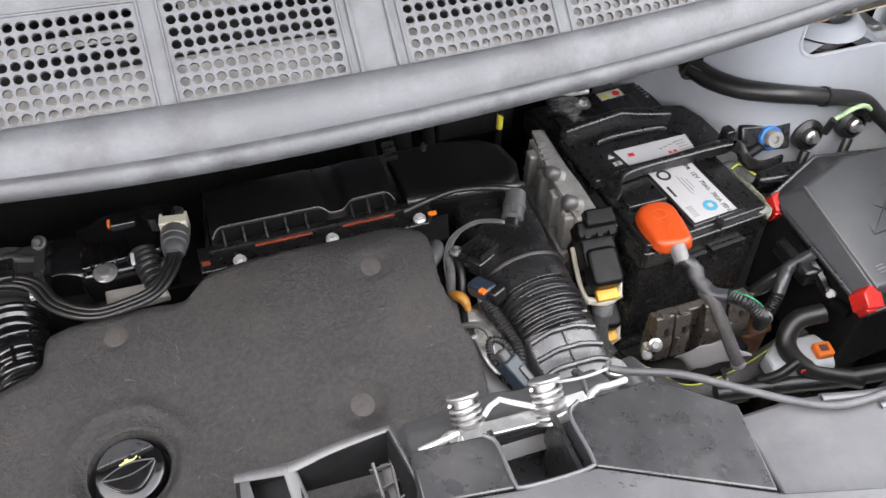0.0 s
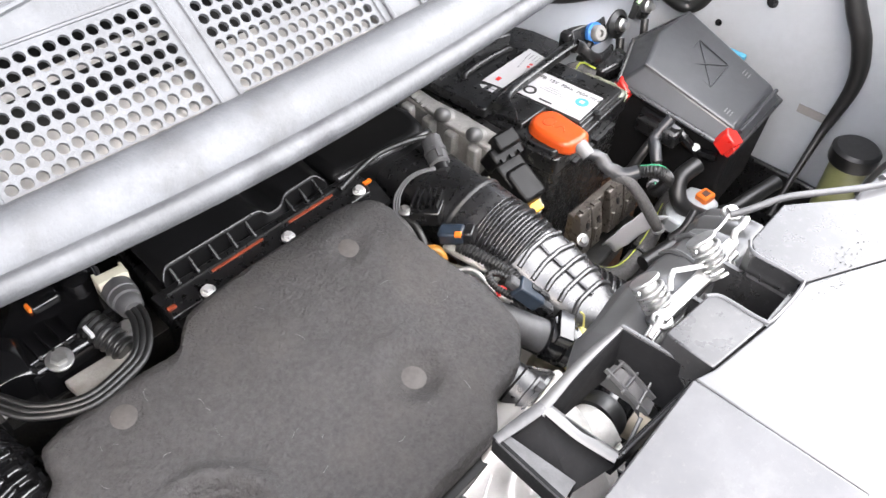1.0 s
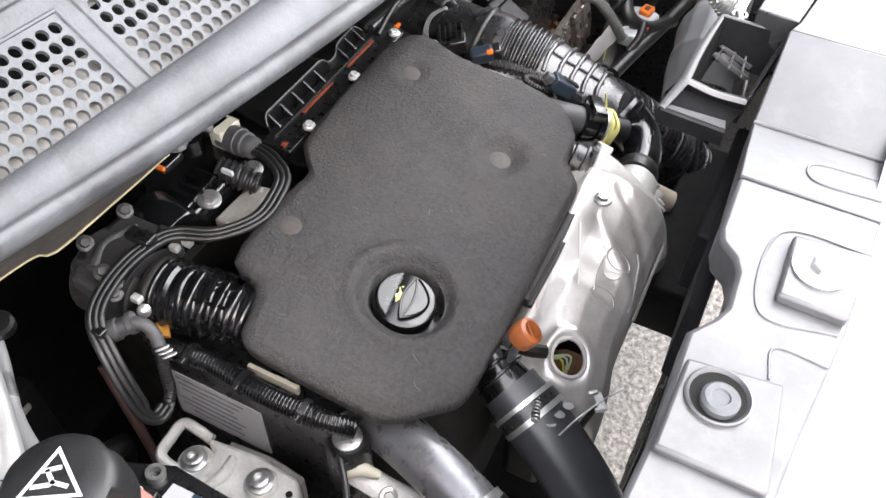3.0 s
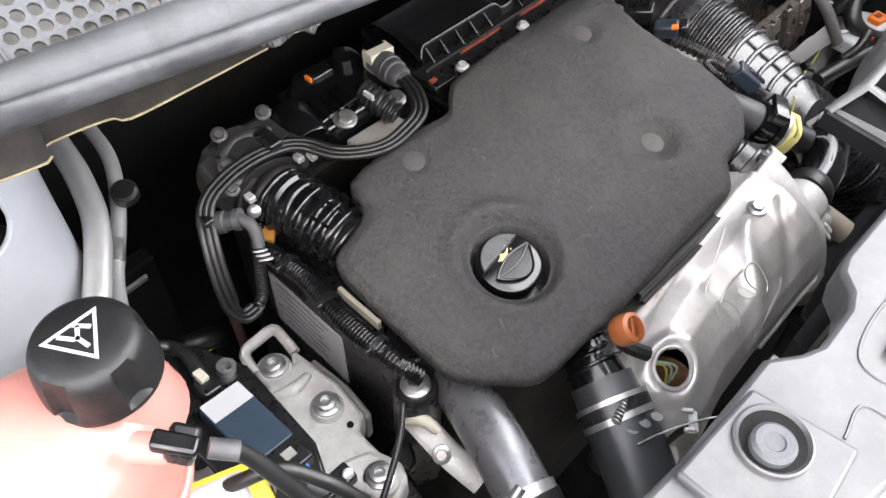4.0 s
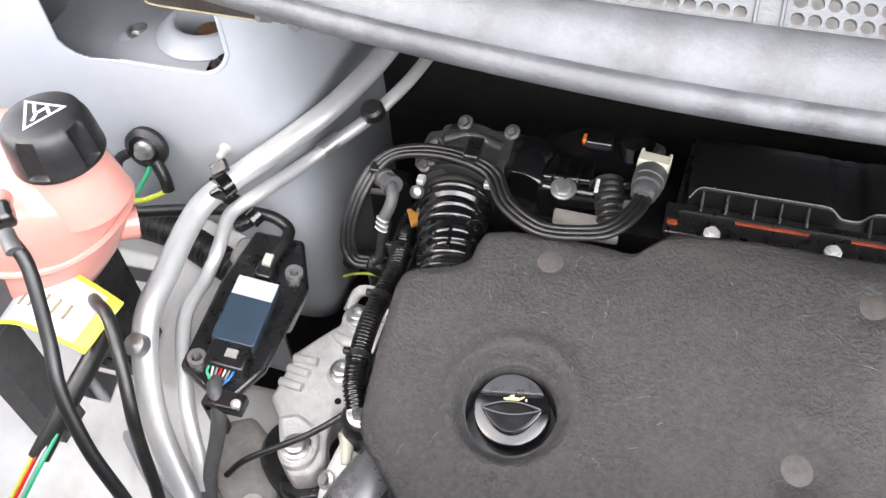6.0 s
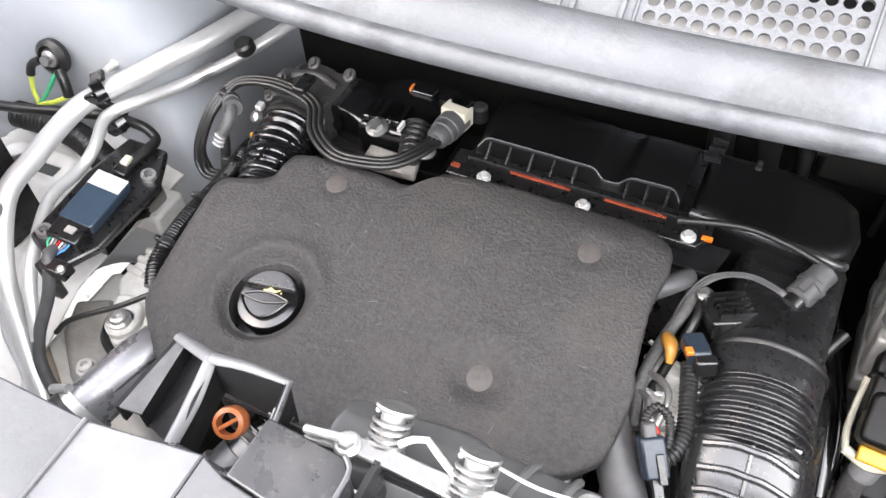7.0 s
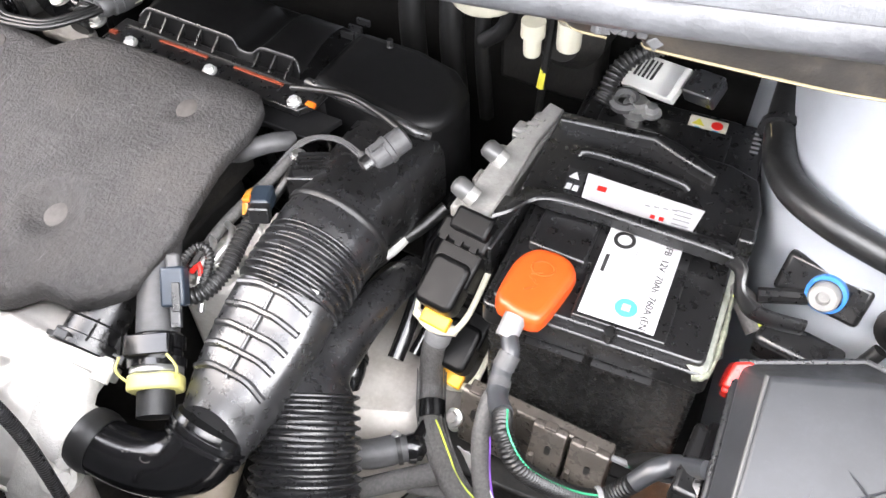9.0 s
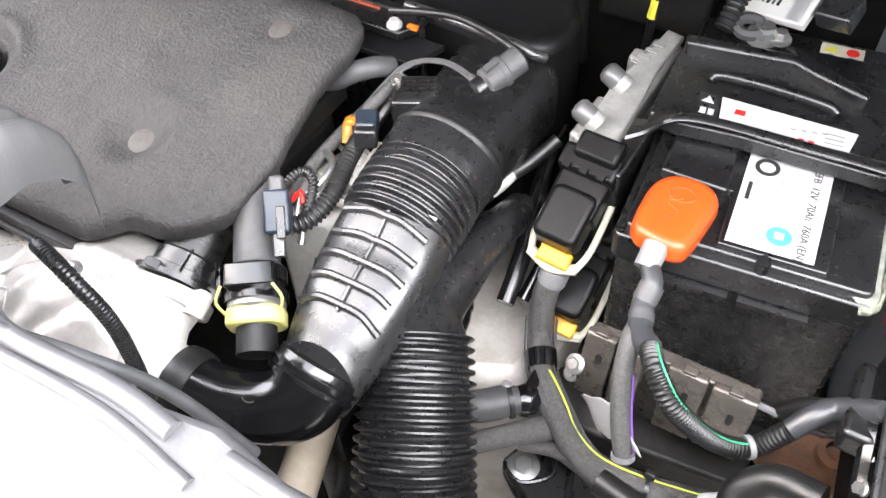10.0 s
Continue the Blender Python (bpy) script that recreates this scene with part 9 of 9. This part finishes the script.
    wire("looped_hose", [(0.285, 0.80, 0.90), (0.305, 0.785, 0.86), (0.300, 0.775, 0.80), (0.275, 0.775, 0.77)], 0.008, rubber, "curved black vacuum hose behind the air box", "hose", seg=14)
    B = thing("brake_servo_bracket", (0.36, 0.80, 0.70), "black steel fitting in the shade of the bulkhead", "bracket")
    part("plate", Geo().box((0.335, 0.815, 0.76), (0.11, 0.03, 0.10)), darkmetal, B, bevel=0.006)
    part("cylinder", Geo().lathe([(0.035, 0), (0.038, 0.01), (0.038, 0.05), (0.02, 0.07)], toward((0.36, 0.83, 0.80), (0, -1, 0.1)), 24), darkmetal, B)
    part("reservoir", Geo().box((0.365, 0.785, 0.865), (0.10, 0.06, 0.03)), cream, B, "cream plastic fluid reservoir", bevel=0.008)
    part("reservoir_spout", Geo().lathe([(0.016, 0.83), (0.016, 0.855)], Matrix.Translation((0.365, 0.775, 0)), 18), cream, B)
    part("spout", Geo().lathe([(0.0075, 0.810), (0.008, 0.813), (0.008, 0.828), (0.011, 0.830), (0.011, 0.845)], Matrix.Translation((0.347, 0.730, 0)), 18), cream, B)
    part("spout", Geo().lathe([(0.0105, 0.822), (0.011, 0.825), (0.011, 0.850)], Matrix.Translation((0.378, 0.738, 0)), 18), cream, B)
    part("filler_rim", Geo().lathe([(0.030, 0.842), (0.033, 0.846), (0.033, 0.866)], Matrix.Translation((0.293, 0.745, 0)), 24), cream, B)
    part("pipe", Geo().tube([(0.352, 0.762, 0.83), (0.350, 0.757, 0.78), (0.347, 0.752, 0.70)], 0.004, 8), rubber, B)
    part("yellow_band", Geo().tube([(0.3495, 0.757, 0.775), (0.348, 0.7535, 0.755)], 0.0043, 8), yellow, B, "bright yellow tape band")
    # low grey casting and clutter between hose and battery
    G = thing("gearbox_housing", (0.33, 0.52, 0.35), "grimy cast gearbox housing deep in the bay", "gearbox")
    part("housing", Geo().prism([(0.22, 0.42), (0.30, 0.40), (0.39, 0.44), (0.40, 0.60), (0.33, 0.66), (0.24, 0.62)], 0.33, 0.600, inset=0.08), gearcast, G, bevel=0.02)
    part("boss", Geo().lathe([(0.03, 0.57), (0.028, 0.618), (0.02, 0.624)], Matrix.Translation((0.355, 0.545, 0)), 24), gearcast, G)
    part("rust_patch", Geo().lathe([(0.012, 0.594), (0.011, 0.608), (0.006, 0.612)], Matrix.Translation((0.325, 0.575, 0)), 14), rust, G)
    part("cable_bracket", Geo().prism([(0.386, 0.398), (0.398, 0.422), (0.424, 0.424), (0.470, 0.420), (0.500, 0.392), (0.470, 0.360), (0.425, 0.372), (0.404, 0.384)], 0.535, 0.5580), plastic, G, bevel=0.004)
    part("bracket_rim", Geo().tube([(0.390, 0.398, 0.559), (0.400, 0.418, 0.559), (0.422, 0.420, 0.559), (0.428, 0.404, 0.559), (0.410, 0.388, 0.559), (0.392, 0.393, 0.559)], 0.0024, 8, 0.004), plastic, G)
    for p, q in (((0.440, 0.415, 0.560), (0.452, 0.384, 0.560)), ((0.470, 0.412, 0.560), (0.482, 0.380, 0.560))):
        part("bracket_web", Geo().tube([p, q], 0.0032, 8, 0.01), plastic, G)
    bolt(G, (0.405, 0.401, 0.5595), r=0.0085, h=0.005, material=zinc)
    part("pale_flank", Geo().prism([(0.296, 0.535), (0.330, 0.530), (0.356, 0.500), (0.362, 0.468), (0.352, 0.436), (0.318, 0.446), (0.300, 0.470)], 0.540, 0.596, inset=0.10), gearcast, G, bevel=0.008)
    part("flank_ridge", Geo().tube([(0.352, 0.502, 0.590), (0.356, 0.475, 0.594), (0.350, 0.448, 0.590)], 0.004, 10), gearcast, G)
    part("rust_patch", Geo().prism([(0.306, 0.512), (0.320, 0.518), (0.331, 0.508), (0.326, 0.497), (0.310, 0.500)], 0.590, 0.5985), rust, G, bevel=0.002)
    for pts, r in (([(0.318, 0.640, 0.70), (0.326, 0.590, 0.705), (0.338, 0.545, 0.695), (0.346, 0.505, 0.680), (0.350, 0.470, 0.665)], 0.0075), ([(0.332, 0.645, 0.69), (0.340, 0.600, 0.69), (0.352, 0.555, 0.680), (0.358, 0.520, 0.665), (0.356, 0.490, 0.650)], 0.0055), ([(0.345, 0.60, 0.67), (0.356, 0.56, 0.66), (0.362, 0.53, 0.645), (0.372, 0.505, 0.625)], 0.0045)):
        wire("gear_loom", pts, r, gloss, "black taped loom above the gearbox", "loom", seg=12)
    V = thing("gear_linkage", (0.36, 0.44, 0.60), "grey and black linkage joint beside the duct", "linkage")
    part("joint", Geo().tube([(0.352, 0.394, 0.622), (0.366, 0.403, 0.621), (0.380, 0.416, 0.620), (0.390, 0.423, 0.619)], [0.0125, 0.0130, 0.0130, 0.0110], 24, 0.004), greyrub, V)
    part("collar", Geo().tube([(0.3805, 0.4165, 0.620), (0.3835, 0.4190, 0.620)], 0.0142, 24), dull, V)
    part("collar_screw", Geo().box((0.3770, 0.4230, 0.6315), (0.007, 0.006, 0.005)), zinc, V, bevel=0.001)
    part("end_piece", Geo().tube([(0.388, 0.421, 0.619), (0.396, 0.427, 0.618), (0.403, 0.428, 0.616)], [0.0120, 0.0140, 0.0090], 20, 0.003), gloss, V, "black linkage end")
    part("end_fork", Geo().box((0.393, 0.437, 0.624), (0.010, 0.022, 0.012), pose(0, 0, 0)), gloss, V, bevel=0.002)
    part("plug", Geo().tube([(0.306, 0.474, 0.652), (0.312, 0.460, 0.652), (0.318, 0.446, 0.648), (0.321, 0.438, 0.640)], [0.0100, 0.0125, 0.0125, 0.0085], 18, 0.004), gloss, V)
    part("plug_band", Geo().tube([(0.3120, 0.461, 0.652), (0.3135, 0.4575, 0.652)], 0.0134, 18), plastic, V)
    part("pin", Geo().box((0.419, 0.458, 0.642), (0.007, 0.008, 0.016)), cream, V, bevel=0.001)
    D = thing("rusty_mount", (0.592, 0.50, 0.50), "rusty steel mount in the corner below the battery", "mount")
    part("plate", Geo().prism([(0.556, 0.490), (0.578, 0.520), (0.596, 0.536), (0.632, 0.532), (0.642, 0.505), (0.622, 0.472), (0.585, 0.470)], 0.574, 0.582), rust, D, bevel=0.003)
    part("ridge", Geo().tube([(0.575, 0.515, 0.583), (0.598, 0.530, 0.585), (0.630, 0.526, 0.583)], 0.0045, 8), rust, D)
    part("nut", Geo().lathe([(0.0150, 0.582), (0.0145, 0.590), (0.009, 0.593), (0.008, 0.586), (0.002, 0.585)], Matrix.Translation((0.617, 0.514, 0)), 20), rust, D)
    part("post", Geo().box((0.60, 0.50, 0.46), (0.05, 0.04, 0.23)), rust, D)
    P = thing("front_pipe", (0.27, 0.31, 0.45), "dusty beige metal pipe below the intake elbow", "pipe")
    part("pipe", Geo().tube([(0.240, 0.385, 0.645), (0.257, 0.347, 0.630), (0.267, 0.307, 0.615), (0.278, 0.273, 0.612), (0.286, 0.24, 0.600)], 0.0165, 24), railbeige, P)
    part("stay", Geo().tube([(0.262, 0.33, 0.60), (0.262, 0.33, 0.34)], 0.012, 12), darkmetal, P)
    for pts, r in (([(0.30, 0.33, 0.58), (0.31, 0.30, 0.57), (0.30, 0.27, 0.56)], 0.022), ([(0.33, 0.40, 0.62), (0.31, 0.33, 0.60), (0.315, 0.26, 0.58)], 0.006)):
        wire("front_hose", pts, r, rubber, "black hose low behind the front panel", "hose", seg=16)
    # ends of grey plugs near the battery foot
    Q = thing("sensor_plug", (0.60, 0.42, 0.62), "pale grey plug with an orange lock", "plug")
    mq = pose(0.572, 0.386, 0.652, 0, -4, -10)
    part("housing", Geo().prism([(-0.040, -0.016), (0.034, -0.022), (0.042, 0.004), (0.030, 0.026), (-0.022, 0.024), (-0.042, 0.006)], -0.012, 0.008, mq, inset=0.08), palegrey, Q, bevel=0.003)
    part("lock", Geo().prism(rrect(0.020, 0.018, 0.003, 3, 0.024, -0.002), 0.006, 0.016, mq), orange, Q, "orange lock", bevel=0.002)
    part("lock_slot", Geo().box((0.024, -0.002, 0.0165), (0.009, 0.008, 0.001), mq), rustbrown, Q)
    part("red_tab", Geo().box((-0.004, -0.018, 0.004), (0.008, 0.006, 0.006), mq), red, Q, bevel=0.001)
    part("lead", Geo().tube([(0.556, 0.374, 0.668), (0.535, 0.372, 0.655), (0.52, 0.38, 0.64)], 0.006, 10), rubber, Q)
    wire("front_loom", [(0.47, 0.385, 0.63), (0.53, 0.372, 0.635), (0.60, 0.355, 0.64), (0.66, 0.34, 0.65), (0.70, 0.33, 0.655)], 0.010, rubber, "black loom along the front of the bay", "loom", seg=14)
    wire("fuse_loom", [(0.60, 0.405, 0.70), (0.570, 0.410, 0.69), (0.555, 0.395, 0.67), (0.575, 0.37, 0.65), (0.63, 0.345, 0.64)], 0.011, rubber, "black loom curling out of the fuse box", "loom", seg=14)
    # washer bottle and looms on the far wing
    W = thing("washer_filler", (0.81, 0.30, 0.60), "translucent olive filler neck with a black cap", "filler neck")
    part("neck", Geo().lathe([(0.025, 0.56), (0.025, 0.662), (0.029, 0.669)], Matrix.Translation((0.795, 0.273, 0)), 24), mat("olive_translucent_plastic", (0.35, 0.36, 0.16), 0.35, 0, 0.1, 20), W)
    part("cap", Geo().lathe([(0.031, 0.669), (0.032, 0.672), (0.032, 0.689), (0.027, 0.693)], Matrix.Translation((0.795, 0.273, 0)), 28), rubber, W)
    wire("wing_wiring", [(0.828, 0.375, 0.89), (0.826, 0.355, 0.85), (0.825, 0.330, 0.809), (0.822, 0.317, 0.756), (0.801, 0.325, 0.68), (0.735, 0.323, 0.63), (0.70, 0.32, 0.60)], [0.012, 0.013, 0.012, 0.009, 0.0055, 0.0045, 0.0045], rubber, "black loom down the far inner wing", "loom", seg=12)
    # black discs stand for small dark holes in the wing
    for y, z, r in ((0.461, 0.809, 0.008), (0.525, 0.751, 0.005)):
        single("wing_hole_plug", Geo().lathe([(r, 0), (r, 0.001), (r * 0.6, 0.0016)], toward((0.8402, y, z), (-1, 0, 0)), 20), plastic, "small dark hole in the inner wing, drawn as a disc", "plug", group="wing plugs")
    # black box added to keep the space below the wing dark
    single("wheel_arch_liner", Geo().box((0.834, 0.36, 0.40), (0.010, 0.56, 0.35)), plastic, "black box added to fill the dark below the wing", "liner", bevel=0.004)
    single("wing_label", Geo().box((0.8405, 0.355, 0.680), (0.001, 0.042, 0.013)), tiredpaper, "small white paper label on the wing", "label")


build_throttle()
build_timing_side()
build_air_con()
build_left_floor()
build_right_fittings()
